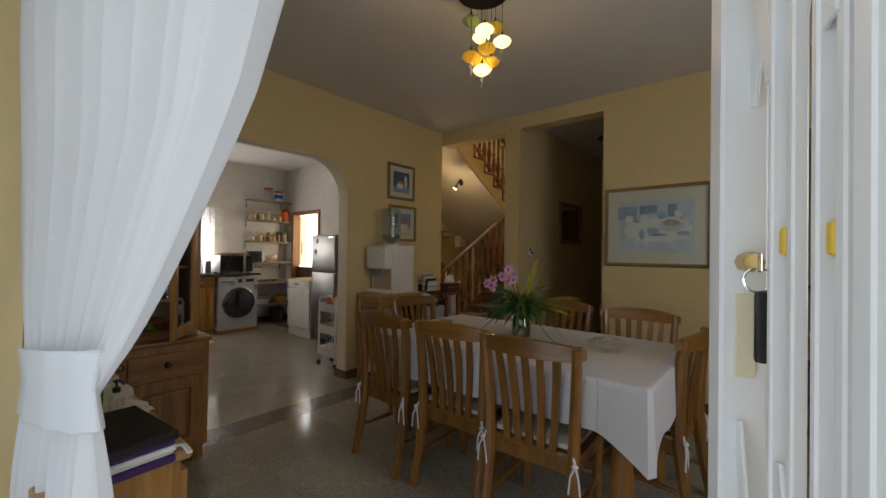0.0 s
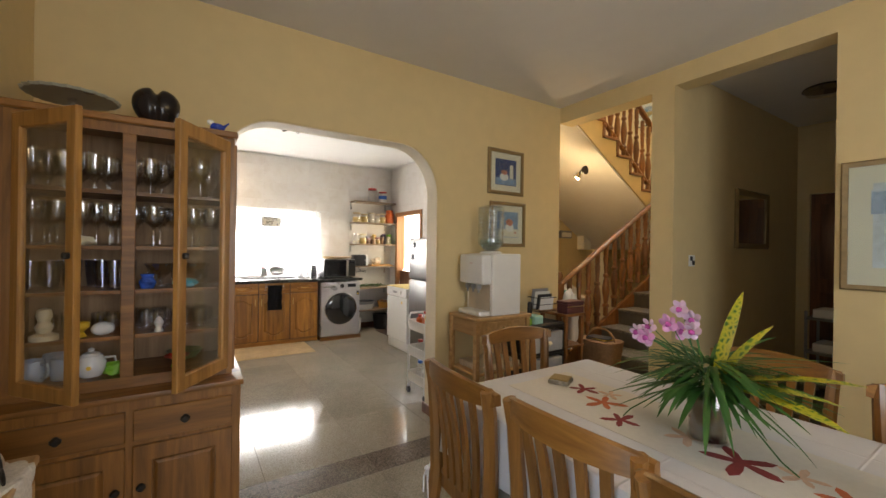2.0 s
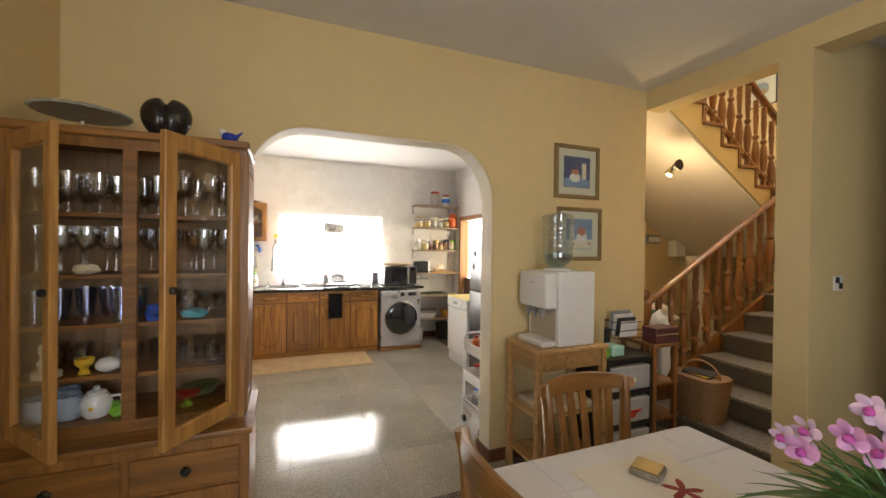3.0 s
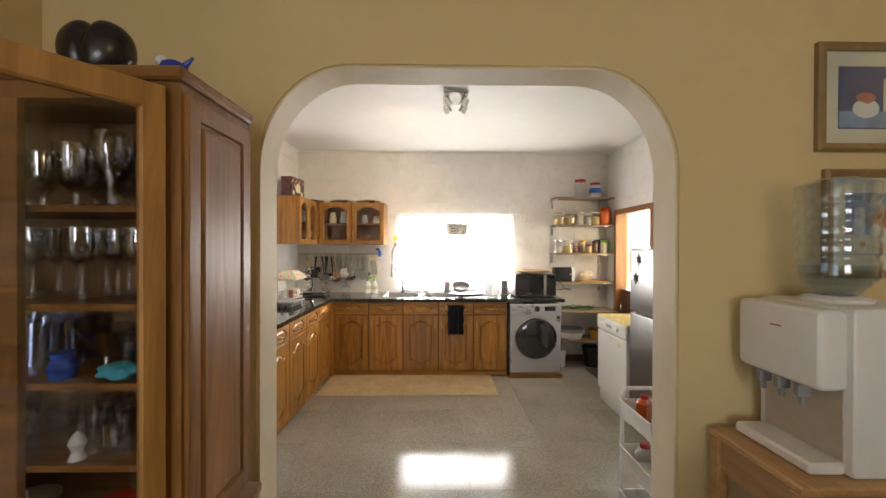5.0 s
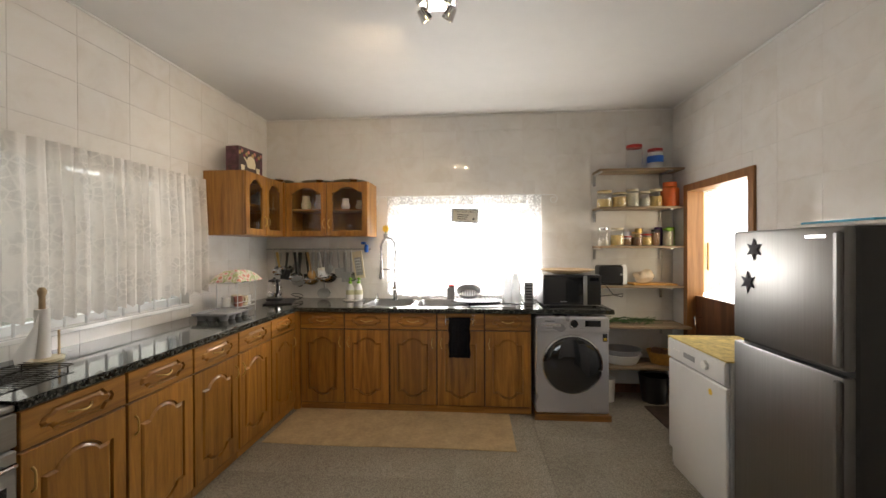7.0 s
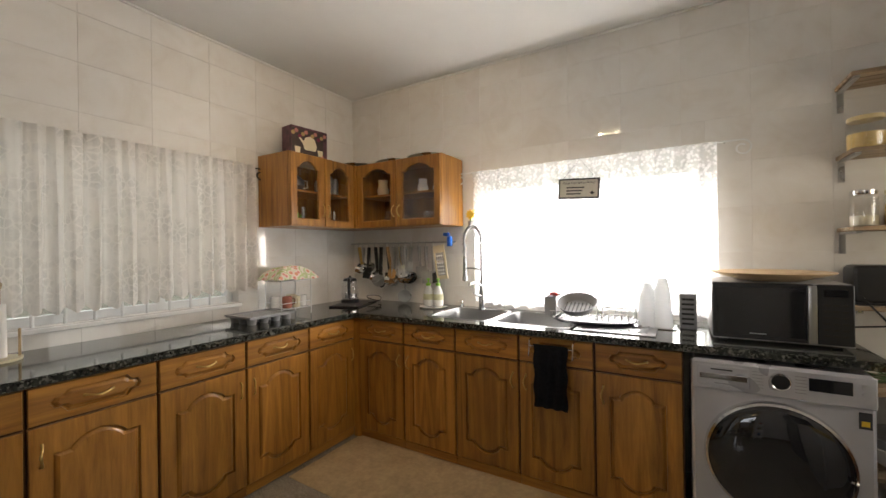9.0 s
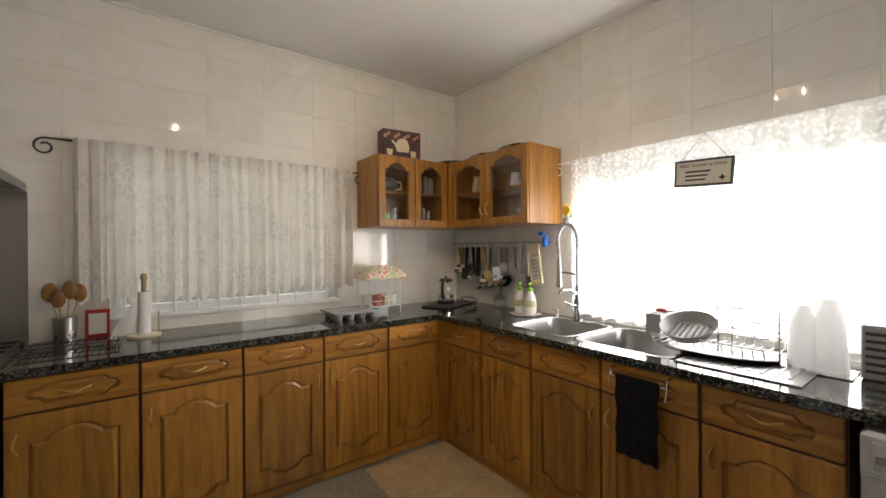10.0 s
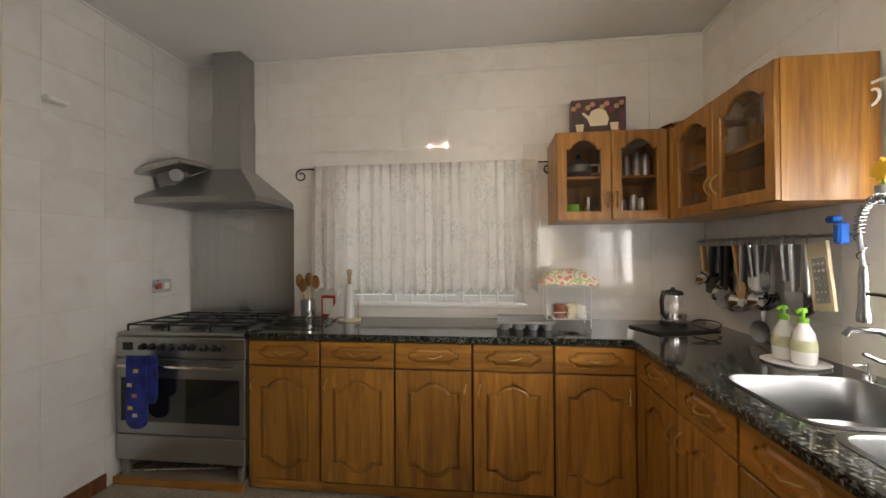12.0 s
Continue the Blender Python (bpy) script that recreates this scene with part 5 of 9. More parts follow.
solo("green_frog", lump(0.035, 0.04, 0.03, 3, 0.5), M["lime"], "small green ceramic frog on the hutch shelf", "ornament", pose(-2.88, 0.775, 0.815))
solo("white_egg", lump(0.032, 0.042, 0.03, 5, 0.05), M["ceramic"], "smooth white egg-shaped stone on the shelf", "ornament", pose(-2.88, 0.73, SHELVES[0] + 0.03))
solo("egg_cup", lathe(bmesh.new(), [(0, 0), (0.022, 0), (0.012, 0.02), (0.03, 0.04), (0.032, 0.06), (0.029, 0.06), (0, 0.03)], 18), M["yellow"], "small yellow egg cup in the hutch", "egg cup", pose(-2.88, 0.655, SHELVES[0] + 0.001))
solo("bust", lathe(bmesh.new(), [(0.045, 0), (0.045, 0.02), (0.02, 0.03), (0.03, 0.055), (0.018, 0.075), (0.026, 0.1), (0.022, 0.125), (0, 0.135)], 14), M["cream"], "small cream carved bust on the hutch shelf", "ornament", pose(-2.87, 0.545, SHELVES[0] + 0.001))
solo("blue_jug", lathe(bmesh.new(), [(0, 0), (0.025, 0), (0.033, 0.03), (0.022, 0.05), (0.028, 0.065), (0, 0.06)], 16), plain("blue_print_china", (0.05, 0.12, 0.5), 0.25, var=0.8, scale=40), "tiny blue and white jug in the hutch", "jug", pose(-2.87, 0.885, SHELVES[1] + 0.001))
solo("turtle_ornament", lump(0.03, 0.05, 0.022, 9, 0.4), plain("turquoise_glaze", (0.08, 0.42, 0.55), 0.3, var=0.4), "small turquoise ceramic turtle in the hutch", "ornament", pose(-2.86, 1.03, SHELVES[1] + 0.022))
solo("salt_cellar", lathe(bmesh.new(), [(0, 0), (0.02, 0), (0.012, 0.02), (0.02, 0.04), (0.012, 0.06), (0, 0.07)], 14), M["ceramic"], "small white salt cellar in the hutch", "salt cellar", pose(-2.86, 0.93, SHELVES[0] + 0.001))
sd_ = thing("fruit_stand", pose(-2.89, 1.0, 0.791), "small red and green ceramic fruit stand", "ornament")
part("foot", lathe(bmesh.new(), [(0, 0), (0.025, 0), (0.01, 0.02), (0.015, 0.03)], 14), M["lime"], sd_)
part("dish", lathe(bmesh.new(), [(0.01, 0.03), (0.05, 0.048), (0.052, 0.052), (0, 0.04)], 18), M["red"], sd_)
solo("leaf_dish", lathe(bmesh.new(), [(0, 0), (0.05, 0.004), (0.08, 0.04), (0.078, 0.042), (0.0, 0.012)], 20), plain("green_glaze", (0.16, 0.22, 0.08), 0.3, var=0.3), "green leaf-shaped dish in the hutch", "dish", pose(-3.03, 1.03, 0.791))
solo("turtle_figure", lump(0.03, 0.045, 0.02, 12, 0.35), M["cream"], "cream shell ornament on the hutch shelf", "ornament", pose(-2.88, 0.66, SHELVES[2] + 0.02))

# ---- on top of the hutch ----
cs = thing("cake_stand", pose(-3.0, 0.60, 1.919), "wide pale glass cake plate standing on the hutch", "cake stand")
part("foot", lathe(bmesh.new(), [(0, 0), (0.05, 0), (0.02, 0.015), (0.02, 0.09)], 18), M["vessel"], cs)
rim = [(0.15 + 0.004 * math.sin(24 * 2 * math.pi * i / 96)) for i in range(96)]
bm = ring_loft(bmesh.new(), [[(rim[i] * k * math.cos(2 * math.pi * i / 96), rim[i] * k * math.sin(2 * math.pi * i / 96), z) for i in range(96)] for k, z in ((0.2, 0.09), (1.05, 0.092), (1.1, 0.102), (1.06, 0.104), (0.2, 0.1))])
part("plate", bm, plain("frosted_plate", (0.42, 0.42, 0.34), 0.3, var=0.08), cs)
cb = bmesh.new()
bmesh.ops.create_icosphere(cb, subdivisions=5, radius=1)
for v in cb.verts:
    x, y, z = v.co
    cleft = math.exp(-(y / 0.16) ** 2) * (0.26 * max(0, z) + 0.12 * max(0, x) + 0.14 * max(0, -z))
    k = 1 - cleft
    v.co = Vector((x * 0.075 * k, y * 0.105 * (1 + 0.08 * z), z * 0.105 * k + 0.012 * abs(y)))
solo("coco_de_mer", cb, M["coco"], "dark polished double coconut standing on the hutch", "nut", pose(-2.95, 0.905, 2.012) @ Matrix.Scale(0.9, 4))
lz = thing("toy_lizard", pose(-2.90, 1.02, 1.919), "small bright green toy lizard on the hutch", "toy")
part("body", tube(bmesh.new(), [(0, -0.05, 0.012), (0, -0.02, 0.016), (0, 0.02, 0.014), (0.01, 0.05, 0.008), (0.0, 0.07, 0.004)], [0.008, 0.012, 0.011, 0.006, 0.002]), plain("bright_green", (0.03, 0.5, 0.08), 0.4), lz)
bd = thing("bird_figure", pose(-2.88, 1.155, 1.919), "small blue and white china bird on the hutch", "ornament")
part("body", lump(0.028, 0.034, 0.026, 2, 0.15), plain("cobalt_glaze", (0.02, 0.05, 0.4), 0.2, var=0.3), bd, "", pose(0, 0, 0.028))
part("head", lump(0.014, 0.015, 0.014, 4, 0.1), M["ceramic"], bd, "white head", pose(0, -0.03, 0.052))
part("tail", tube(bmesh.new(), [(0, 0.02, 0.03), (0, 0.05, 0.06)], [0.01, 0.003]), bpy.data.materials["cobalt_glaze"], bd)

# ---- sideboard by the doorway ----
sb = thing("sideboard", pose(-1.66, 0.545, 0), "golden wooden sideboard against the terrace wall", "sideboard")
part("body", nb(-0.52, 0.46, -0.142, 0.122, 0.0, 0.735, 0.004), M["hutch_door"], sb)
part("top", nb(-0.535, 0.475, -0.144, 0.144, 0.736, 0.762, 0.005), M["pine"], sb)
for a, b in ((-0.51, -0.03), (-0.02, 0.45)):
    part("door", panel(b - a, 0.66, 0.018, [(-(b - a) / 2 + 0.06, -0.27), ((b - a) / 2 - 0.06, -0.27), ((b - a) / 2 - 0.06, 0.27), (-(b - a) / 2 + 0.06, 0.27)]), M["hutch_door"], sb, "", pose((a + b) / 2, 0.141, 0.37, 0, 0, 180))
dl = bmesh.new()
n = 140
rings = []
for k in (0.02, 0.5, 0.8, 0.95, 1.0):
    rings.append([])
    for i in range(n):
        a = 2 * math.pi * i / n
        sc = k * (1 + (0.05 * abs(math.sin(14 * a)) if k == 1.0 else 0))
        x, y = 0.33 * sc * math.cos(a), 0.20 * sc * math.sin(a)
        over = max(0.0, y - 0.10)
        rings[-1].append((x, 0.10 + over * 0.12 if over else y, 0.0022 - over * 1.7))
ring_loft(dl, rings, cap=False)
doily = plain("crochet_cotton", (0.66, 0.62, 0.56), 0.95, var=0.25, scale=90, bmp=0.6, spec=0.1)
solo("doily", dl, doily, "cream crochet doily hanging over the sideboard edge", "doily", pose(-1.83, 0.595, 0.7645))
bk = thing("book_stack", pose(-1.25, 0.535, 0.764, 0, 0, 6), "dark folder on a stack of white and purple books", "books")
z = 0.0
for w, d, h, mm in ((0.25, 0.18, 0.018, "navy"), (0.24, 0.175, 0.009, "paper"), (0.255, 0.18, 0.014, "paper"), (0.25, 0.175, 0.013, "navy"), (0.265, 0.185, 0.022, "black")):
    part("book", nb(-w / 2, w / 2, -d / 2, d / 2, z, z + h - 0.001, 0.003), M[mm] if mm != "navy" else (bpy.data.materials["purple_cover"] if "purple_cover" in bpy.data.materials else plain("purple_cover", (0.05, 0.015, 0.11), 0.5)), bk)
    z += h
part("ribbon", tube(bmesh.new(), [(0.11, 0.08, 0.035), (0.14, 0.1, 0.04), (0.17, 0.1, 0.03)], 0.007, 6, 0.4), M["paper"], bk)
bp = thing("pump_bottle", pose(-1.55, 0.60, 0.766) @ Matrix.Scale(0.62, 4), "clear pump bottle with a black top", "bottle")
part("bottle", lathe(bmesh.new(), [(0.0, 0), (0.03, 0), (0.033, 0.01), (0.033, 0.09), (0.014, 0.11), (0.013, 0.12)], 18), M["vessel"], bp)
part("pump", lathe(bmesh.new(), [(0.016, 0.118), (0.016, 0.14), (0.005, 0.142), (0.005, 0.165), (0.014, 0.166), (0.014, 0.176), (0, 0.178)], 14), M["black"], bp)
part("nozzle", tube(bmesh.new(), [(0, 0, 0.172), (0.05, 0.01, 0.176), (0.075, 0.014, 0.168)], [0.006, 0.006, 0.004]), M["black"], bp)
cn = thing("drink_can", pose(-1.545, 0.53, 0.766) @ Matrix.Diagonal((0.78, 0.78, 0.95, 1)), "green and silver printed tin can", "can")
part("can", lathe(bmesh.new(), [(0.0, 0), (0.045, 0), (0.05, 0.008), (0.05, 0.115), (0.045, 0.122), (0.043, 0.118), (0.0, 0.112)], 24), plain("printed_tin", (0.12, 0.34, 0.08), 0.25, 0.4, var=0.7, scale=14), cn)
part("rim", lathe(bmesh.new(), [(0.044, 0.122), (0.051, 0.124), (0.046, 0.128)], 24, cap=False), M["brass"], cn)
part("label_print", slab(bmesh.new(), [(-0.02, 0.03), (0.022, 0.03), (0.03, 0.07), (0.0, 0.1), (-0.028, 0.075)], "x", 0.047, 0.0515, 0.001), M["white_metal"], cn, "silver printed patch")
gb = thing("gift_box", pose(-1.82, 0.505, 0.768, 0, 0, 10), "bright green gift box with a red ribbon", "gift box")
part("box", nb(-0.085, 0.085, -0.07, 0.07, 0, 0.1, 0.003), M["lime"], gb)
part("ribbon", box(nb(-0.012, 0.012, -0.072, 0.072, -0.0, 0.102), -0.087, 0.087, -0.012, 0.012, 0.0, 0.1025), M["red"], gb)
part("bow", lathe(bmesh.new(), [(0, 0.102), (0.035, 0.11), (0.02, 0.125), (0, 0.12)], 8), M["red"], gb)
bs = thing("boat_basket", pose(-2.03, 0.57, 0.766, 0, 0, 20), "pale woven boat-shaped basket with dark loops", "basket")
rings = []
for i in range(17):
    u = i / 8 - 1
    w = 0.085 * (1 - u * u) ** 0.6 + 0.004
    z = 0.05 + 0.045 * u * u
    rings.append([(0.19 * u, -w, z), (0.18 * u, -w * 0.5, 0.012 + 0.06 * u * u), (0.18 * u, w * 0.5, 0.012 + 0.06 * u * u), (0.19 * u, w, z), (0.178 * u, w * 0.46, 0.018 + 0.06 * u * u), (0.178 * u, -w * 0.46, 0.018 + 0.06 * u * u)])
part("shell", ring_loft(bmesh.new(), rings), plain("pale_weave", (0.55, 0.48, 0.40), 0.8, var=0.25, scale=60, bmp=0.4), bs)
part("foot", nb(-0.05, 0.05, -0.03, 0.03, 0, 0.014), bpy.data.materials["pale_weave"], bs)
for i in range(4):
    pts = [(-0.12 + 0.075 * i + 0.035 * math.cos(a * math.pi / 6), 0.083 - 0.002 * i, 0.048 + 0.014 * math.sin(a * math.pi / 6)) for a in range(13)]
    part("loop", tube(bmesh.new(), pts, 0.003, 6), M["iron"], bs)


# ---- doorway: curtain and folding gate ----
cu = thing("door_curtain", pose(0, 0, 0), "white drape gathered with a tie-back beside the doorway", "curtain")
rings = []
NC = 240
for k in range(49):
    s = k / 48
    z = 2.45 * (1 - s) + 0.03 * s
    if z > 1.0:
        u = (z - 1.0) / 1.45
        left, right = -1.36 - 0.08 * min(1, u * 4), -1.015 + 1.015 * u ** 0.8
        yr = 0.465 + 0.080 * min(1, u * 3.0) ** 0.8
        amp = 0.012 + 0.022 * min(1, u * 2)
    else:
        u = 1.0 - z
        left, right = -1.35, -1.015 + 0.09 * min(1, u * 3)
        yr = 0.465
        amp = 0.012 + 0.016 * min(1, u * 4)
    pinch = math.exp(-((z - 1.0) / 0.10) ** 2)
    row = []
    for i in range(NC):
        t = i / (NC - 1)
        ph = 2 * math.pi * (9.5 * t + 0.5 * math.sin(3 * t + 0.4 * s))
        y = 0.398 + (yr - 0.398) * min(1, 1.6 * t) + amp * (1 - 0.5 * pinch) * math.sin(ph) + 0.004 * math.sin(2.7 * ph + 3 * s)
        row.append((left + (right - left) * t + 0.004 * math.cos(ph), y, z))
    rings.append(row)
bm = bmesh.new()
ring_loft(bm, rings, cap=False, closed=False)
part("drape", bm, M["drape"], cu)
rings = []
for dz, k in ((-0.075, 1.12), (-0.07, 1.2), (-0.03, 1.1), (0.0, 1.04), (0.03, 1.1), (0.07, 1.2), (0.075, 1.12)):
    rings.append([])
    for a in range(48):
        c, s_ = 0.185 * k * math.cos(2 * math.pi * a / 48), (0.026 * k + 0.003 * math.sin(5 * a)) * math.sin(2 * math.pi * a / 48)
        rings[-1].append((-1.185 + 0.987 * c - 0.16 * s_, 0.435 + 0.16 * c + 0.987 * s_, 0.985 + dz + 0.12 * c))
part("tie_back", ring_loft(bmesh.new(), rings, cap=False), M["drape"], cu, "wide gathered white tie-back band")
cr = thing("curtain_rail", pose(0, 0, 0), "white curtain rail above the doorway", "curtain rail")
part("rail", bar(bmesh.new(), (-1.5, 0.50, 2.46), (0.45, 0.50, 2.46), 0.012), M["white_metal"], cr)
for x in (-1.3, 0.4):
    part("bracket", bar(bmesh.new(), (x, 0.40, 2.46), (x, 0.50, 2.46), 0.008), M["white_metal"], cr)

bm = bmesh.new()
box(bm, -1.458, -1.40, SY - 0.27, SY - 0.15, 0, 2.14, 0.003)
box(bm, 0.26, 0.318, SY - 0.27, SY - 0.15, 0, 2.14, 0.003)
box(bm, -1.458, 0.318, SY - 0.27, SY - 0.15, 2.141, 2.198, 0.003)
setting("door_1", bm, M["white_metal"], "white aluminium frame of the terrace doorway", "door frame")

gt = thing("folding_gate", pose(-0.098, 0.955, 0, 0, 0, -69.8), "white folding lattice security gate pushed open", "gate")
GH = 2.15
part("lock_post", box(nb(0.0, 0.022, -0.02, 0.02, 0.03, GH, 0.003), 0.026, 0.062, -0.024, 0.024, 0.03, GH, 0.004), M["white_metal"], gt)
for x, w, d in ((0.150, 0.010, 0.010), (0.178, 0.012, 0.006), (0.228, 0.010, 0.010), (0.252, 0.012, 0.006), (0.30, 0.02, 0.02), (0.36, 0.018, 0.012), (0.43, 0.018, 0.012)):
    part("upright", nb(x, x + w, -d, d, 0.03, GH, 0.002), M["white_metal"], gt)
part("end_post", nb(0.50, 0.545, -0.025, 0.025, 0.0, GH, 0.003), M["white_metal"], gt)
for x in (0.106, 0.205, 0.28, 0.40):
    for z in (0.28, 0.60, 0.92, 1.60, 1.92):
        for sgn in (1, -1):
            part("lattice_bar", nb(-0.011, 0.011, -0.002, 0.002, -0.165, 0.165, 0.001), M["white_metal"], gt, "", pose(x, 0.006 * sgn, z, 0, 15 * sgn, 0))
part("track", nb(0.0, 0.54, -0.02, 0.02, 0.0, 0.028, 0.002), M["white_metal"], gt)
lk_ = part("lock", nb(0.062, 0.066, -0.010, 0.010, 1.13, 1.225, 0.001), M["cream"], gt, "cream lock plate")
part("cylinder", bar(bmesh.new(), (0.064, 0.0, 1.262), (0.088, 0.0, 1.262), 0.011), M["brass"], lk_, "worn brass lock cylinder")
part("key", nb(0.086, 0.106, -0.002, 0.002, 1.252, 1.272, 0.001), M["chrome"], lk_)
part("key_ring", tube(bmesh.new(), [(0.098, 0.013 * math.cos(a * math.pi / 6), 1.243 + 0.013 * math.sin(a * math.pi / 6)) for a in range(13)], 0.0014, 6), M["chrome"], lk_)
part("key_fob", nb(0.094, 0.106, -0.003, 0.021, 1.155, 1.232, 0.005, seg=2), M["black"], lk_, "black plastic car key fob")
for x in (0.164, 0.240):
    part("tag", nb(x, x + 0.010, -0.006, 0.006, 1.27, 1.295, 0.002), M["yellow"], gt, "yellow plastic guide")

# ---- chandelier ----
cx, cy = -1.34, 2.17
cd = thing("chandelier", pose(cx, cy, 0), "hanging cluster of yellow ribbed glass shell lamps", "chandelier")
part("canopy", lathe(bmesh.new(), [(0.0, DH - 0.03), (0.15, DH - 0.028), (0.155, DH - 0.02), (0.15, DH - 0.001)], 32), M["iron"], cd, "dark round ceiling plate")
gl1 = lace("amber_glass", 0.12, (0.80, 0.60, 0.10), 30)
gl2 = lace("green_glass", 0.12, (0.50, 0.58, 0.25), 30)
lit = glow("lit_glass", (1.0, 0.80, 0.35), 4.0)
drops = [(0.0, 0.0, 2.29, 1, 1), (-0.07, 0.05, 2.385, 0, 0), (-0.035, -0.06, 2.355, 0, 0), (0.05, -0.03, 2.385, 0, 0), (0.10, 0.05, 2.44, 0, 1), (-0.03, 0.03, 2.50, 1, 1), (0.07, -0.08, 2.46, 0, 1), (0.04, 0.07, 2.55, 0, 0), (-0.06, -0.03, 2.58, 1, 0), (0.0, 0.09, 2.37, 0, 0)]
for x, y, z, c, on in drops:
    rings = []
    for r, h in ((0.012, 0.045), (0.03, 0.042), (0.05, 0.022), (0.042, 0.008), (0.022, -0.008), (0.006, -0.014)):
        rings.append([(x + r * (1 + 0.06 * math.cos(12 * 2 * math.pi * i / 48)) * math.cos(2 * math.pi * i / 48), y + r * (1 + 0.06 * math.cos(12 * 2 * math.pi * i / 48)) * math.sin(2 * math.pi * i / 48), z + h) for i in range(48)])
    sh = part("shade", ring_loft(bmesh.new(), rings), lit if on else (gl2 if c else gl1), cd, "lit ribbed glass shell" if on else "amber ribbed glass shell")
    part("cord", bar(bmesh.new(), (x, y, z + 0.06), (x, y, DH - 0.03), 0.0016, 6), M["iron"], cd)
    part("holder", lathe(bmesh.new(), [(0.007, z + 0.045), (0.009, z + 0.055), (0.005, z + 0.075)], 10, (x, y, 0)), M["iron"], cd)
    pts = [(x + 0.005 * math.cos(k * 1.4), y + 0.005 * math.sin(k * 1.4), z - 0.014 - k * 0.0085) for k in range(10)]
    part("drop", tube(bmesh.new(), pts, [0.005 - 0.0003 * k for k in range(10)], 6), M["vessel"], cd, "twisted clear glass drop")


# ---- staircase ----
R, T, N1 = 0.175, 0.31, 9
SX0, SX1 = -3.40, -2.383
st = thing("staircase", pose(0, 0, 0), "grey stone stairs with turned wooden balustrade", "staircase")
tread_m = speckle("stair_stone", (0.10, 0.09, 0.07), (0.20, 0.18, 0.145), (0.32, 0.29, 0.24), 160, 0.3, 0.1)
riser_m = plain("stair_riser", (0.16, 0.14, 0.11), 0.6, var=0.15)
y0 = 4.32
for k in range(N1):
    y = y0 + T * k
    part("tread", nb(SX0 + 0.02, SX1, y - 0.025, y + T, R * (k + 1) - 0.03, R * (k + 1), 0.006), tread_m, st)
    part("riser", nb(SX0 + 0.02, SX1, y, y + 0.02, R * k + 0.001, R * (k + 1) - 0.031), riser_m, st)
LZ = R * N1
yl = y0 + T * N1
part("landing", nb(SW + 0.002, SX1, yl - 0.02, 7.948, LZ - 0.12, LZ, 0.004), tread_m, st)
# outer string of the lower flight, carved along the steps
poly = [(y0 - 0.06, 0.0), (y0 - 0.06, R + 0.05)]
poly += [(yl, LZ + 0.08), (yl, LZ - 0.12), (y0 + 0.30, 0.0)]
part("string", slab(bmesh.new(), poly, "x", SX0 - 0.022, SX0 + 0.018, 0.003), M["stair_wood"], st)
# upper flight: concrete body painted yellow and white below
N2, R2, T2 = 12, 0.182, 0.265
ys = 6.62
UX0, UX1 = SW + 0.003, -3.47
body = [(ys, LZ - 0.02)]
for j in range(N2):
    body += [(ys - T2 * j, LZ + R2 * (j + 1)), (ys - T2 * (j + 1), LZ + R2 * (j + 1))]
end = ys - T2 * N2
body = [(max(a, 4.31), b) for a, b in body]
top_z = LZ + R2 * 9
body = [p for p in body if p[1] <= LZ + R2 * 9 + 1e-6]
body += [(4.31, LZ + R2 * 9 - 0.28), (4.31 + 0.05, LZ + R2 * 9 - 0.32), (ys + 0.22, LZ - 0.16)]
upper = thing("upper_flight", pose(0, 0, 0), "upper stair flight with yellow side and white soffit", "staircase")
part("flight_body", slab(bmesh.new(), body, "x", UX0, UX1), M["yellow_wall"], upper)
soff = [(4.315, LZ + R2 * 9 - 0.30), (ys + 0.20, LZ - 0.165), (ys + 0.20, LZ - 0.185), (4.315, LZ + R2 * 9 - 0.32)]
part("soffit", slab(bmesh.new(), soff, "x", UX0, UX1 - 0.01), M["white_plaster"], upper, "white plastered underside")
bal = [(0.020, 0.0), (0.020, 0.10), (0.028, 0.105), (0.028, 0.125), (0.016, 0.145), (0.024, 0.22), (0.030, 0.30), (0.022, 0.40), (0.014, 0.44), (0.024, 0.455), (0.024, 0.475), (0.014, 0.49), (0.018, 0.60), (0.022, 0.66), (0.016, 0.69), (0.020, 0.70), (0.020, 0.82)]
bal_me = mesh_of("baluster", lathe(bmesh.new(), bal, 14), M["stair_wood"])
us = thing("upper_balustrade", pose(0, 0, 0), "turned wooden balusters along the upper stair flight", "balustrade")
for j in range(9):
    z = LZ + R2 * (j + 1)
    part("tread_board", nb(UX0 + 0.01, UX1 + 0.03, max(4.312, ys - T2 * (j + 1)), ys - T2 * j + 0.025, z + 0.001, z + 0.03, 0.004), M["stair_wood"], us)
    part("riser_board", nb(UX0 + 0.01, UX1 + 0.012, ys - T2 * j + 0.001, ys - T2 * j + 0.016, z - R2 + 0.03, z), M["stair_wood"], us)
    for f in (0.28, 0.78):
        y = ys - T2 * (j + f)
        if y < 4.4:
            continue
        ob = new("baluster", bal_me)
        ob.parent = us
        ob.matrix_basis = pose(UX1 - 0.03, y, z + 0.03) @ Matrix.Diagonal((1.3, 1.3, 0.9 + (0.16 if f < 0.5 else 0.28) * 0.6, 1))
rail = []
for y in (ys - 0.05, 4.36):
    z = LZ + R2 * ((ys - y) / T2 + 1) + 0.86
    rail.append((UX1 - 0.03, y, z))
part("handrail", tube(bmesh.new(), rail, 0.038, 10, 0.8), M["stair_wood"], us)
part("base_rail", tube(bmesh.new(), [(x, y, z - 0.80) for x, y, z in rail], 0.03, 8, 0.8), M["stair_wood"], us)
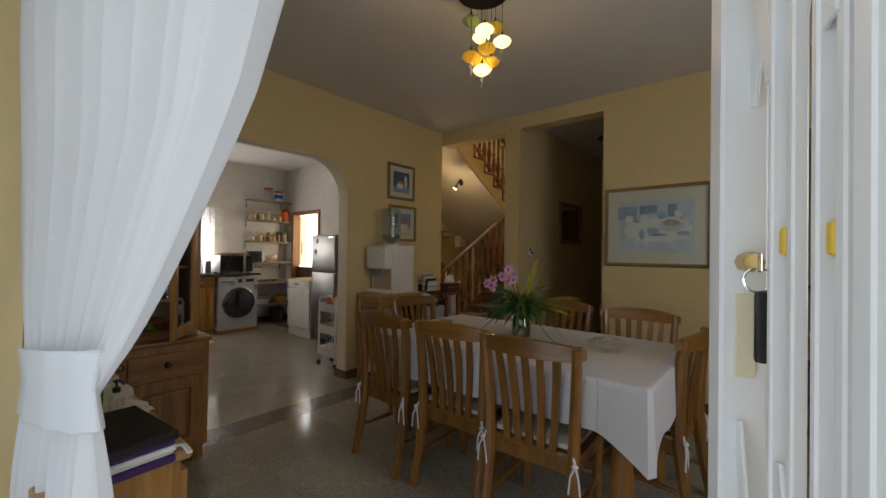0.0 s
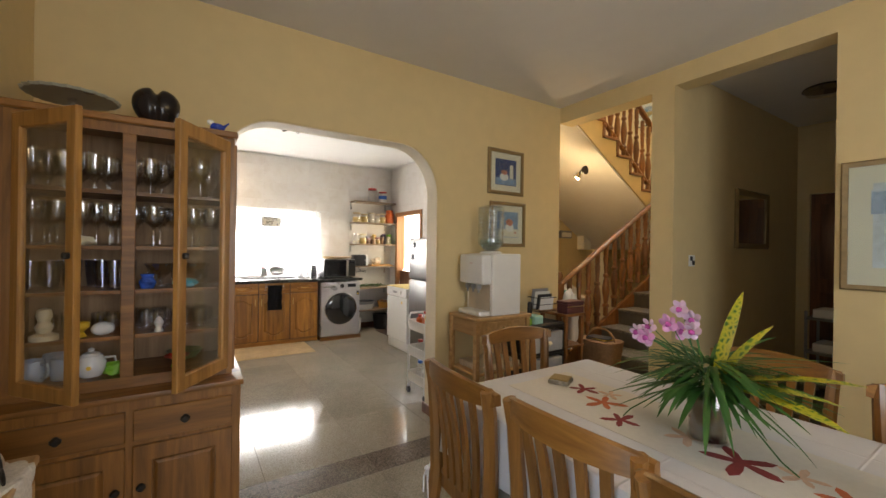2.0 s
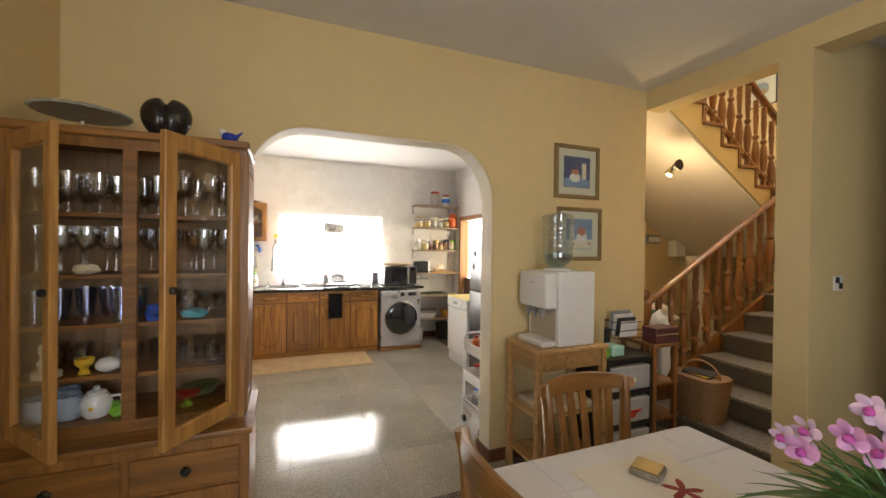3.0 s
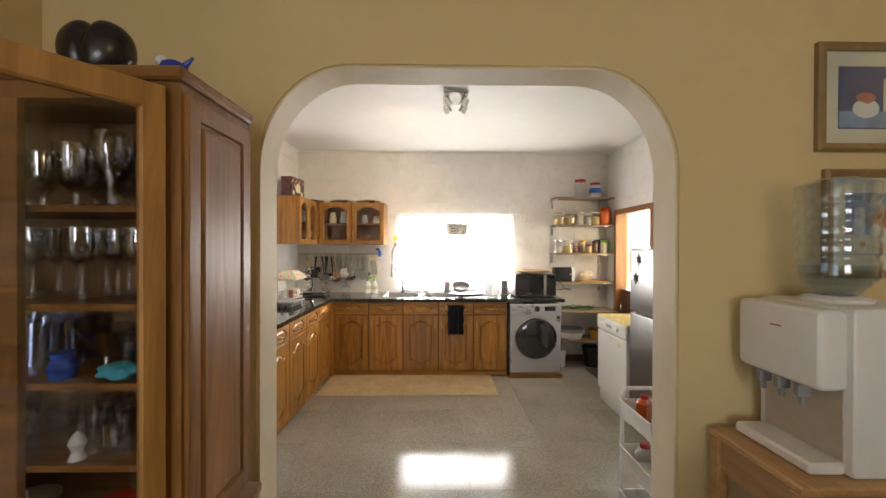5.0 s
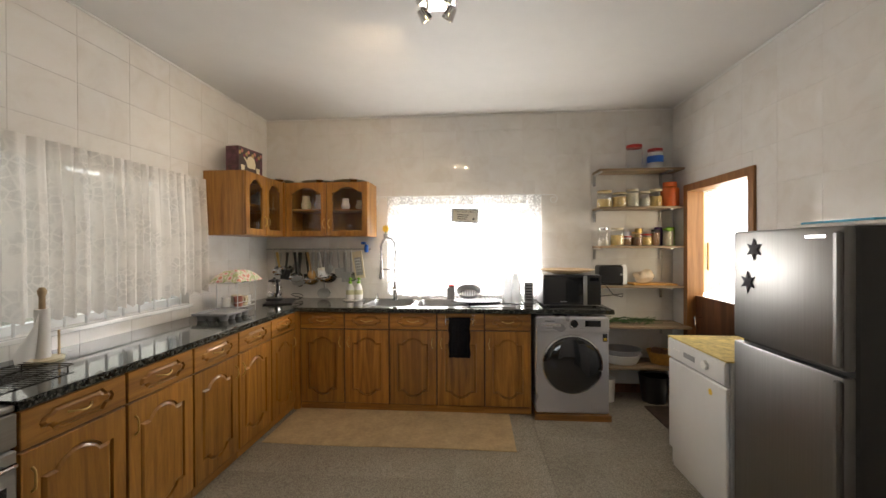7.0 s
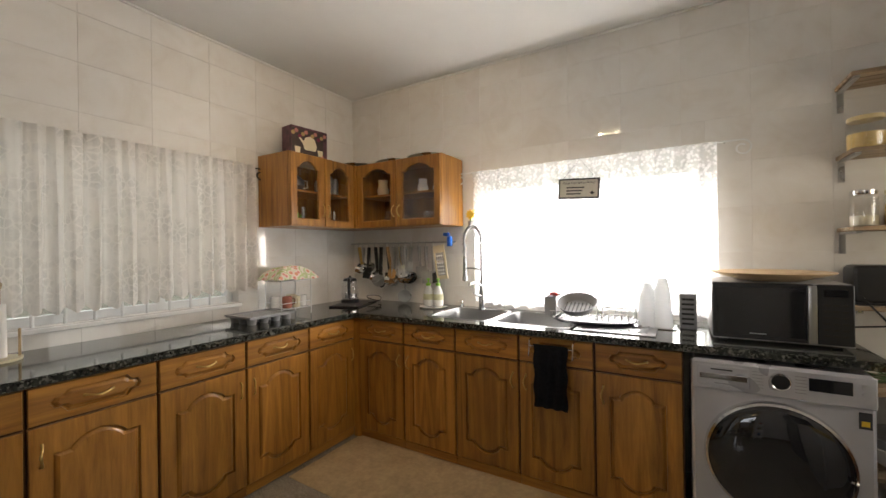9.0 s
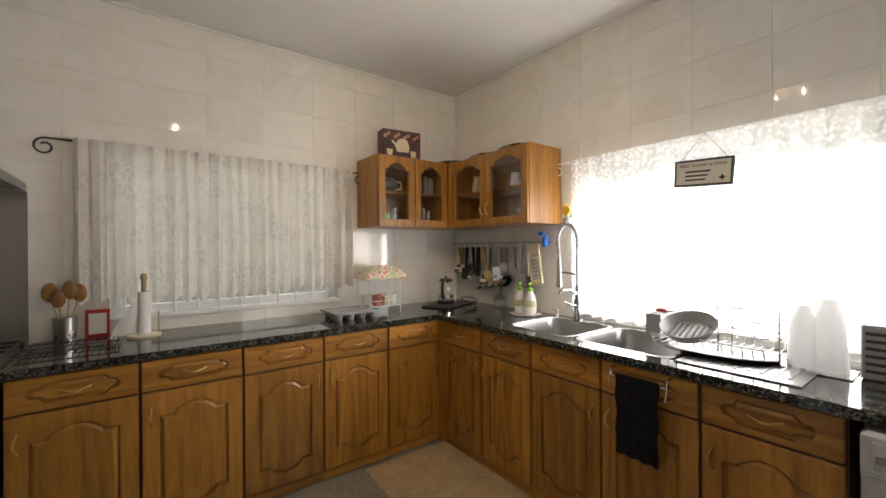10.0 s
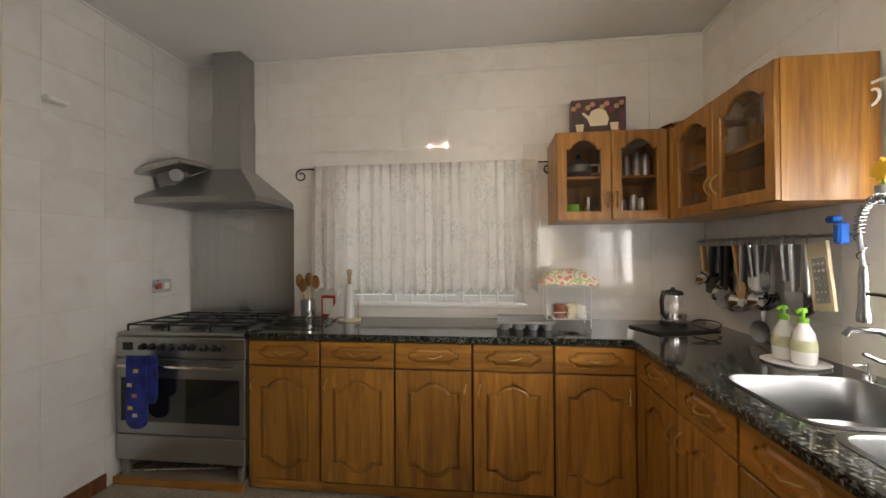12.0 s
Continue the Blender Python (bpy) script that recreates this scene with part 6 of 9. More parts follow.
for k in range(N1):
    for f in (0.3, 0.8):
        y = y0 + T * (k + f)
        ob = new("baluster", bal_me)
        ob.parent = st
        z = R * (y - y0 + 0.06) / T + R + 0.02
        ob.matrix_basis = pose(SX0, y, z) @ Matrix.Diagonal((1.4, 1.4, 0.98, 1))
part("handrail", tube(bmesh.new(), [(SX0, y0 - 0.06, R + 0.83), (SX0, yl, R + 0.83 + R * (yl - y0 + 0.06) / T)], 0.034, 12, 0.8), M["stair_wood"], st)
nw = part("newel_post", nb(SX0 - 0.048, SX0 + 0.048, y0 - 0.135, y0 - 0.039, 0.0, 1.03, 0.006), M["stair_wood"], st)
part("newel_cap", lathe(bmesh.new(), [(0.03, 1.03), (0.05, 1.04), (0.035, 1.055), (0.05, 1.08), (0.054, 1.105), (0.04, 1.14), (0, 1.155)], 20, (SX0, y0 - 0.087, 0)), M["stair_wood"], nw)
part("landing_post", nb(SX0 - 0.045, SX0 + 0.045, yl - 0.05, yl + 0.04, LZ - 0.1, LZ + 1.05, 0.006), M["stair_wood"], st)

# things in the stairwell
wl = thing("wall_spot", pose(-3.47 - 0.0, 4.74, 2.26), "dark metal wall spot lamp, lit, under the stairs", "lamp")
part("plate", lathe(bmesh.new(), [(0, 0), (0.05, 0), (0.045, 0.02), (0, 0.024)], 20), M["iron"], wl, "", pose(-0.0, 0, 0, 0, -90, 0))
part("arm", tube(bmesh.new(), [(0, 0, 0), (-0.06, 0.0, 0.01), (-0.1, 0.02, -0.02)], 0.008), M["iron"], wl)
part("head", lathe(bmesh.new(), [(0.012, -0.04), (0.03, -0.03), (0.038, 0.03), (0.034, 0.03), (0, 0.0)], 18), M["chrome"], wl, "chrome lamp head", pose(-0.12, 0.03, -0.04, 160, 20, 0))
part("bulb", lathe(bmesh.new(), [(0, 0.0), (0.022, 0.004), (0.02, 0.02), (0, 0.03)], 12), M["bulb"], wl, "lit bulb", pose(-0.125, 0.035, -0.06, 160, 20, 0))


def picture(w, h, frame_w, mat_w, m, label, art, frame_m=None, group=""):
    """Framed picture. Local: hangs in xz, front towards -y, back at y = 0."""
    p = thing("framed_picture", m, label, "picture", group)
    bm = bmesh.new()
    rings = []
    for inset, y in ((0.0, 0.0), (0.0, -0.018), (frame_w * 0.3, -0.026), (frame_w, -0.019), (frame_w, -0.004)):
        a, b = w / 2 - inset, h / 2 - inset
        rings.append([(-a, y, -b), (a, y, -b), (a, y, b), (-a, y, b)])
    ring_loft(bm, rings, cap=False)
    part("frame", bm, frame_m or M["gold_frame"], p)
    part("mount", nb(-w / 2 + frame_w * 0.9, w / 2 - frame_w * 0.9, -0.006, -0.001, -h / 2 + frame_w * 0.9, h / 2 - frame_w * 0.9), M["mat_board"], p, "cream mount board")
    a, b = w / 2 - mat_w, h / 2 - mat_w
    prt = part("print", nb(-a, a, -0.0075, -0.0062, -b, b), art[0], p, "printed artwork")
    for i, (shape, mm) in enumerate(art[1:]):
        part("motif", slab(bmesh.new(), shape, "y", -0.0082 - 0.00025 * i, -0.0076), mm, prt)
    gl = part("glazing", nb(-w / 2 + frame_w * 0.9, w / 2 - frame_w * 0.9, -0.0155, -0.0145, -h / 2 + frame_w * 0.9, h / 2 - frame_w * 0.9), M["pane"], p, "reflecting picture glass")
    gl.visible_shadow = False
    return p


def blob(cx, cz, rx, rz, n=18, wob=0.0, seed=0):
    r = random.Random(seed)
    return [(cx + rx * (1 + r.uniform(-wob, wob)) * math.cos(2 * math.pi * i / n), cz + rz * (1 + r.uniform(-wob, wob)) * math.sin(2 * math.pi * i / n)) for i in range(n)]


def rect(x0, x1, z0, z1):
    return [(x0, z0), (x1, z0), (x1, z1), (x0, z1)]


pt = {k: plain("paint_" + k, c, 0.7, var=v, scale=25) for k, c, v in (("deep_blue", (0.05, 0.08, 0.22), 0.5), ("sky", (0.22, 0.33, 0.52), 0.4), ("pale_blue", (0.55, 0.62, 0.72), 0.2), ("cream", (0.72, 0.68, 0.58), 0.1), ("rose", (0.50, 0.20, 0.16), 0.4), ("ochre", (0.45, 0.30, 0.12), 0.3), ("white", (0.76, 0.76, 0.75), 0.06), ("grey", (0.35, 0.38, 0.42), 0.3), ("teal", (0.16, 0.30, 0.42), 0.4), ("wash", (0.58, 0.63, 0.70), 0.25), ("mid", (0.36, 0.45, 0.62), 0.4), ("slate", (0.26, 0.33, 0.45), 0.4), ("blush", (0.52, 0.36, 0.32), 0.4))}
WEST = AX + 0.001
picture(0.415, 0.40, 0.03, 0.085, pose(WEST, 3.425, 2.055, 0, 0, 90), "gilt-framed still life of cup and jug on wall",
        [pt["deep_blue"], (rect(-0.12, 0.12, -0.11, -0.05), pt["sky"]), (blob(-0.02, -0.04, 0.05, 0.035), pt["white"]), (blob(-0.02, 0.0, 0.035, 0.02, wob=0.2), pt["rose"]), (rect(0.045, 0.085, -0.05, 0.07), pt["cream"])], group="still life pictures")
picture(0.415, 0.40, 0.03, 0.085, pose(WEST, 3.455, 1.59, 0, 0, 90), "gilt-framed still life of a fruit bowl on wall",
        [pt["sky"], (rect(-0.12, 0.12, -0.11, -0.04), pt["cream"]), (blob(0.02, -0.025, 0.05, 0.04), pt["white"]), (blob(0.02, 0.02, 0.04, 0.03, wob=0.25), pt["rose"]), (rect(-0.09, -0.05, -0.05, 0.06), pt["pale_blue"]), (blob(-0.06, -0.075, 0.012, 0.01), pt["rose"]), (blob(0.09, -0.07, 0.012, 0.01), pt["rose"])], group="still life pictures")
rnd = random.Random(11)
art = [pt["wash"], (rect(-0.30, 0.30, 0.10, 0.17), pt["pale_blue"]), (rect(-0.30, -0.14, 0.04, 0.16), pt["mid"]), (rect(-0.12, 0.02, 0.09, 0.165), pt["slate"]), (rect(0.10, 0.17, 0.06, 0.165), pt["slate"]), (blob(0.02, -0.05, 0.27, 0.11), pt["white"])]
for i in range(9):
    art.append((blob(-0.2 + 0.045 * i + rnd.uniform(-0.02, 0.02), 0.035 + rnd.uniform(-0.03, 0.05), 0.035, 0.03, 14, 0.25, i), [pt["white"], pt["mid"], pt["pale_blue"], pt["white"], pt["wash"]][i % 5]))
art += [(blob(-0.01, -0.06, 0.05, 0.03), pt["mid"]), (blob(0.13, -0.02, 0.10, 0.045), pt["pale_blue"]), (blob(0.13, 0.005, 0.06, 0.03, wob=0.2), pt["blush"]), (blob(0.22, -0.085, 0.05, 0.02), pt["mid"]), (blob(-0.1, -0.09, 0.025, 0.045), pt["mid"]), (blob(0.02, -0.095, 0.07, 0.012), pt["slate"])]
picture(0.835, 0.705, 0.03, 0.125, pose(-0.868, NY - 0.001, 1.522), "large framed blue watercolour of a laid table", [(a if not isinstance(a, tuple) else ([(x, z + 0.02) for x, z in a[0]], a[1])) for a in art])
picture(0.42, 0.50, 0.012, 0.05, pose(-4.62, 7.949, 3.87), "thin-framed round village print on the stair wall", [pt["cream"], (blob(0, 0, 0.11, 0.10), pt["grey"]), (blob(0.0, -0.04, 0.09, 0.04), pt["ochre"]), (blob(-0.04, 0.03, 0.03, 0.02), pt["teal"])], M["ink"])

# clutter below the stairs
dt = thing("draped_bag", pose(-3.50, 4.52, 0.0), "crumpled cream fabric heap under the stairs", "cloth")
part("crate", nb(-0.30, 0.0, -0.15, 0.35, 0.0, 0.72, 0.01), plain("cardboard", (0.36, 0.25, 0.14), 0.85), dt, "brown cardboard box")
part("heap", lump(0.16, 0.24, 0.16, 7, 0.7, 4), plain("crumpled_fabric", (0.66, 0.60, 0.50), 0.9, var=0.2, scale=12), dt, "", pose(-0.16, 0.12, 0.80))
part("sleeve", lump(0.07, 0.12, 0.06, 17, 0.6, 3), plain("teal_fabric", (0.05, 0.35, 0.33), 0.9), dt, "teal and white fabric", pose(-0.06, -0.06, 0.88))
fb = thing("fuse_box", pose(SW + 0.002, 6.12, 1.62, 0, 0, -90), "small grey fuse box on the yellow wall", "fuse box")
part("case", nb(-0.13, 0.13, 0, 0.07, -0.06, 0.06, 0.006), M["grey_plastic"], fb)
part("cover", nb(-0.11, 0.11, 0.07, 0.076, -0.04, 0.03, 0.002), M["white_plastic"], fb)
wb = thing("white_box", pose(-4.603, 6.55, 1.50), "small white wall-mounted box under the stairs", "wall box")
part("case", nb(-0.345, -0.2, -0.09, 0.09, -0.12, 0.12, 0.01), M["white_plastic"], wb)

# ---- water cooler, stand and small storage ----
sdx = thing("cooler_stand", pose(-3.09, 3.08, 0), "light wooden stand with drawer below the water cooler", "stand")
part("top", nb(-0.185, 0.185, -0.27, 0.29, 0.83, 0.855, 0.006), M["pine"], sdx)
part("drawer", nb(0.15, 0.17, -0.16, 0.17, 0.735, 0.815, 0.003), M["pine"], sdx)
part("knob", lathe(bmesh.new(), [(0.006, 0), (0.012, 0.012), (0, 0.02)], 12), M["pine"], sdx, "", pose(0.17, 0, 0.775, 0, 90, 0))
part("apron", cells(bmesh.new(), "z", 0.72, 0.829, -0.165, 0.165, -0.255, 0.26, [(-0.145, 0.149, -0.235, 0.24)]), M["pine"], sdx)
for x in (-0.16, 0.16):
    for y in (-0.25, 0.255):
        part("leg", nb(x - 0.019, x + 0.019, y - 0.019, y + 0.019, 0.0, 0.83, 0.003), M["pine"], sdx)
for z in (0.12, 0.42):
    part("shelf", nb(-0.165, 0.165, -0.25, 0.255, z, z + 0.018, 0.003), M["pine"], sdx)
solo("folded_mat", nb(-0.14, 0.15, -0.2, 0.2, 0, 0.05, 0.015, seg=2), plain("straw_mat", (0.55, 0.46, 0.32), 0.9, var=0.3, scale=50, bmp=0.4), "folded straw mat on the stand shelf", "mat", pose(-3.09, 3.08, 0.4385))
wc = thing("water_cooler", pose(-3.115, 3.085, 0.856, 0, 0, -90), "white countertop water cooler with an upturned bottle", "water cooler")
part("body", nb(-0.19, 0.10, -0.15, 0.175, 0.0, 0.475, 0.012, seg=3), M["white_plastic"], wc)
part("front", nb(0.10, 0.19, -0.14, 0.165, 0.24, 0.47, 0.025, seg=3), M["white_plastic"], wc)
part("drip_tray", nb(0.10, 0.205, -0.13, 0.155, 0.0, 0.035, 0.008), M["white_plastic"], wc)
part("recess", nb(0.10, 0.104, -0.12, 0.145, 0.036, 0.239), plain("beige_plastic", (0.50, 0.43, 0.33), 0.4), wc, "beige recess panel")
for y in (-0.06, 0.01, 0.08):
    part("tap", box(nb(0.14, 0.18, y - 0.012, y + 0.012, 0.20, 0.239, 0.004), 0.155, 0.167, y - 0.006, y + 0.006, 0.175, 0.202), M["grey_plastic"], wc)
part("indicator", nb(0.19, 0.1915, 0.0, 0.04, 0.40, 0.404), M["red"], wc, "small red printed mark")
part("collar", lathe(bmesh.new(), [(0.085, 0.47), (0.09, 0.485), (0.07, 0.495)], 28, (-0.02, 0.0, 0)), M["white_plastic"], wc)
rings, prof = [], []
for i in range(40):
    z = i / 39
    r = 0.104 if 0.16 < z < 0.95 else (0.05 + 0.054 * min(1, z / 0.16) if z <= 0.16 else 0.104 - 0.05 * (z - 0.95) / 0.05)
    r -= 0.006 * (1 if (i // 2) % 3 == 0 and 0.2 < z < 0.92 else 0)
    prof.append((r, 0.495 + 0.37 * z))
bt = part("bottle", lathe(bmesh.new(), prof, 32, (-0.02, 0, 0)), M["bottle"], wc, "clear ribbed plastic water bottle")
part("water", lathe(bmesh.new(), [(0.03, 0.5), (0.08, 0.53), (0.092, 0.56), (0.092, 0.59), (0, 0.591)], 28, (-0.02, 0, 0)), glass("water", (0.8, 0.9, 0.92), 0.0, 1.0, 0.9), bt, "remaining water")
dt2 = thing("drawer_tower", pose(-3.12, 3.62, 0), "black plastic tower with clear drawers", "drawer unit")
smoke = plain("frosted_drawer", (0.40, 0.40, 0.40), 0.35, var=0.2)
part("top", nb(-0.16, 0.16, -0.21, 0.21, 0.70, 0.74, 0.012), M["black"], dt2)
for i in range(3):
    z = 0.03 + 0.225 * i
    part("frame", cells(bmesh.new(), "x", -0.155, 0.155, -0.205, 0.205, z, z + 0.222, [(-0.185, 0.185, z + 0.02, z + 0.205)]), M["black"], dt2)
    part("drawer", nb(-0.14, 0.165, -0.183, 0.183, z + 0.022, z + 0.19, 0.01), smoke, dt2, "clear plastic drawer")
    part("content", lump(0.07, 0.11, 0.05, i, 0.5), [M["paper"], M["red"], M["cream"]][i], dt2, "", pose(0.10, 0.02, z + 0.09))
for x in (-0.13, 0.13):
    for y in (-0.17, 0.17):
        part("foot", nb(x - 0.02, x + 0.02, y - 0.02, y + 0.02, 0, 0.03), M["black"], dt2)
solo("mint_box", nb(-0.06, 0.06, -0.055, 0.055, 0, 0.07, 0.008), plain("mint_plastic", (0.35, 0.60, 0.50), 0.4), "mint green plastic basket on the drawer tower", "box", pose(-3.03, 3.52, 0.742))
solo("green_candle", lathe(bmesh.new(), [(0, 0), (0.025, 0), (0.025, 0.05), (0, 0.05)], 16), M["lime"], "small lime green tin on the drawer tower", "tin", pose(-3.0, 3.43, 0.742))
ph = thing("cordless_phone", pose(-3.12, 3.56, 0.742), "black cordless phone standing in its base", "phone")
part("base", nb(-0.04, 0.04, -0.03, 0.03, 0, 0.03, 0.008), M["black"], ph)
part("handset", nb(-0.015, 0.015, -0.024, 0.024, 0.02, 0.17, 0.01), M["black"], ph)
st2 = thing("side_table", pose(-3.12, 3.93, 0), "narrow wooden side table beside the newel post", "table")
part("top", nb(-0.16, 0.17, -0.1, 0.17, 0.775, 0.80, 0.005), M["stair_wood"], st2)
for x in (-0.13, 0.14):
    for y in (-0.07, 0.14):
        part("leg", nb(x - 0.016, x + 0.016, y - 0.016, y + 0.016, 0, 0.775, 0.003), M["stair_wood"], st2)
for z in (0.25, 0.5):
    part("shelf", nb(-0.15, 0.16, -0.09, 0.16, z, z + 0.016), M["stair_wood"], st2)
mh = thing("mail_rack", pose(-3.2, 3.80, 0.801), "wire mail rack filled with papers and letters", "mail rack")
for i in range(4):
    part("letter", nb(-0.06 + 0.028 * i, -0.054 + 0.028 * i, -0.10 + 0.01 * i, 0.10, 0.02, 0.2 - 0.02 * i, 0.001), [M["grey_plastic"], M["paper"], M["ink"], M["paper"]][i], mh, "", pose(0, 0, 0, 0, 8, 0))
wr = bmesh.new()
for z in (0.01, 0.07, 0.13):
    tube(wr, [(-0.08, -0.11, z), (0.07, -0.11, z), (0.07, 0.11, z), (-0.08, 0.11, z), (-0.08, -0.11, z)], 0.003, 6)
part("wire", wr, M["iron"], mh)
tn = thing("trinket_box", pose(-3.02, 3.97, 0.801), "dark red trinket box with metal edges", "box")
part("body", nb(-0.06, 0.06, -0.11, 0.11, 0.0, 0.085, 0.003), plain("wine_leather", (0.10, 0.03, 0.035), 0.4, var=0.3), tn)
part("lid", nb(-0.064, 0.064, -0.114, 0.114, 0.086, 0.11, 0.004), bpy.data.materials["wine_leather"], tn)
part("trim", nb(0.06, 0.066, -0.114, 0.114, 0.06, 0.068), M["chrome"], tn)
pb = lump(0.07, 0.10, 0.26, 21, 0.35, 4)
solo("plastic_bag", pb, plain("white_bag", (0.70, 0.68, 0.64), 0.5, var=0.1, scale=8), "white plastic bag hanging from the newel post", "bag", pose(-3.235, 4.235, 0.70))
bk2 = thing("wicker_basket", pose(-3.02, 4.42, 0.0 + R + 0.0), "woven wicker basket with magazines on the bottom step", "basket")
rings = []
for i in range(15):
    z = i / 14
    a, b = 0.15 + 0.04 * z, 0.12 + 0.035 * z
    w = 0.006 * (1 if i % 2 else -1)
    rings.append([((a + w * (1 if (k // 2) % 2 else -1)) * math.copysign(abs(math.cos(2 * math.pi * k / 48)) ** 0.6, math.cos(2 * math.pi * k / 48)), (b + w * (1 if (k // 2) % 2 else -1)) * math.copysign(abs(math.sin(2 * math.pi * k / 48)) ** 0.6, math.sin(2 * math.pi * k / 48)), 0.001 + 0.33 * z) for k in range(48)])
part("weave", ring_loft(bmesh.new(), rings), M["wicker"], bk2)
part("handle", tube(bmesh.new(), [(0.15 * math.cos(math.pi * i / 12), 0, 0.32 + 0.12 * math.sin(math.pi * i / 12)) for i in range(13)], 0.009), M["wicker"], bk2)
for i, (a, mm) in enumerate(((4, "ink"), (-8, "yellow"), (12, "ink"))):
    part("magazine", nb(-0.11, 0.11, -0.08, 0.08, 0.332 + 0.008 * i, 0.339 + 0.008 * i, 0.001), M[mm], bk2, "", pose(0, 0, 0, 0, 0, a))

# ---- hall and far room ----
mr = thing("wall_mirror", pose(-2.206, 5.54, 1.675, 0, 0, -90), "narrow gilt-framed mirror on the hall wall", "mirror")
rings = []
for inset, y in ((0, 0), (0, 0.02), (0.015, 0.03), (0.05, 0.015), (0.05, 0.004)):
    a, b = 0.36 - inset, 0.27 - inset
    rings.append([(-a, y, -b), (a, y, -b), (a, y, b), (-a, y, b)])
part("frame", ring_loft(bmesh.new(), rings, cap=False), M["gold_frame"], mr)
part("glass", nb(-0.32, 0.32, 0.003, 0.008, -0.23, 0.23), plain("mirror_glass", (0.8, 0.8, 0.8), 0.02, 1.0, var=0.01, bmp=0, rvar=0.01), mr)
mr.matrix_basis = pose(-2.206, 5.54, 1.675, 0, 0, -90)
sw = thing("light_switch", pose(-2.2065, 4.415, 1.297), "white and black double light switch plate", "switch")
part("plate", nb(0.0, 0.008, -0.045, 0.045, -0.045, 0.045, 0.003), M["white_plastic"], sw)
part("rocker", nb(0.008, 0.013, -0.035, 0.0, 0.0, 0.035, 0.002), M["black"], sw)
part("rocker", nb(0.008, 0.013, 0.0, 0.035, -0.035, 0.0, 0.002), M["black"], sw)
hdr = thing("door_2", pose(-1.675, HY, 0), "dark brown panelled wooden door at the hall end", "door")
hdr["kind"] = "structure"
part("leaf", nb(-0.42, 0.42, 0.03, 0.07, 0.005, 2.015, 0.003), M["door_wood"], hdr)
for x in (-0.2, 0.2):
    for z0_, z1_ in ((0.15, 0.95), (1.1, 1.9)):
        part("panel", nb(x - 0.14, x + 0.14, 0.022, 0.03, z0_, z1_, 0.006), M["door_wood"], hdr)
part("door_handle", tube(bmesh.new(), [(0.35, 0.03, 1.0), (0.35, -0.02, 1.0), (0.25, -0.025, 1.0)], 0.009), M["brass"], hdr)
cl = thing("ceiling_lamp", pose(-1.70, 5.55, DH - 0.001), "flat dark glass ceiling lamp in the hall, off", "lamp")
part("plate", lathe(bmesh.new(), [(0.14, 0), (0.15, -0.015), (0.1, -0.02)], 28), M["iron"], cl)
part("bowl", lathe(bmesh.new(), [(0.14, -0.016), (0.12, -0.05), (0.06, -0.075), (0, -0.08)], 28), M["vessel"], cl)
ir = thing("storage_trolley", pose(-1.60, 6.18, 0), "low metal trolley stacked with papers in the hall", "trolley")
for x in (-0.32, 0.32):
    for y in (-0.18, 0.18):
        part("post", bar(bmesh.new(), (x, y, 0), (x, y, 0.82), 0.012), M["grey_plastic"], ir)
for i, z in enumerate((0.12, 0.42, 0.74)):
    part("shelf", nb(-0.33, 0.33, -0.19, 0.19, z, z + 0.02), M["steel_dark"], ir)
    part("papers", nb(-0.28, 0.05, -0.15, 0.15, z + 0.021, z + 0.1, 0.004), M["paper"], ir)
    part("papers", nb(0.08, 0.29, -0.14, 0.16, z + 0.021, z + 0.15, 0.004), M["grey_plastic"], ir)
kb = thing("keyboard_stand", pose(0.05, 6.25, 0), "long shelf stand against the wall of the far room", "stand")
part("board", nb(-0.55, 1.0, -0.2, 0.2, 0.90, 0.945, 0.006), M["grey_plastic"], kb)
part("top", nb(-0.53, 0.98, -0.15, 0.19, 0.945, 0.96, 0.004), M["black"], kb)
part("shelf", nb(-0.5, 0.95, -0.18, 0.18, 0.42, 0.45, 0.004), M["white_plastic"], kb)
for x in (-0.48, 0.92):
    for y in (-0.16, 0.16):
        part("leg", bar(bmesh.new(), (x, y, 0), (x, y, 0.9), 0.015), M["iron"], kb)

# ---- on the table ----
vs = thing("flower_vase", pose(-1.22, 2.44, TZ + 0.009), "glass jar with pink orchids and green leaves", "vase")
jar = part("jar", lathe(bmesh.new(), [(0.0, 0.002), (0.055, 0.0), (0.06, 0.006), (0.058, 0.15), (0.05, 0.165), (0.052, 0.178), (0.049, 0.178), (0.047, 0.165), (0.054, 0.15), (0.055, 0.01), (0, 0.01)], 28, cap=False), M["jar_glass"], vs, "clear glass jar")
part("water", lathe(bmesh.new(), [(0, 0.011), (0.053, 0.011), (0.053, 0.135), (0, 0.136)], 24), glass("murky_water", (0.50, 0.50, 0.36), 0.02, 1.0, 0.8), vs, "brown murky water")
leaf_m = plain("palm_leaf", (0.045, 0.13, 0.025), 0.45, var=0.4, scale=20)
croton, cnt, cb_ = base_mat("croton_leaf")
spots = cnt.nodes.new("ShaderNodeTexVoronoi")
spots.feature = "DISTANCE_TO_EDGE"
spots.inputs["Scale"].default_value = 55.0
lk(cnt, coords(cnt), "Vector", spots, "Vector")
veins = cnt.nodes.new("ShaderNodeValToRGB")
ramp_set(veins, [(0.06, (0.50, 0.46, 0.03)), (0.2, (0.30, 0.36, 0.03)), (0.34, (0.05, 0.14, 0.02))])
lk(cnt, spots, "Distance", veins, "Fac")
lk(cnt, veins, "Color", cb_, "Base Color")
cb_.inputs["Roughness"].default_value = 0.4

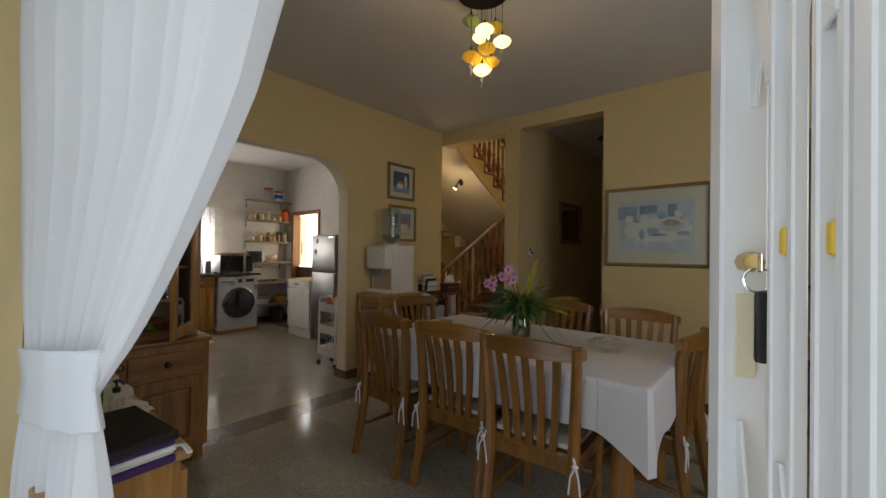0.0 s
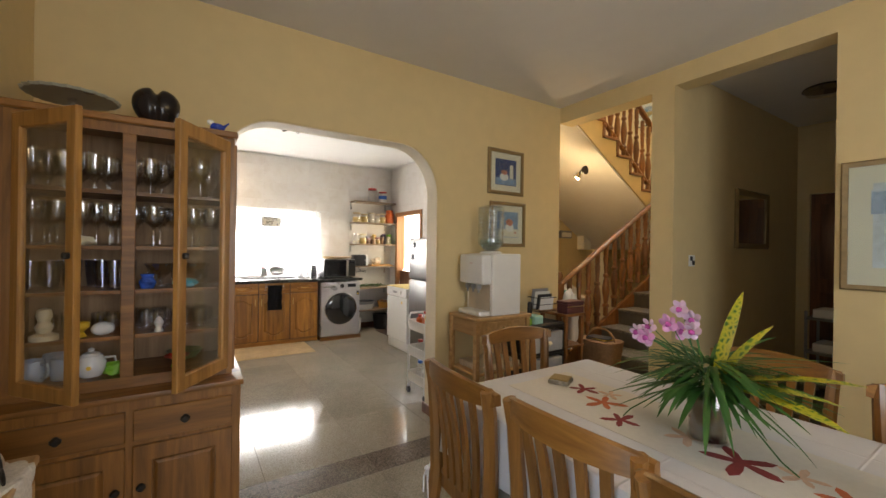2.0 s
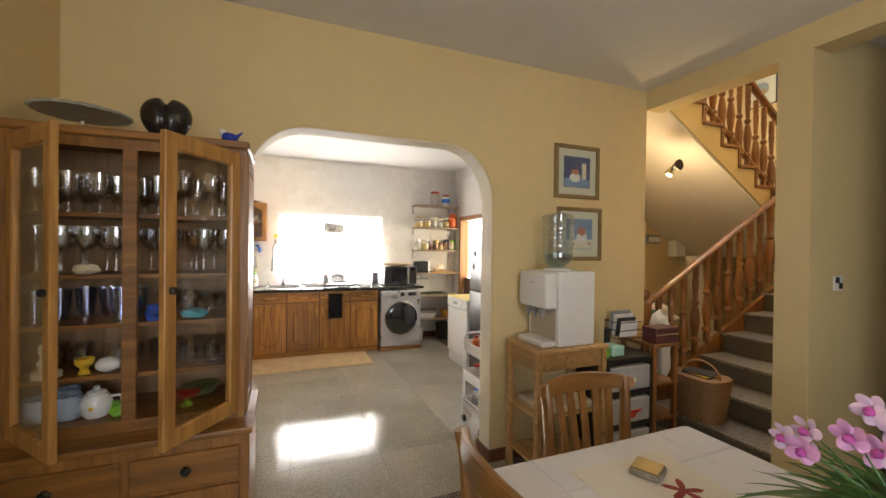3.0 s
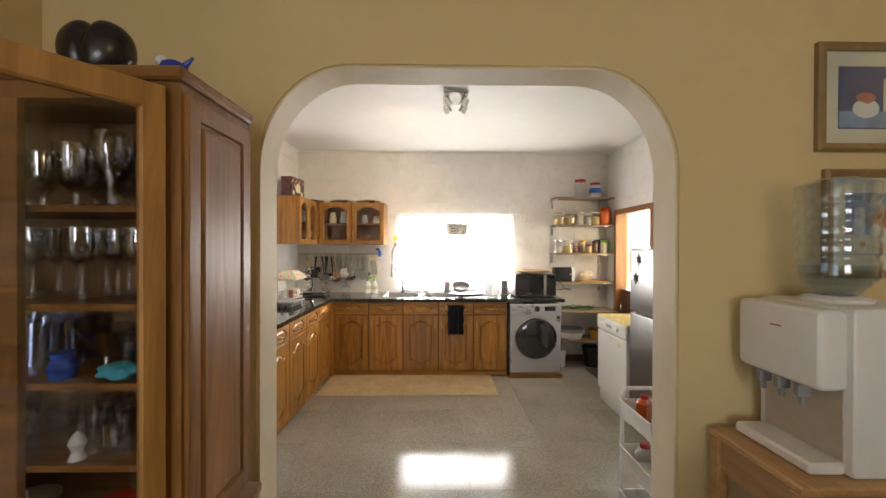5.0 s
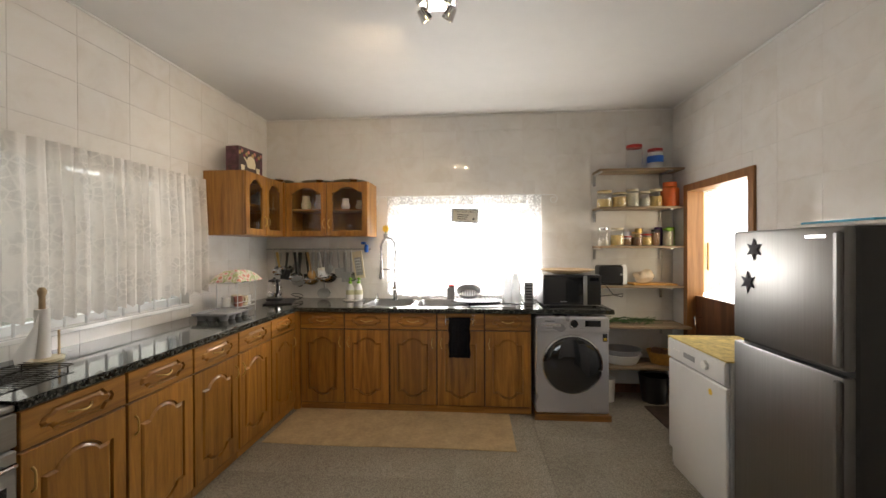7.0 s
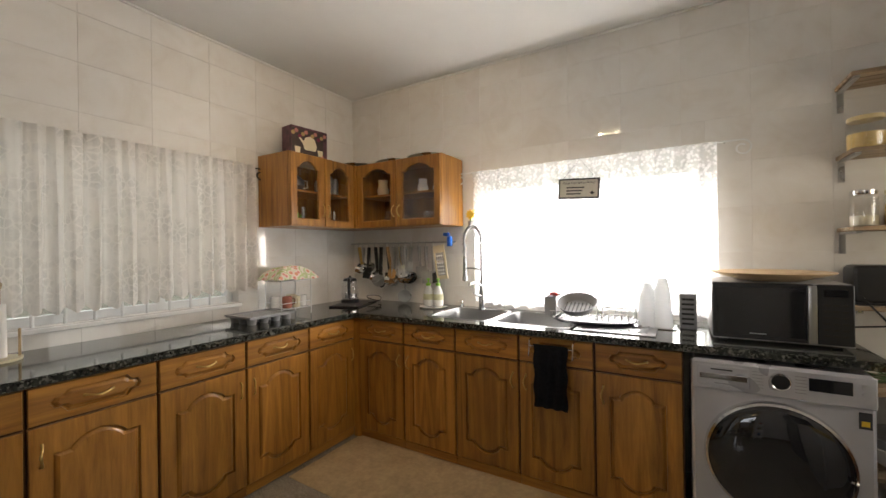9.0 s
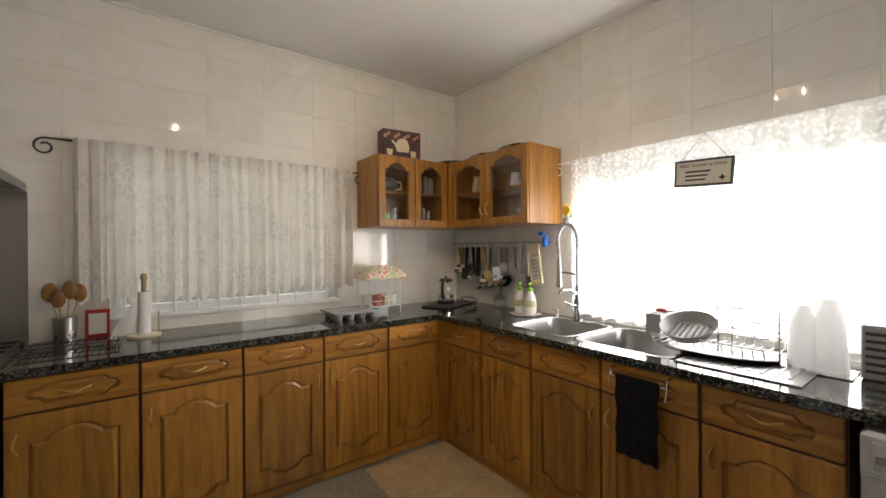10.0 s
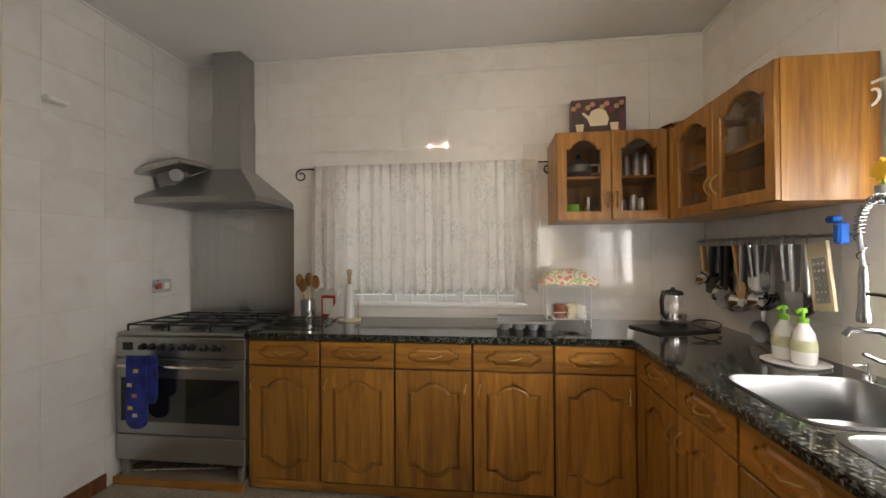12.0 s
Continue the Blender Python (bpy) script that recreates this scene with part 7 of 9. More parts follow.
def blade(p0, d, length, width, bend, fold=0.15, n=8):
    bm = bmesh.new()
    p, d = Vector(p0), Vector(d).normalized()
    rows = []
    for i in range(n + 1):
        s = i / n
        side = d.cross(Vector((0, 0, 1)))
        if side.length < 0.05:
            side = Vector((1, 0, 0))
        side.normalize()
        w = width * math.sin(math.pi * min(0.98, 0.08 + 0.9 * s)) ** 0.7 * (1.0 if s < 0.95 else 0.5)
        nrm = side.cross(d)
        rows.append([p - side * w + nrm * fold * w, p.copy(), p + side * w + nrm * fold * w])
        d = (d + Vector((0, 0, -bend / n))).normalized()
        p = p + d * (length / n)
    vr = [[bm.verts.new(q) for q in row] for row in rows]
    for a, b in zip(vr, vr[1:]):
        for k in (0, 1):
            bm.faces.new((a[k], a[k + 1], b[k + 1], b[k]))
    return bm


rv = random.Random(5)
for i in range(190):
    a, el = rv.uniform(0, 2 * math.pi), rv.uniform(-0.3, 0.55)
    d = (math.cos(a) * math.cos(el), math.sin(a) * math.cos(el), math.sin(el))
    base = (0.03 * math.cos(a), 0.03 * math.sin(a), 0.17 + rv.uniform(0, 0.09))
    part("leaf", blade(base, d, rv.uniform(0.13, 0.29), rv.uniform(0.005, 0.0105), rv.uniform(0.2, 0.9)), leaf_m, vs)
for a, el, L, w in ((20, 22, 0.34, 0.034), (70, 74, 0.31, 0.024), (45, 58, 0.25, 0.027), (-15, 10, 0.33, 0.034), (2, 26, 0.33, 0.036), (32, 8, 0.31, 0.03)):
    a, el = radians(a), radians(el)
    part("croton_leaf", blade((0.02, 0, 0.18), (math.cos(a) * math.cos(el), math.sin(a) * math.cos(el), math.sin(el)), L, w, 0.35, 0.25), croton, vs, "yellow-green croton leaf")
white_p = plain("pale_petal", (0.75, 0.55, 0.70), 0.6, var=0.2, scale=40)
for fx, fy, fz in ((-0.205, -0.05, 0.315), (-0.18, -0.02, 0.335), (-0.165, -0.06, 0.305), (-0.195, 0.0, 0.29), (-0.10, -0.04, 0.36), (-0.075, 0.0, 0.335), (-0.055, 0.02, 0.375), (-0.03, -0.03, 0.345), (-0.095, 0.02, 0.405)):
    bm = bmesh.new()
    ax = rv.uniform(0, 6)
    for k in range(5):
        g = ax + 2 * math.pi * k / 5
        c = Vector((fx + 0.017 * math.cos(g), fy - 0.01 + rv.uniform(-0.006, 0.006), fz + 0.017 * math.sin(g)))
        size = 0.0125 * rv.uniform(0.75, 1.2)
        lobe = bmesh.ops.create_icosphere(bm, subdivisions=2, radius=size)
        for v in lobe["verts"]:
            q = v.co
            u = q.x * 1.15
            v.co = c + Vector((u * math.cos(g) - q.z * math.sin(g), q.y * 0.16 - 0.35 * u + 0.004 * math.sin(160 * q.z), u * math.sin(g) + q.z * math.cos(g)))
    f = part("flower", bm, M["pink"] if rv.random() < 0.3 else white_p, vs, "pink and white orchid bloom")
    part("lip", lump(0.010, 0.009, 0.009, 1, 0.3, 2), plain("flower_centre", (0.42, 0.06, 0.30), 0.5) if "flower_centre" not in bpy.data.materials else bpy.data.materials["flower_centre"], f, "magenta lip", pose(fx, fy - 0.018, fz - 0.004))
    part("stem", tube(bmesh.new(), [(0, 0, 0.1), (fx * 0.5, fy * 0.5, 0.26), (fx, fy, fz)], 0.002, 6), leaf_m, vs)
for pts in ([(0, 0, 0.16), (-0.1, -0.06, 0.14), (-0.2, -0.1, 0.05), (-0.22, -0.11, 0.02)], [(0, 0, 0.16), (0.12, -0.02, 0.1), (0.2, -0.04, 0.03), (0.24, -0.05, 0.012)]):
    part("tendril", tube(bmesh.new(), pts, 0.0022, 6), leaf_m, vs)
bx = thing("coaster_box", pose(-1.83, 2.46, TZ + 0.009, 0, 0, 25), "small square gilt coaster box on the table", "box")
part("body", nb(-0.045, 0.045, -0.045, 0.045, 0, 0.02, 0.004), plain("mosaic_side", (0.22, 0.20, 0.16), 0.4, var=0.7, scale=60), bx)
part("lid", nb(-0.041, 0.041, -0.041, 0.041, 0.02, 0.025, 0.002), plain("dull_gilt", (0.30, 0.22, 0.09), 0.45, 0.6), bx)
gbw = thing("glass_dish", pose(-0.72, 2.44, TZ + 0.009), "clear cut-glass dish on the table", "dish")
part("bowl", lathe(bmesh.new(), [(0, 0.004), (0.05, 0.0), (0.085, 0.02), (0.10, 0.045), (0.096, 0.047), (0.08, 0.025), (0.045, 0.008), (0, 0.008)], 36, cap=False), M["vessel"], gbw)
part("lid", lathe(bmesh.new(), [(0.09, 0.046), (0.07, 0.062), (0.02, 0.07), (0.012, 0.085), (0.0, 0.09)], 36), M["vessel"], gbw)

# ---- windows, nets and sign ----
def net_curtain(m, width, z0, z1, material, waves, label, amp=0.022, scallop=0.018, part_mid=None):
    """Gathered net. Local: hangs in xz from x = 0 to width, front towards -y."""
    c = thing("net_curtain", m, label, "curtain", "net curtains")
    bm = bmesh.new()
    n, rows = int(width * 190), 22
    rings = []
    rr = random.Random(int(width * 100))
    ph0 = [rr.uniform(0, 6) for _ in range(4)]
    for k in range(rows + 1):
        s = k / rows
        row = []
        for i in range(n + 1):
            u = i / n
            x = u * width
            a = amp * (0.35 + 0.65 * min(1, s * 2.2))
            ph = 2 * math.pi * waves * u + 1.7 * math.sin(9 * u + ph0[0]) + 1.0 * math.sin(23 * u + ph0[1]) + 0.5 * s * math.sin(41 * u + ph0[2])
            y = a * math.sin(ph) + 0.3 * a * math.sin(2.3 * ph + ph0[2])
            z = z1 + (z0 - z1) * s
            if k == rows:
                z += scallop * abs(math.sin(ph / 2 * 1.0 + 1.0)) - 0.012 * math.sin(7 * u + ph0[3])
            row.append((x + 0.006 * math.sin(ph * 1.0 + 1.57), y, z))
        rings.append(row)
    ring_loft(bm, rings, cap=False, closed=False)
    part("net", bm, material, c)
    return c


def scroll_rod(m, length, label):
    """Curtain rod along x with curled ends. Local: from x = 0 to length."""
    r = thing("curtain_rod", m, label, "curtain rod", "curtain rods")
    part("rod", bar(bmesh.new(), (0, 0, 0), (length, 0, 0), 0.006), M["white_metal"] if "white" in label else M["iron"], r)
    for s, x in ((-1, 0), (1, length)):
        pts = [(x + s * (0.05 + (0.045 - 0.028 * a / 18) * math.sin(a * math.pi / 8)), 0, -0.03 + (0.045 - 0.028 * a / 18) * math.cos(a * math.pi / 8) - 0.015) for a in range(19)]
        part("scroll", tube(bmesh.new(), [(x, 0, 0)] + pts, 0.005, 6), M["white_metal"] if "white" in label else M["iron"], r)
    for x in (0.03, length - 0.03):
        part("bracket", bar(bmesh.new(), (x, 0, 0), (x, 0.03, 0), 0.005), M["iron"], r)
    return r


net_curtain(pose(-4.475, 0.066, 0, 0, 0, 180), 1.545, 1.068, 1.955, M["lace"], 21, "white lace net curtain over the side window", 0.033, 0.034)
scroll_rod(pose(-4.42, 0.03, 1.945, 0, 0, 180), 1.62, "dark iron curtain rod with curled ends")
net_curtain(pose(-6.985, 1.29, 0, 0, 0, 90), 1.52, 0.935, 1.925, M["lace_thin"], 15, "sheer white lace curtain over the sink window", 0.016)
scroll_rod(pose(-7.03, 1.22, 1.93, 0, 0, 90), 1.66, "white iron curtain rod with curled ends")


def window_unit(name, m, w, h, leaves, label, bars):
    """Frame in xz, middle at 0, glass at y = 0."""
    t = thing(name, m, label, "window")
    t["kind"] = "structure"
    f = 0.045
    part("window_frame", cells(bmesh.new(), "y", -0.03, 0.03, -w / 2, w / 2, -h / 2, h / 2, [(-w / 2 + f + i * (w - f) / leaves, -w / 2 + (i + 1) * (w - f) / leaves, -h / 2 + f, h / 2 - f) for i in range(leaves)]), M["white_metal"], t)
    for i in range(leaves):
        a, b = -w / 2 + f + i * (w - f) / leaves, -w / 2 + (i + 1) * (w - f) / leaves
        p = part("pane", nb(a, b, -0.003, 0.003, -h / 2 + f, h / 2 - f), M["pane"], t, "clear window pane")
        p.visible_shadow = False
    for i in range(bars):
        x = -w / 2 + (i + 0.5) * w / bars
        part("bar", bar(bmesh.new(), (x, -0.075, -h / 2), (x, -0.075, h / 2), 0.008), M["white_metal"], t, "white security bar")
    return t


window_unit("window_1", pose(-7.17, 2.04, 1.44, 0, 0, -90), 1.44, 0.96, 3, "white aluminium sink window with security bars", 9)
window_unit("window_2", pose(-5.275, -0.10, 1.465, 0, 0, 180), 1.31, 0.93, 3, "white aluminium side window with security bars", 11)
setting("window_sill", box(nb(-5.95, -4.60, -0.06, 0.02, 0.972, 0.998, 0.004), -7.13, -7.045, 1.31, 2.77, 0.93, 0.958, 0.004), M["ceramic"], "white tiled window sills", "sill")
solo("sky_backdrop", nb(-12.2, -12.15, -8, 12, -0.11, 9), glow("bright_sky", (1.0, 0.99, 0.97), 7.0), "glaring bright sky beyond the sink window", "backdrop", kind="structure")
# emissive panel added before the yard wall, its glow replaces sunlight on the yard
solo("yard_backdrop", nb(-8.5, -5.0, 6.2, 6.25, 0.6, 3.1), glow("yard_glow", (1.0, 0.98, 0.9), 5.0), "glowing panel standing in for the sunlit yard outside", "backdrop", kind="structure")

sg = thing("hanging_sign", pose(-6.945, 2.072, 1.726, 0, 3, 90), "small framed house rules sign on the net curtain", "sign")
part("board", nb(-0.128, 0.128, 0.0, 0.012, -0.066, 0.066, 0.003), M["ink"], sg)
part("face", nb(-0.117, 0.117, -0.002, 0.0, -0.055, 0.055), plain("sign_paper", (0.62, 0.60, 0.54), 0.7), sg)
words("Make Yourself at Home", 0.021, M["ink"], sg, pose(0, -0.003, 0.03, 90), "lettering")
for z, w in ((0.006, 0.11), (-0.014, 0.10), (-0.034, 0.09)):
    part("line_of_writing", nb(-0.075, -0.075 + w, -0.0035, -0.002, z - 0.004, z + 0.004), M["ink"], sg)
part("motif", slab(bmesh.new(), star(0.016, 0.008, 4), "y", -0.0035, -0.002), M["ink"], sg, "", pose(0.085, 0, -0.03))
part("cord", tube(bmesh.new(), [(-0.1, 0.004, 0.066), (0, 0.004, 0.19), (0.1, 0.004, 0.066)], 0.0015, 6), M["ink"], sg)

# ---- sink and tap ----
sk_ = thing("sink", pose(0, 0, 0), "double stainless steel sink set in the granite worktop", "sink")


def bowl(y0_, y1_, depth):
    bm = bmesh.new()
    x0_, x1_ = -6.968, -6.522
    rings = []
    for inset, z in ((-0.018, 0.9015), (0.0, 0.9035), (0.004, 0.895), (0.012, 0.9 - depth + 0.03), (0.04, 0.9 - depth), (0.16, 0.9 - depth - 0.003)):
        rings.append([])
        a, b = (x1_ - x0_) / 2 - inset, (y1_ - y0_) / 2 - inset
        for k in range(40):
            g = 2 * math.pi * k / 40
            c, s = math.cos(g), math.sin(g)
            rings[-1].append(((x0_ + x1_) / 2 + a * math.copysign(abs(c) ** 0.3, c), (y0_ + y1_) / 2 + b * math.copysign(abs(s) ** 0.3, s), z))
    return ring_loft(bm, rings, cap=False)


for a, b, d in ((1.172, 1.598, 0.17), (1.642, 2.098, 0.17)):
    bw = part("bowl", bowl(a, b, d), M["sink_steel"], sk_, "brushed steel bowl")
    part("drain", lathe(bmesh.new(), [(0, 0.728), (0.04, 0.729), (0.045, 0.732), (0.04, 0.733)], 20, (-6.745, (a + b) / 2, 0)), M["chrome"], bw)
dn = part("drainer", nb(-6.99, -6.50, 2.125, 2.52, 0.9005, 0.906, 0.002), M["sink_steel"], sk_, "ribbed steel draining board")
for i in range(9):
    part("rib", nb(-6.94, -6.56, 2.15 + 0.04 * i, 2.162 + 0.04 * i, 0.906, 0.909, 0.001), M["sink_steel"], dn)
tp2 = thing("spring_tap", pose(-6.925, 1.385, 0.9045, 0, 0, -80), "tall chrome kitchen tap with a coiled spring", "tap")
part("base", lathe(bmesh.new(), [(0.03, 0), (0.03, 0.008), (0.022, 0.012), (0.022, 0.13), (0.016, 0.14), (0.014, 0.22)], 20), M["tap_steel"], tp2)
part("lever", tube(bmesh.new(), [(0.0, 0.02, 0.1), (0.02, 0.06, 0.11), (0.03, 0.1, 0.13)], [0.009, 0.007, 0.006]), M["tap_steel"], tp2)
part("riser", bar(bmesh.new(), (0, 0, 0.2), (0, 0, 0.48), 0.009), M["tap_steel"], tp2)
arc = [(0, 0, 0.45)] + [(0.068 - 0.068 * math.cos(math.pi * i / 12), -0.015 * i / 12, 0.50 + 0.11 * math.sin(math.pi * i / 12)) for i in range(13)] + [(0.136, -0.03, 0.38)]
part("hose", tube(bmesh.new(), arc, 0.008, 8), M["grey_plastic"], tp2)
dense = []
for i in range(len(arc) - 1):
    for k in range(10):
        dense.append(Vector(arc[i]).lerp(Vector(arc[i + 1]), k / 10))
coil = []
for i, p in enumerate(dense):
    d = (dense[min(i + 1, len(dense) - 1)] - dense[max(i - 1, 0)]).normalized()
    s = Vector((0, 1, 0))
    u = d.cross(s).normalized()
    coil.append(p + 0.014 * (math.cos(i * 1.25) * s + math.sin(i * 1.25) * u))
part("spring", tube(bmesh.new(), coil, 0.0025, 5), M["tap_steel"], tp2, "chrome coil spring")
part("spray_head", lathe(bmesh.new(), [(0.010, 0.39), (0.014, 0.36), (0.016, 0.25), (0.02, 0.235), (0.02, 0.205), (0, 0.2)], 16, (0.136, -0.03, 0)), M["tap_steel"], tp2)
part("arm", tube(bmesh.new(), [(0, 0, 0.29), (0.07, -0.015, 0.3), (0.136, -0.03, 0.3)], 0.006), M["tap_steel"], tp2)
part("side_spout", tube(bmesh.new(), [(0, 0, 0.17), (0.02, 0.06, 0.2), (0.05, 0.12, 0.2), (0.055, 0.13, 0.18)], [0.012, 0.01, 0.01, 0.01]), M["tap_steel"], tp2)
sdp = thing("soap_pump", pose(-6.99, 1.19, 0.901), "small chrome soap pump by the sink", "soap pump")
part("pump", lathe(bmesh.new(), [(0.018, 0), (0.016, 0.02), (0.006, 0.025), (0.006, 0.05), (0.01, 0.052), (0, 0.06)], 14), M["chrome"], sdp)
part("nozzle", tube(bmesh.new(), [(0, 0, 0.053), (0.05, 0.0, 0.05)], 0.004), M["chrome"], sdp)

for i, y in enumerate((0.945, 1.025)):
    b = thing("soap_bottle", pose(-6.89 - 0.015 * i, y, 0.909), "white soap bottle with a green pump top", "bottle", "soap bottles")
    part("bottle", lathe(bmesh.new(), [(0.0, 0), (0.034, 0), (0.04, 0.01), (0.042, 0.06), (0.034, 0.12), (0.018, 0.15), (0.015, 0.16)], 22), M["white_gloss"], b)
    part("pump", lathe(bmesh.new(), [(0.018, 0.158), (0.018, 0.178), (0.006, 0.18), (0.006, 0.198), (0.014, 0.2), (0.012, 0.215), (0, 0.217)], 14), M["lime"], b, "bright green pump")
    part("nozzle", tube(bmesh.new(), [(0, 0, 0.208), (0.03, 0.02, 0.21), (0.045, 0.03, 0.2)], 0.006), M["lime"], b)
    part("label", lathe(bmesh.new(), [(0.0415, 0.05), (0.0428, 0.062), (0.0395, 0.095)], 22, cap=False), plain("olive_label", (0.55, 0.55, 0.35), 0.5, var=0.3, scale=30) if i == 0 else bpy.data.materials["olive_label"], b)
solo("soap_tray", lathe(bmesh.new(), [(0, 0), (0.10, 0), (0.11, 0.008), (0.105, 0.008), (0, 0.004)], 28), M["ceramic"], "white tray under the soap bottles", "tray", pose(-6.90, 0.985, 0.9005))

# ---- utensil rail ----
rl = thing("utensil_rail", pose(-7.02, 0.02, 1.405, 0, 0, 0), "steel wall rail for hanging kitchen utensils", "rail")
part("bar", bar(bmesh.new(), (0, 0.0, 0), (0, 1.10, 0), 0.007), M["steel"], rl)
for y in (0.06, 0.55, 1.05):
    part("bracket", bar(bmesh.new(), (-0.042, y, 0), (0, y, 0), 0.006), M["steel"], rl)


def utensil(y, kind, drop, label, mat=None, tilt=0.0, out=0.0):
    u = thing("utensil", pose(-7.005 + out, y, 1.398, 1.6 * tilt, 0, 0) @ Matrix.Diagonal((1.3, 1.4, 1.0, 1.0)), label, "utensil", "hanging utensils")
    part("hook", tube(bmesh.new(), [(-0.012, 0, 0.014), (-0.002, 0, 0.018), (0.004, 0, 0.0), (0.008, 0, -0.02), (0.0, 0, -0.03)], 0.002, 6), M["steel"], u)
    part("shaft", tube(bmesh.new(), [(0.0, 0, -0.025), (0.0, 0, -drop * 0.55), (0.0, 0, -drop * 0.75)], [0.009, 0.007, 0.006], 8, 1.6), mat or M["steel"], u)
    z = -drop * 0.75
    if kind == "ladle":
        part("bowl", lathe(bmesh.new(), [(0.0, -0.03), (0.032, -0.026), (0.053, 0.0), (0.051, 0.0), (0.03, -0.022), (0, -0.026)], 18, cap=False), M["chrome"], u, "", pose(0.015, 0, z - 0.03, 0, 70, 0))
    elif kind == "disc":
        part("strainer", lathe(bmesh.new(), [(0.0, -0.012), (0.045, -0.006), (0.052, 0.0), (0.05, 0.003), (0, -0.006)], 22), M["steel"], u, "", pose(0.012, 0, z - 0.045, 0, 84, 0))
    elif kind == "turner":
        part("blade", nb(-0.002, 0.002, -0.035, 0.035, z - 0.10, z, 0.001), mat or M["steel"], u)
    elif kind == "whisk":
        w = bmesh.new()
        for k in range(4):
            a = math.pi * k / 4
            tube(w, [(0.028 * math.sin(math.pi * i / 8) * math.cos(a), 0.028 * math.sin(math.pi * i / 8) * math.sin(a), z - 0.12 * i / 8) for i in range(9)], 0.0013, 5)
            tube(w, [(-0.028 * math.sin(math.pi * i / 8) * math.cos(a), -0.028 * math.sin(math.pi * i / 8) * math.sin(a), z - 0.12 * i / 8) for i in range(9)], 0.0013, 5)
        part("wires", w, M["chrome"], u)
    elif kind == "spoon":
        part("bowl", lump(0.009, 0.032, 0.05, 3, 0.05, 2), mat or M["steel"], u, "", pose(0.0, 0, z - 0.03))
    return u


for y, k, d, lab, mm, tl in ((0.10, "spoon", 0.20, "hanging steel serving spoon", None, 4), (0.16, "turner", 0.18, "hanging steel spatula", None, -3), (0.22, "ladle", 0.19, "hanging steel ladle", None, 2), (0.29, "spoon", 0.16, "hanging wooden-handled spoon", None, 8), (0.36, "spoon", 0.32, "hanging black nylon spoon", "black", 0), (0.43, "turner", 0.26, "hanging black slotted turner", "black", 3), (0.50, "disc", 0.28, "hanging fine mesh strainer", None, 0), (0.56, "whisk", 0.22, "hanging wire whisk", None, -2), (0.62, "disc", 0.42, "hanging skimmer with long handle", None, 0), (0.68, "ladle", 0.27, "hanging deep steel ladle", None, 0), (0.76, "turner", 0.20, "hanging narrow steel slicer", None, 3), (0.83, "spoon", 0.24, "hanging steel spoon", None, 0), (0.90, "ladle", 0.26, "hanging small steel ladle", None, 0)):
    utensil(y + 0.02, k, 1.25 * d, lab + " on the rail", M[mm] if mm else None, tl)
for y, k, d, lab, mm, tl in ((0.14, "ladle", 0.24, "hanging dulled brass ladle", "brass", 6), (0.26, "turner", 0.27, "hanging black nylon turner", "black", -4), (0.33, "ladle", 0.33, "hanging black nylon ladle", "black", 3), (0.40, "disc", 0.36, "hanging wide wire skimmer", "iron", -3), (0.46, "spoon", 0.30, "hanging wooden stirring spoon", "pine", 7), (0.53, "ladle", 0.36, "hanging deep polished ladle", None, -2), (0.59, "turner", 0.24, "hanging chrome fish slice", "chrome", 5), (0.65, "ladle", 0.33, "hanging round-bowled ladle", None, 2), (0.72, "spoon", 0.22, "hanging slotted spoon", None, -6), (0.86, "turner", 0.30, "hanging long steel spatula", None, 1)):
    utensil(y + 0.01, k, d, lab + " on the rail", M[mm] if mm else None, tl, 0.028)
gr = thing("grater", pose(-6.995, 1.0, 1.24, 8, 0, 0), "flat cream-framed grater hanging on the rail", "grater")
part("frame", cells(bmesh.new(), "x", 0.0, 0.012, -0.05, 0.05, -0.13, 0.14, [(-0.037, 0.037, -0.1, 0.08)]), M["cream"], gr)
part("plate", nb(0.004, 0.007, -0.037, 0.037, -0.1, 0.08), M["steel"], gr)
for i in range(6):
    for j in range(3):
        part("tooth", nb(0.007, 0.0095, -0.028 + 0.02 * j, -0.016 + 0.02 * j, -0.09 + 0.028 * i, -0.08 + 0.028 * i), M["chrome"], gr)
bc = thing("blue_clip", pose(-7.0, 1.06, 1.45), "bright blue plastic spray bottle on the rail", "bottle")
part("head", nb(-0.015, 0.02, -0.035, 0.015, 0.0, 0.028, 0.008), M["blue"], bc)
part("body", nb(-0.02, 0.02, -0.0, 0.035, -0.08, 0.0, 0.008), M["blue"], bc)
fw = thing("flower_brush", pose(-6.965, 1.285, 1.555), "yellow flower-topped dish brush by the window", "brush")
part("petals", slab(bmesh.new(), star(0.042, 0.026, 9), "x", 0, 0.015, 0.003), M["yellow"], fw, "", pose(0, 0, 0.05))
part("cup", lathe(bmesh.new(), [(0.02, -0.06), (0.026, 0.0), (0.022, 0.0), (0.016, -0.05)], 16), M["grey_plastic"], fw)
part("stem", bar(bmesh.new(), (0.004, 0, -0.04), (0.006, 0, 0.05), 0.004), M["green"], fw)
so = thing("wall_socket", pose(-7.062, 0.30, 1.12), "white double wall socket below the rail", "socket")
part("plate", nb(0, 0.01, -0.075, 0.075, -0.043, 0.043, 0.003), M["white_plastic"], so)
for y in (-0.036, 0.036):
    part("outlet", nb(0.01, 0.012, y - 0.022, y + 0.022, -0.025, 0.025, 0.001), M["cream"], so)
so2 = thing("cooker_switch", pose(KX1 - 0.008, 0.27, 1.135), "steel cooker switch plate with red rocker", "switch")
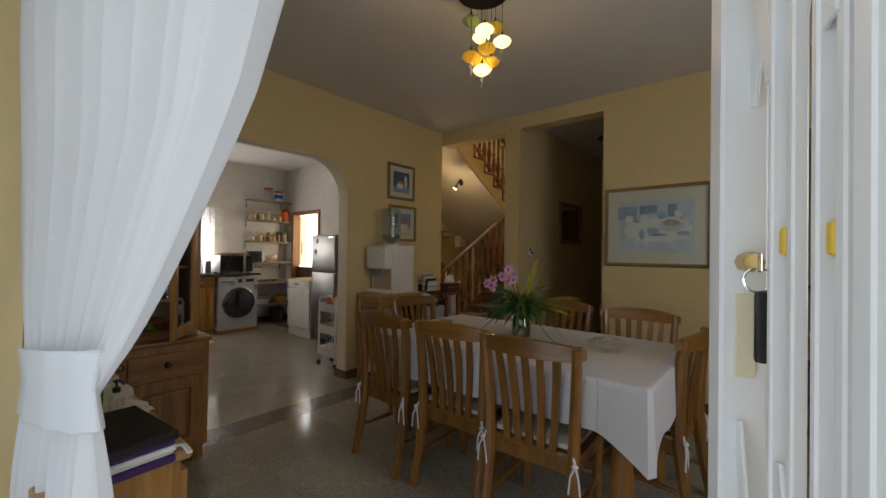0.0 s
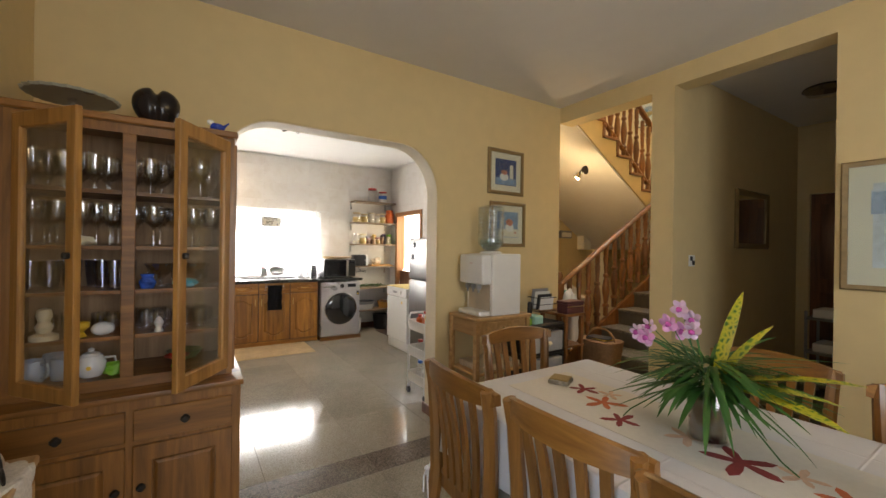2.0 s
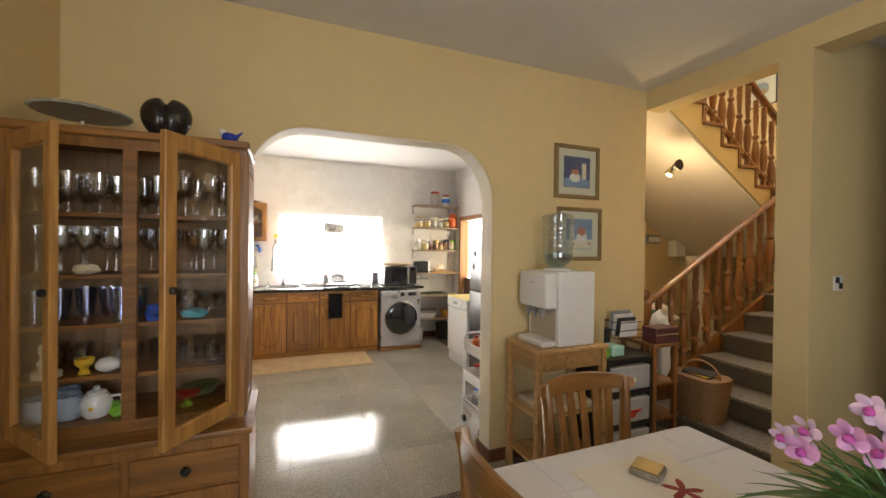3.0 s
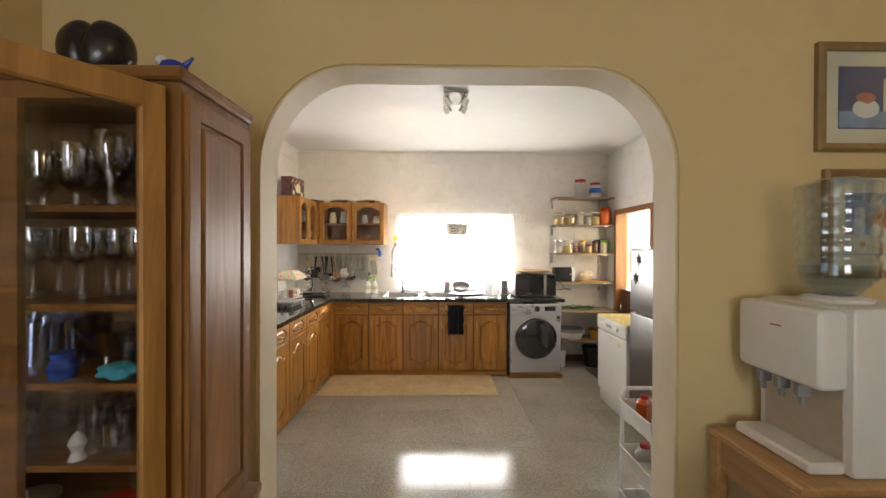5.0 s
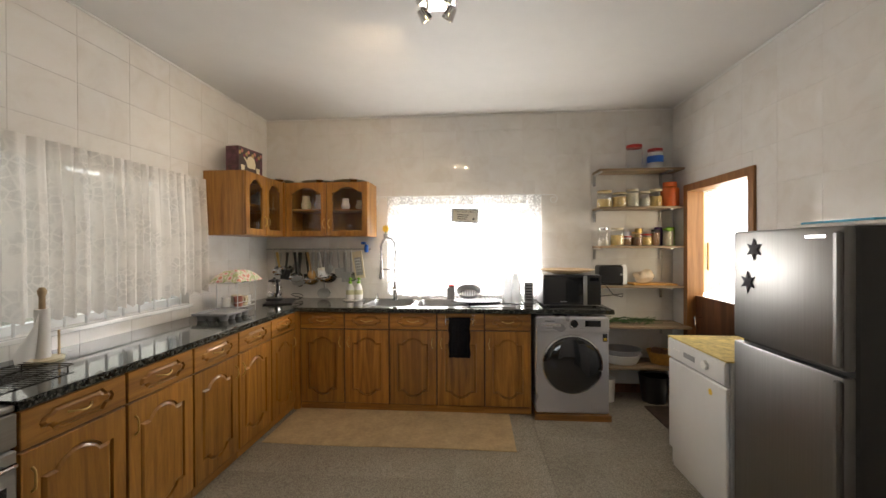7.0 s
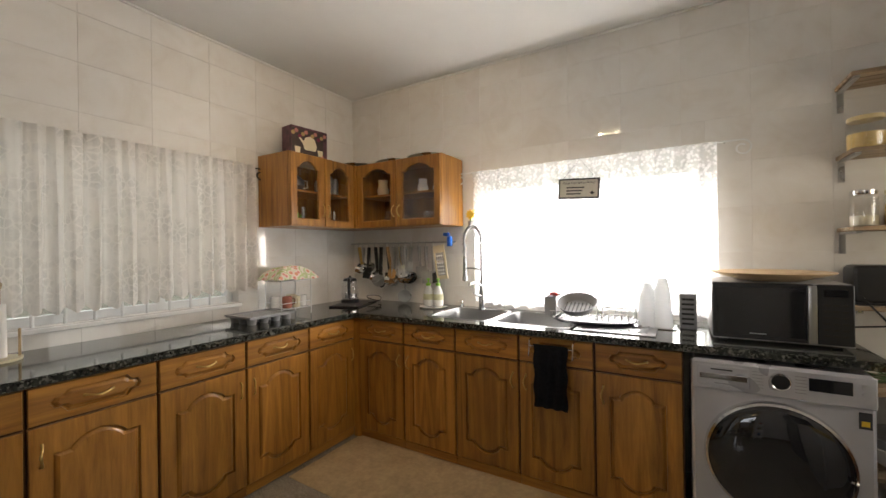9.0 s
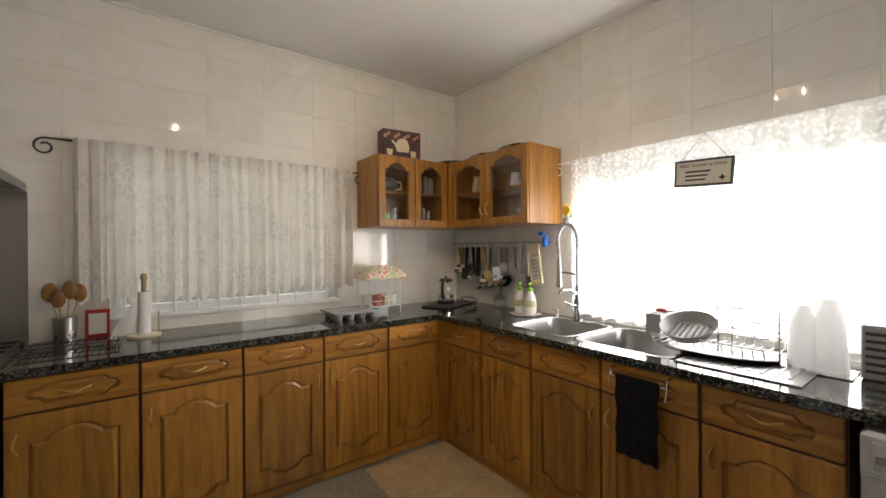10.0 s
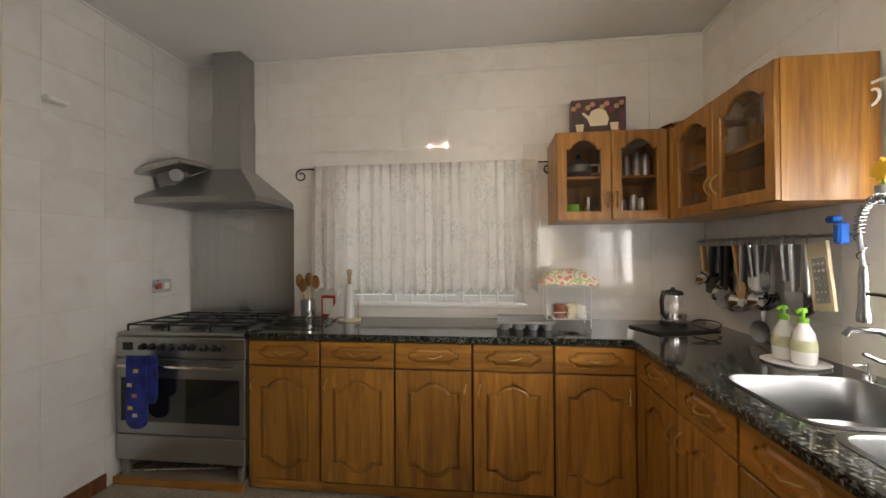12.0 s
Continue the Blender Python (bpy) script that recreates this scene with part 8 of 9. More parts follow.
part("plate", nb(-0.01, 0, -0.075, 0.075, -0.043, 0.043, 0.003), M["steel"], so2)
part("rocker", nb(-0.014, -0.01, 0.01, 0.05, -0.02, 0.02, 0.002), M["red"], so2, "red rocker")
part("outlet", nb(-0.013, -0.01, -0.055, -0.01, -0.022, 0.022, 0.001), M["white_plastic"], so2)

# ---- on the worktop ----
kt = thing("kettle", pose(-6.77, 0.235, 0.912, 0, 0, 40), "glass and steel electric kettle on a black tray", "kettle")
part("base", lathe(bmesh.new(), [(0, 0), (0.075, 0), (0.075, 0.02), (0.06, 0.025)], 24), M["black"], kt)
part("jug", lathe(bmesh.new(), [(0.06, 0.026), (0.072, 0.05), (0.07, 0.12), (0.056, 0.18)], 26), M["vessel"], kt, "clear glass jug")
part("band", lathe(bmesh.new(), [(0.0, 0.03), (0.0725, 0.045), (0.0725, 0.075), (0.0, 0.076)], 26), M["chrome"], kt)
part("lid", lathe(bmesh.new(), [(0.058, 0.18), (0.05, 0.2), (0.012, 0.21), (0.01, 0.222), (0, 0.224)], 22), M["black"], kt)
part("handle", tube(bmesh.new(), [(0.05, 0, 0.195), (0.1, 0, 0.2), (0.125, 0, 0.15), (0.115, 0, 0.08), (0.07, 0, 0.045)], [0.014, 0.013, 0.012, 0.012, 0.012]), M["black"], kt)
part("spout", tube(bmesh.new(), [(-0.05, 0, 0.165), (-0.075, 0, 0.19)], [0.014, 0.01]), M["chrome"], kt)
solo("hotplate_tray", nb(-0.2, 0.2, -0.12, 0.13, 0, 0.011, 0.004), M["black"], "flat black tray under the kettle", "tray", pose(-6.74, 0.30, 0.9005, 0, 0, 20))
solo("cable_coil", tube(bmesh.new(), [(0.07 * math.cos(a / 3), 0.05 * math.sin(a / 3), 0.005 + 0.05 * math.sin(a / 9) ** 2) for a in range(30)], 0.004, 6), M["black"], "coiled black kettle cable on the worktop", "cable", pose(-6.86, 0.42, 0.9115))

cr2 = thing("cup_rack", pose(-6.16, 0.235, 0.9005), "white wire cup rack under a floral cloth", "rack")
wr = bmesh.new()
for x in (-0.125, 0.125):
    tube(wr, [(x, -0.085, 0.0), (x, -0.085, 0.30)], 0.004, 6)
    tube(wr, [(x, 0.085, 0.0), (x, 0.085, 0.30)], 0.004, 6)
for z in (0.05, 0.09, 0.24):
    tube(wr, [(-0.125, -0.085, z), (0.125, -0.085, z), (0.125, 0.085, z), (-0.125, 0.085, z), (-0.125, -0.085, z)], 0.003, 6)
for i in range(7):
    for z in (0.05, 0.24):
        tube(wr, [(-0.12 + 0.04 * i, -0.085, z), (-0.12 + 0.04 * i, 0.085, z)], 0.002, 5)
part("wire_frame", wr, M["white_metal"], cr2)
mugc = [M["ceramic"], M["cream"], plain("striped_mug", (0.35, 0.12, 0.08), 0.3, var=0.8, scale=30), M["ceramic"], M["cream"]]
for i, (x, y) in enumerate(((-0.08, 0.04), (-0.02, 0.045), (0.045, 0.04), (0.09, -0.03), (-0.05, -0.04))):
    c = thing("mug", pose(-6.16 + x, 0.235 + y, 0.954, 0, 0, 70 * i), "small mug standing in the wire cup rack", "mug", "mugs in the rack")
    part("cup", lathe(bmesh.new(), [(0, 0.003), (0.028, 0), (0.032, 0.004), (0.034, 0.078), (0.031, 0.078), (0.029, 0.008), (0, 0.008)], 18, cap=False), mugc[i], c)
    part("handle", tube(bmesh.new(), [(0.03, 0, 0.065), (0.05, 0, 0.06), (0.05, 0, 0.03), (0.03, 0, 0.02)], 0.004, 6), mugc[i], c)
bm = bmesh.new()
bmesh.ops.create_grid(bm, x_segments=30, y_segments=20, size=0.5)
for v in bm.verts:
    x, y = v.co.x, v.co.y
    e = max(abs(x), abs(y)) * 2
    v.co = Vector((x * 0.34, y * 0.25, 0.06 * (1 - e ** 2.2) - 0.03 * e ** 4 + 0.012 * noise.noise((x * 7, y * 7, 1))))
bmesh.ops.solidify(bm, geom=bm.faces[:], thickness=0.002)
flm, fnt, fb_ = base_mat("floral_cloth")
v = coords(fnt)
vo = fnt.nodes.new("ShaderNodeTexVoronoi")
vo.inputs["Scale"].default_value = 22
lk(fnt, v, "Vector", vo, "Vector")
fr2 = fnt.nodes.new("ShaderNodeValToRGB")
ramp_set(fr2, [(0.0, (0.6, 0.42, 0.05)), (0.22, (0.60, 0.18, 0.18)), (0.34, (0.70, 0.52, 0.45)), (0.45, (0.74, 0.70, 0.62)), (0.66, (0.36, 0.44, 0.16)), (0.8, (0.74, 0.7, 0.62))])
lk(fnt, vo, "Distance", fr2, "Fac")
lk(fnt, fr2, "Color", fb_, "Base Color")
fb_.inputs["Roughness"].default_value = 0.9
solo("floral_cover", bm, flm, "floral cotton cover spread over the cup rack", "cloth", pose(-6.16, 0.235, 1.185))
bt2 = thing("muffin_tin", pose(-5.88, 0.29, 0.9005) @ Matrix.Diagonal((1.3, 1.45, 1.15, 1)), "dark grey muffin tin on the worktop", "baking tin")
part("plate", nb(-0.145, 0.105, -0.09, 0.09, 0.03, 0.037, 0.002), M["grey_plastic"], bt2)
for i in range(4):
    for j in range(3):
        part("cup", lathe(bmesh.new(), [(0.018, 0.0), (0.025, 0.036), (0.024, 0.0375), (0.0, 0.0375)], 14, (-0.115 + 0.063 * i, -0.058 + 0.058 * j, 0)), M["grey_plastic"], bt2)
part("rim", cells(bmesh.new(), "z", 0.037, 0.045, -0.147, 0.107, -0.092, 0.092, [(-0.14, 0.10, -0.085, 0.085)]), M["grey_plastic"], bt2)
ph2 = thing("paper_towel_holder", pose(-4.77, 0.16, 0.9005), "wooden paper towel holder nearly empty", "holder")
part("base", lathe(bmesh.new(), [(0, 0), (0.075, 0), (0.078, 0.012), (0, 0.014)], 28), M["cream"], ph2)
part("post", lathe(bmesh.new(), [(0.012, 0.012), (0.012, 0.30), (0.016, 0.31), (0.018, 0.325), (0.01, 0.34), (0, 0.342)], 16), M["shelf_wood"], ph2)
part("arm", bar(bmesh.new(), (-0.065, 0.01, 0.01), (-0.065, 0.01, 0.13), 0.005), M["shelf_wood"], ph2)
part("roll", lathe(bmesh.new(), [(0.02, 0.015), (0.03, 0.015), (0.028, 0.24), (0.02, 0.24)], 20), M["paper"], ph2)
rows = []
for i in range(9):
    s = i / 8
    rows.append([(0.028 + 0.1 * s, 0.02 + 0.01 * math.sin(5 * s), 0.235 * (1 - s) + 0.05 * s), (0.028 + 0.115 * s, 0.04 * s, 0.015 + 0.01 * math.sin(6 * s))])
bm = bmesh.new()
ring_loft(bm, rows, cap=False, closed=False)
bmesh.ops.solidify(bm, geom=bm.faces[:], thickness=0.001)
part("loose_sheet", bm, M["paper"], ph2)
up = thing("utensil_pot", pose(-4.45, 0.10, 0.9005), "steel pot holding wooden spoons", "utensil pot")
part("pot", lathe(bmesh.new(), [(0, 0.002), (0.045, 0), (0.047, 0.13), (0.044, 0.13), (0.042, 0.006), (0, 0.006)], 22, cap=False), M["steel"], up)
for dx, dy, L in ((0.05, 0.01, 0.30), (-0.05, 0.0, 0.29), (0.02, 0.03, 0.27), (-0.02, 0.03, 0.31)):
    part("spoon_handle", tube(bmesh.new(), [(0, 0, 0.01), (dx, dy, L - 0.07)], 0.005, 6), M["shelf_wood"], up)
    part("spoon_bowl", lump(0.03, 0.009, 0.05, 2, 0.1, 2), M["chair"], up, "", pose(dx * 1.1, dy, L - 0.04))
rp = thing("red_pad", pose(-4.57, 0.03, 0.9005), "red-framed card leaning against the wall", "card")
part("frame", nb(-0.05, 0.05, 0.0, 0.012, 0.0, 0.15, 0.002), M["red"], rp)
part("card", nb(-0.037, 0.037, 0.012, 0.0135, 0.02, 0.13), M["paper"], rp)
wk = thing("cooling_rack", pose(-4.50, 0.30, 0.9005), "black wire cooling rack beside the cooker", "rack")
for i in range(15):
    part("wire", bar(bmesh.new(), (-0.17 + 0.024 * i, -0.12, 0.02), (-0.17 + 0.024 * i, 0.12, 0.02), 0.0022, 5), M["iron"], wk)
for y in (-0.12, 0.0, 0.12):
    part("rail", bar(bmesh.new(), (-0.175, y, 0.017), (0.175, y, 0.017), 0.003, 6), M["iron"], wk)
for x in (-0.16, 0.16):
    for y in (-0.11, 0.11):
        part("foot", bar(bmesh.new(), (x, y, 0), (x, y, 0.018), 0.003, 6), M["iron"], wk)

dr_ = thing("dish_rack", pose(-6.77, 2.18, 0.9075), "grey dish drainer with a cutlery cup and plates", "dish rack")
part("tray", lathe(bmesh.new(), [(0, 0.004), (0.17, 0), (0.2, 0.02), (0.195, 0.022), (0.165, 0.006), (0, 0.008)], 40), M["black"], dr_, "dark drip tray", Matrix.Diagonal((0.85, 1.25, 1, 1)))
for i in range(13):
    part("wire", tube(bmesh.new(), [(-0.15, -0.2 + 0.034 * i, 0.07), (-0.13, -0.2 + 0.034 * i, 0.03), (0.13, -0.2 + 0.034 * i, 0.03), (0.15, -0.2 + 0.034 * i, 0.07)], 0.0022, 5), M["steel"], dr_)
for x in (-0.15, 0.15):
    part("rim_wire", bar(bmesh.new(), (x, -0.21, 0.07), (x, 0.21, 0.07), 0.003, 6), M["steel"], dr_)
part("cutlery_cup", cells(bmesh.new(), "z", 0.03, 0.14, -0.12, 0.06, -0.27, -0.20, [(-0.115, 0.055, -0.265, -0.205)]), M["grey_plastic"], dr_)
pan = part("pan", lathe(bmesh.new(), [(0.0, 0.0), (0.085, 0.0), (0.112, 0.045), (0.108, 0.046), (0.082, 0.006), (0.0, 0.006)], 32, cap=False), M["grey_plastic"], dr_, "grey pan propped on the wires", pose(0.075, -0.07, 0.082, 0, 24, 0))
for i in range(7):
    part("rib", nb(-0.05, 0.05, -0.069 + 0.022 * i, -0.063 + 0.022 * i, 0.006, 0.011, 0.001), M["black"], pan)
for z in (0.10, 0.16, 0.21):
    tier = part("tier", tube(bmesh.new(), [(-0.08, 0.04, z), (0.08, 0.04, z), (0.08, 0.24, z), (-0.08, 0.24, z), (-0.08, 0.04, z)], 0.003, 5), M["steel"], dr_)
    for i in range(5):
        part("wire", bar(bmesh.new(), (-0.08, 0.07 + 0.035 * i, z), (0.08, 0.07 + 0.035 * i, z), 0.002, 5), M["steel"], tier)
for x in (-0.08, 0.08):
    for y in (0.04, 0.24):
        part("upright", bar(bmesh.new(), (x, y, 0.02), (x, y, 0.21), 0.003, 5), M["steel"], dr_)
part("red_grip", lump(0.02, 0.03, 0.012, 3, 0.2, 2), M["red"], dr_, "", pose(-0.03, -0.235, 0.15))
tw = thing("glass_stand", pose(-6.80, 2.50, 0.9005), "tall white cloth draped on a bottle stand", "cloth")
for y, h in ((-0.03, 0.24), (0.04, 0.27)):
    part("cloth", lathe(bmesh.new(), [(0.055, 0.0), (0.05, 0.06), (0.042, h * 0.7), (0.022, h), (0, h + 0.005)], 14, (0, y, 0)), M["drape"], tw)
part("tray", nb(-0.08, 0.08, -0.1, 0.11, 0, 0.006, 0.002), M["chrome"], tw)
ks = thing("cutlery_drainer", pose(-6.83, 2.66, 0.9005), "perforated steel cutlery holder by the microwave", "cutlery holder")
part("body", nb(-0.045, 0.045, -0.04, 0.04, 0, 0.19, 0.006), M["grey_plastic"], ks)
for i in range(6):
    part("slot", nb(0.045, 0.0465, -0.028, 0.028, 0.025 + 0.026 * i, 0.036 + 0.026 * i), M["black"], ks)

mw = thing("microwave", pose(-6.58, 3.0, 0.9005, 0, 0, 90), "black-fronted silver microwave oven on the worktop", "microwave")
part("body", nb(-0.245, 0.245, 0.012, 0.37, 0.012, 0.275, 0.005), M["grey_plastic"], mw)
part("door", nb(-0.242, 0.118, -0.008, 0.011, 0.014, 0.273, 0.005), M["black"], mw)
part("window", nb(-0.228, 0.088, -0.0105, -0.008, 0.036, 0.252), M["dark_glass"], mw, "dark glass door window")
part("edge_strip", nb(-0.243, 0.243, -0.0095, -0.0055, 0.0135, 0.0185), M["steel"], mw, "thin silver lower edge")
part("maker_mark", nb(-0.105, -0.045, -0.0115, -0.0105, 0.043, 0.048), M["grey_plastic"], mw)
part("handle", nb(0.092, 0.124, -0.030, -0.0085, 0.020, 0.268, 0.008, seg=2), M["steel"], mw, "broad brushed steel door handle")
part("control_panel", nb(0.127, 0.243, -0.008, 0.011, 0.014, 0.273, 0.004), M["black"], mw)
part("display", nb(0.148, 0.222, -0.0095, -0.008, 0.222, 0.252), M["dark_glass"], mw)
for i in range(6):
    for j in range(3):
        part("button", nb(0.147 + 0.029 * j, 0.166 + 0.029 * j, -0.0092, -0.008, 0.052 + 0.026 * i, 0.060 + 0.026 * i), M["iron"], mw)
for x in (-0.2, 0.2):
    for y in (0.05, 0.32):
        part("foot", nb(x - 0.015, x + 0.015, y - 0.015, y + 0.015, 0, 0.012), M["black"], mw)
solo("wooden_tray", lathe(bmesh.new(), [(0, 0.004), (0.12, 0), (0.235, 0.034), (0.24, 0.04), (0.232, 0.041), (0.118, 0.01), (0, 0.01)], 36), M["shelf_wood"], "round light wooden tray on the microwave", "tray", pose(-6.77, 3.0, 1.1765))

tw2 = thing("hand_towel", pose(-6.40, 2.035, 0.0, 0, 0, 90), "black towel hanging from the cabinet front", "towel")
bm = bmesh.new()
rows = []
for k in range(17):
    z = 0.835 - 0.335 * k / 16
    rows.append([(-0.09 + 0.18 * i / 20 + 0.004 * math.sin(k), -0.026 + 0.007 * math.sin(1.1 * i + 0.15 * k) * min(1, k / 5), z) for i in range(21)])
ring_loft(bm, rows, cap=False, closed=False)
bmesh.ops.solidify(bm, geom=bm.faces[:], thickness=0.006)
part("cloth", bm, M["black_cloth"], tw2)
for x in (-0.115, 0.115):
    part("hook", tube(bmesh.new(), [(x, 0.03, 0.85), (x, -0.012, 0.85), (x, -0.02, 0.80), (x, -0.03, 0.77), (x, -0.012, 0.765)], 0.003, 6), M["chrome"], tw2)
part("rail", bar(bmesh.new(), (-0.115, -0.02, 0.82), (0.115, -0.02, 0.82), 0.004), M["chrome"], tw2)

ov = thing("oven_glove", pose(-3.745, 0.664, 0.0), "blue patterned oven glove hanging on the cooker rail", "oven glove")
gp = plain("blue_print", (0.02, 0.035, 0.26), 0.9, var=0.9, scale=16, bmp=0.3)
for x0_, x1_, z0_, z1_, y in ((-0.03, 0.10, 0.36, 0.775, 0.012), (-0.085, -0.02, 0.50, 0.775, 0.004)):
    poly = [(x0_, z1_), (x0_, z0_ + 0.05)] + [(x0_ + (x1_ - x0_) * (0.5 - 0.5 * math.cos(math.pi * i / 8)), z0_ + 0.05 - 0.05 * math.sin(math.pi * i / 8)) for i in range(1, 8)] + [(x1_, z0_ + 0.05), (x1_, z1_)]
    part("pad", slab(bmesh.new(), poly, "y", y, y + 0.016, 0.006), gp, ov)
for i, (x, z) in enumerate(((0.02, 0.68), (0.06, 0.6), (0.03, 0.54), (0.055, 0.47), (0.025, 0.43))):
    part("print", nb(x, x + 0.03, 0.028, 0.0292, z, z + 0.02, 0.0), [M["yellow"], M["cream"], M["orange"]][i % 3], ov)

# drip tin on the hood, pans and boards under the cooker
hn = thing("filter_tray", pose(-3.62, 0.30, 1.895, -4, 12, 0), "greasy steel tray lying on the hood", "tray")
part("tray", ring_loft(bmesh.new(), [[(-0.17 * k, -0.14 * k, z), (0.15 * k, -0.14 * k, z), (0.15 * k, 0.17 * k, z), (-0.17 * k, 0.17 * k, z)] for k, z in ((1.0, 0), (1.0, 0.025), (0.8, 0.05), (0.76, 0.048))]), M["steel_x"], hn)
part("pipe", bar(bmesh.new(), (0.08, -0.1, -0.04), (-0.08, 0.1, -0.05), 0.04, 14), M["grey_plastic"], hn)
part("prop", nb(-0.03, 0.09, -0.08, 0.06, -0.17, 0.0), M["grey_plastic"], hn)
pl = thing("plinth_board", pose(0, 0, 0), "wooden board on the floor below the cooker", "board")
part("board", nb(-4.31, -3.49, 0.10, 0.605, 0.0, 0.043, 0.003), plain("dusty_board", (0.24, 0.19, 0.14), 0.8, var=0.2, scale=20), pl)
part("front_strip", nb(-4.31, -3.49, 0.606, 0.625, 0.0, 0.045, 0.003), M["cab_x"], pl)
rk = thing("oven_rack", pose(-3.86, 0.47, 0.046), "spare wire oven rack stored below the cooker", "rack")
part("rim", tube(bmesh.new(), [(-0.3, 0.1, 0.06), (0.3, 0.1, 0.012), (0.33, -0.15, 0.012), (-0.28, -0.15, 0.06), (-0.3, 0.1, 0.06)], 0.004, 6), M["steel"], rk)
for i in range(9):
    q = 0.07 + 0.1 * i
    part("wire", bar(bmesh.new(), (-0.3 + 0.6 * q, 0.1, 0.06 - 0.048 * q), (-0.28 + 0.61 * q, -0.15, 0.06 - 0.048 * q), 0.0022, 5), M["steel"], rk)
solo("oven_tray", nb(-0.22, 0.2, -0.15, 0.1, 0.0, 0.012, 0.004), M["black"], "black oven tray stored below the cooker", "tray", pose(-3.98, 0.35, 0.046, 0, 0, 4))

# ---- wall shelves ----
ws = thing("shelf_unit", pose(0, 0, 0), "wooden corner shelves on steel brackets", "shelf")
SZ = [2.135, 1.785, 1.425, 1.06, 0.71, 0.345]
for i, z in enumerate(SZ):
    dp = 0.24 if i < 4 else 0.36
    for k in range(4):
        part("slat", nb(KX0 + 0.012 + k * dp / 4, KX0 + 0.004 + (k + 1) * dp / 4, 3.31, 4.058, z - 0.02, z, 0.002), M["rack_wood"], ws)
    for y in (3.33, 3.95):
        part("bracket", box(nb(KX0 + 0.01, KX0 + dp, y - 0.01, y + 0.01, z - 0.032, z - 0.021), KX0 + 0.01, KX0 + 0.02, y - 0.012, y + 0.012, z - 0.13, z - 0.02), M["steel"], ws)


def jar(y, x, z, r, h, fill, lid, label, square=False):
    j = thing("storage_jar", pose(x, y, z + 0.001), label, "jar", "jars on the shelves")
    n = 20
    part("glass", lathe(bmesh.new(), [(0, 0.002), (r * 0.95, 0), (r, 0.008), (r, h * 0.82), (r * 0.85, h * 0.9)], n, cap=False), M["jar_glass"], j)
    if fill:
        part("contents", lathe(bmesh.new(), [(0, 0.006), (r * 0.93, 0.006), (r * 0.93, h * fill[1]), (0, h * fill[1] + 0.004)], n), fill[0], j)
    part("lid", lathe(bmesh.new(), [(r * 0.9, h * 0.88), (r * 0.93, h * 0.9), (r * 0.93, h), (0, h + 0.002)], n), lid, j)
    return j


pasta = plain("dry_pasta", (0.62, 0.45, 0.16), 0.7, var=0.3, scale=50)
rice = plain("rice_grain", (0.66, 0.62, 0.5), 0.8, var=0.15, scale=80)
spice = plain("brown_spice", (0.22, 0.11, 0.05), 0.8, var=0.3, scale=60)
amber = plain("amber_lid", (0.45, 0.35, 0.18), 0.4)
jar(3.66, -6.94, SZ[0], 0.075, 0.23, None, M["red"], "large empty glass jar with a red lid")
jr = jar(3.85, -6.94, SZ[0], 0.07, 0.19, (M["white_plastic"], 0.82), M["red"], "large jar with red lid and blue label")
part("label", lathe(bmesh.new(), [(0.0705, 0.06), (0.0712, 0.062), (0.0712, 0.12), (0.0705, 0.122)], 22, cap=False), M["blue"], jr)
for y, r, h, f in ((3.39, 0.07, 0.16, (pasta, 0.5)), (3.53, 0.065, 0.14, (pasta, 0.7)), (3.65, 0.055, 0.17, (rice, 0.75)), (3.76, 0.05, 0.15, (rice, 0.55)), (3.86, 0.058, 0.17, (pasta, 0.6))):
    jar(y, -6.95, SZ[1], r, h, f, amber if r > 0.06 else M["cream"], "glass storage jar of dry food on the shelf")
oj = thing("orange_jar", pose(-6.95, 3.985, SZ[1] + 0.001), "orange plastic canister on the shelf", "canister")
part("body", lathe(bmesh.new(), [(0, 0), (0.07, 0), (0.078, 0.02), (0.078, 0.17), (0.055, 0.19)], 24), M["orange"], oj)
part("lid", lathe(bmesh.new(), [(0.058, 0.19), (0.06, 0.195), (0.06, 0.23), (0, 0.232)], 24), M["orange"], oj)
for y, r, h, f, l in ((3.38, 0.052, 0.17, (rice, 0.3), "chrome"), (3.50, 0.06, 0.165, (pasta, 0.6), "jar"), (3.60, 0.045, 0.09, (spice, 0.7), "red"), (3.69, 0.048, 0.13, (spice, 0.6), "brass"), (3.77, 0.05, 0.11, (pasta, 0.7), "red"), (3.86, 0.04, 0.15, (spice, 0.8), "black"), (3.96, 0.045, 0.16, (rice, 0.8), "lime")):
    jar(y, -6.95 + 0.02 * math.sin(y * 40), SZ[2], r, h, f, M[l] if l != "jar" else M["cream"], "small food jar on the crowded shelf")
for y, h, mm in ((3.61, 0.13, "silver"), (3.73, 0.16, "brass"), (3.91, 0.17, "navy"), (4.02, 0.17, "lime")):
    solo("food_tin", lathe(bmesh.new(), [(0, 0), (0.036, 0), (0.036, h), (0.03, h + 0.006), (0, h + 0.006)], 18), M[mm] if mm != "navy" else bpy.data.materials["purple_cover"], "small food tin at the back of the shelf", "tin", pose(-7.015, y, SZ[2] + 0.001), "tins on the shelf")
ts = thing("toaster", pose(-6.93, 3.43, SZ[3] + 0.001, 0, 0, 90), "black and white two-slot toaster on the shelf", "toaster")
part("body", nb(-0.115, 0.125, -0.075, 0.085, 0.01, 0.185, 0.03, seg=3), M["black"], ts)
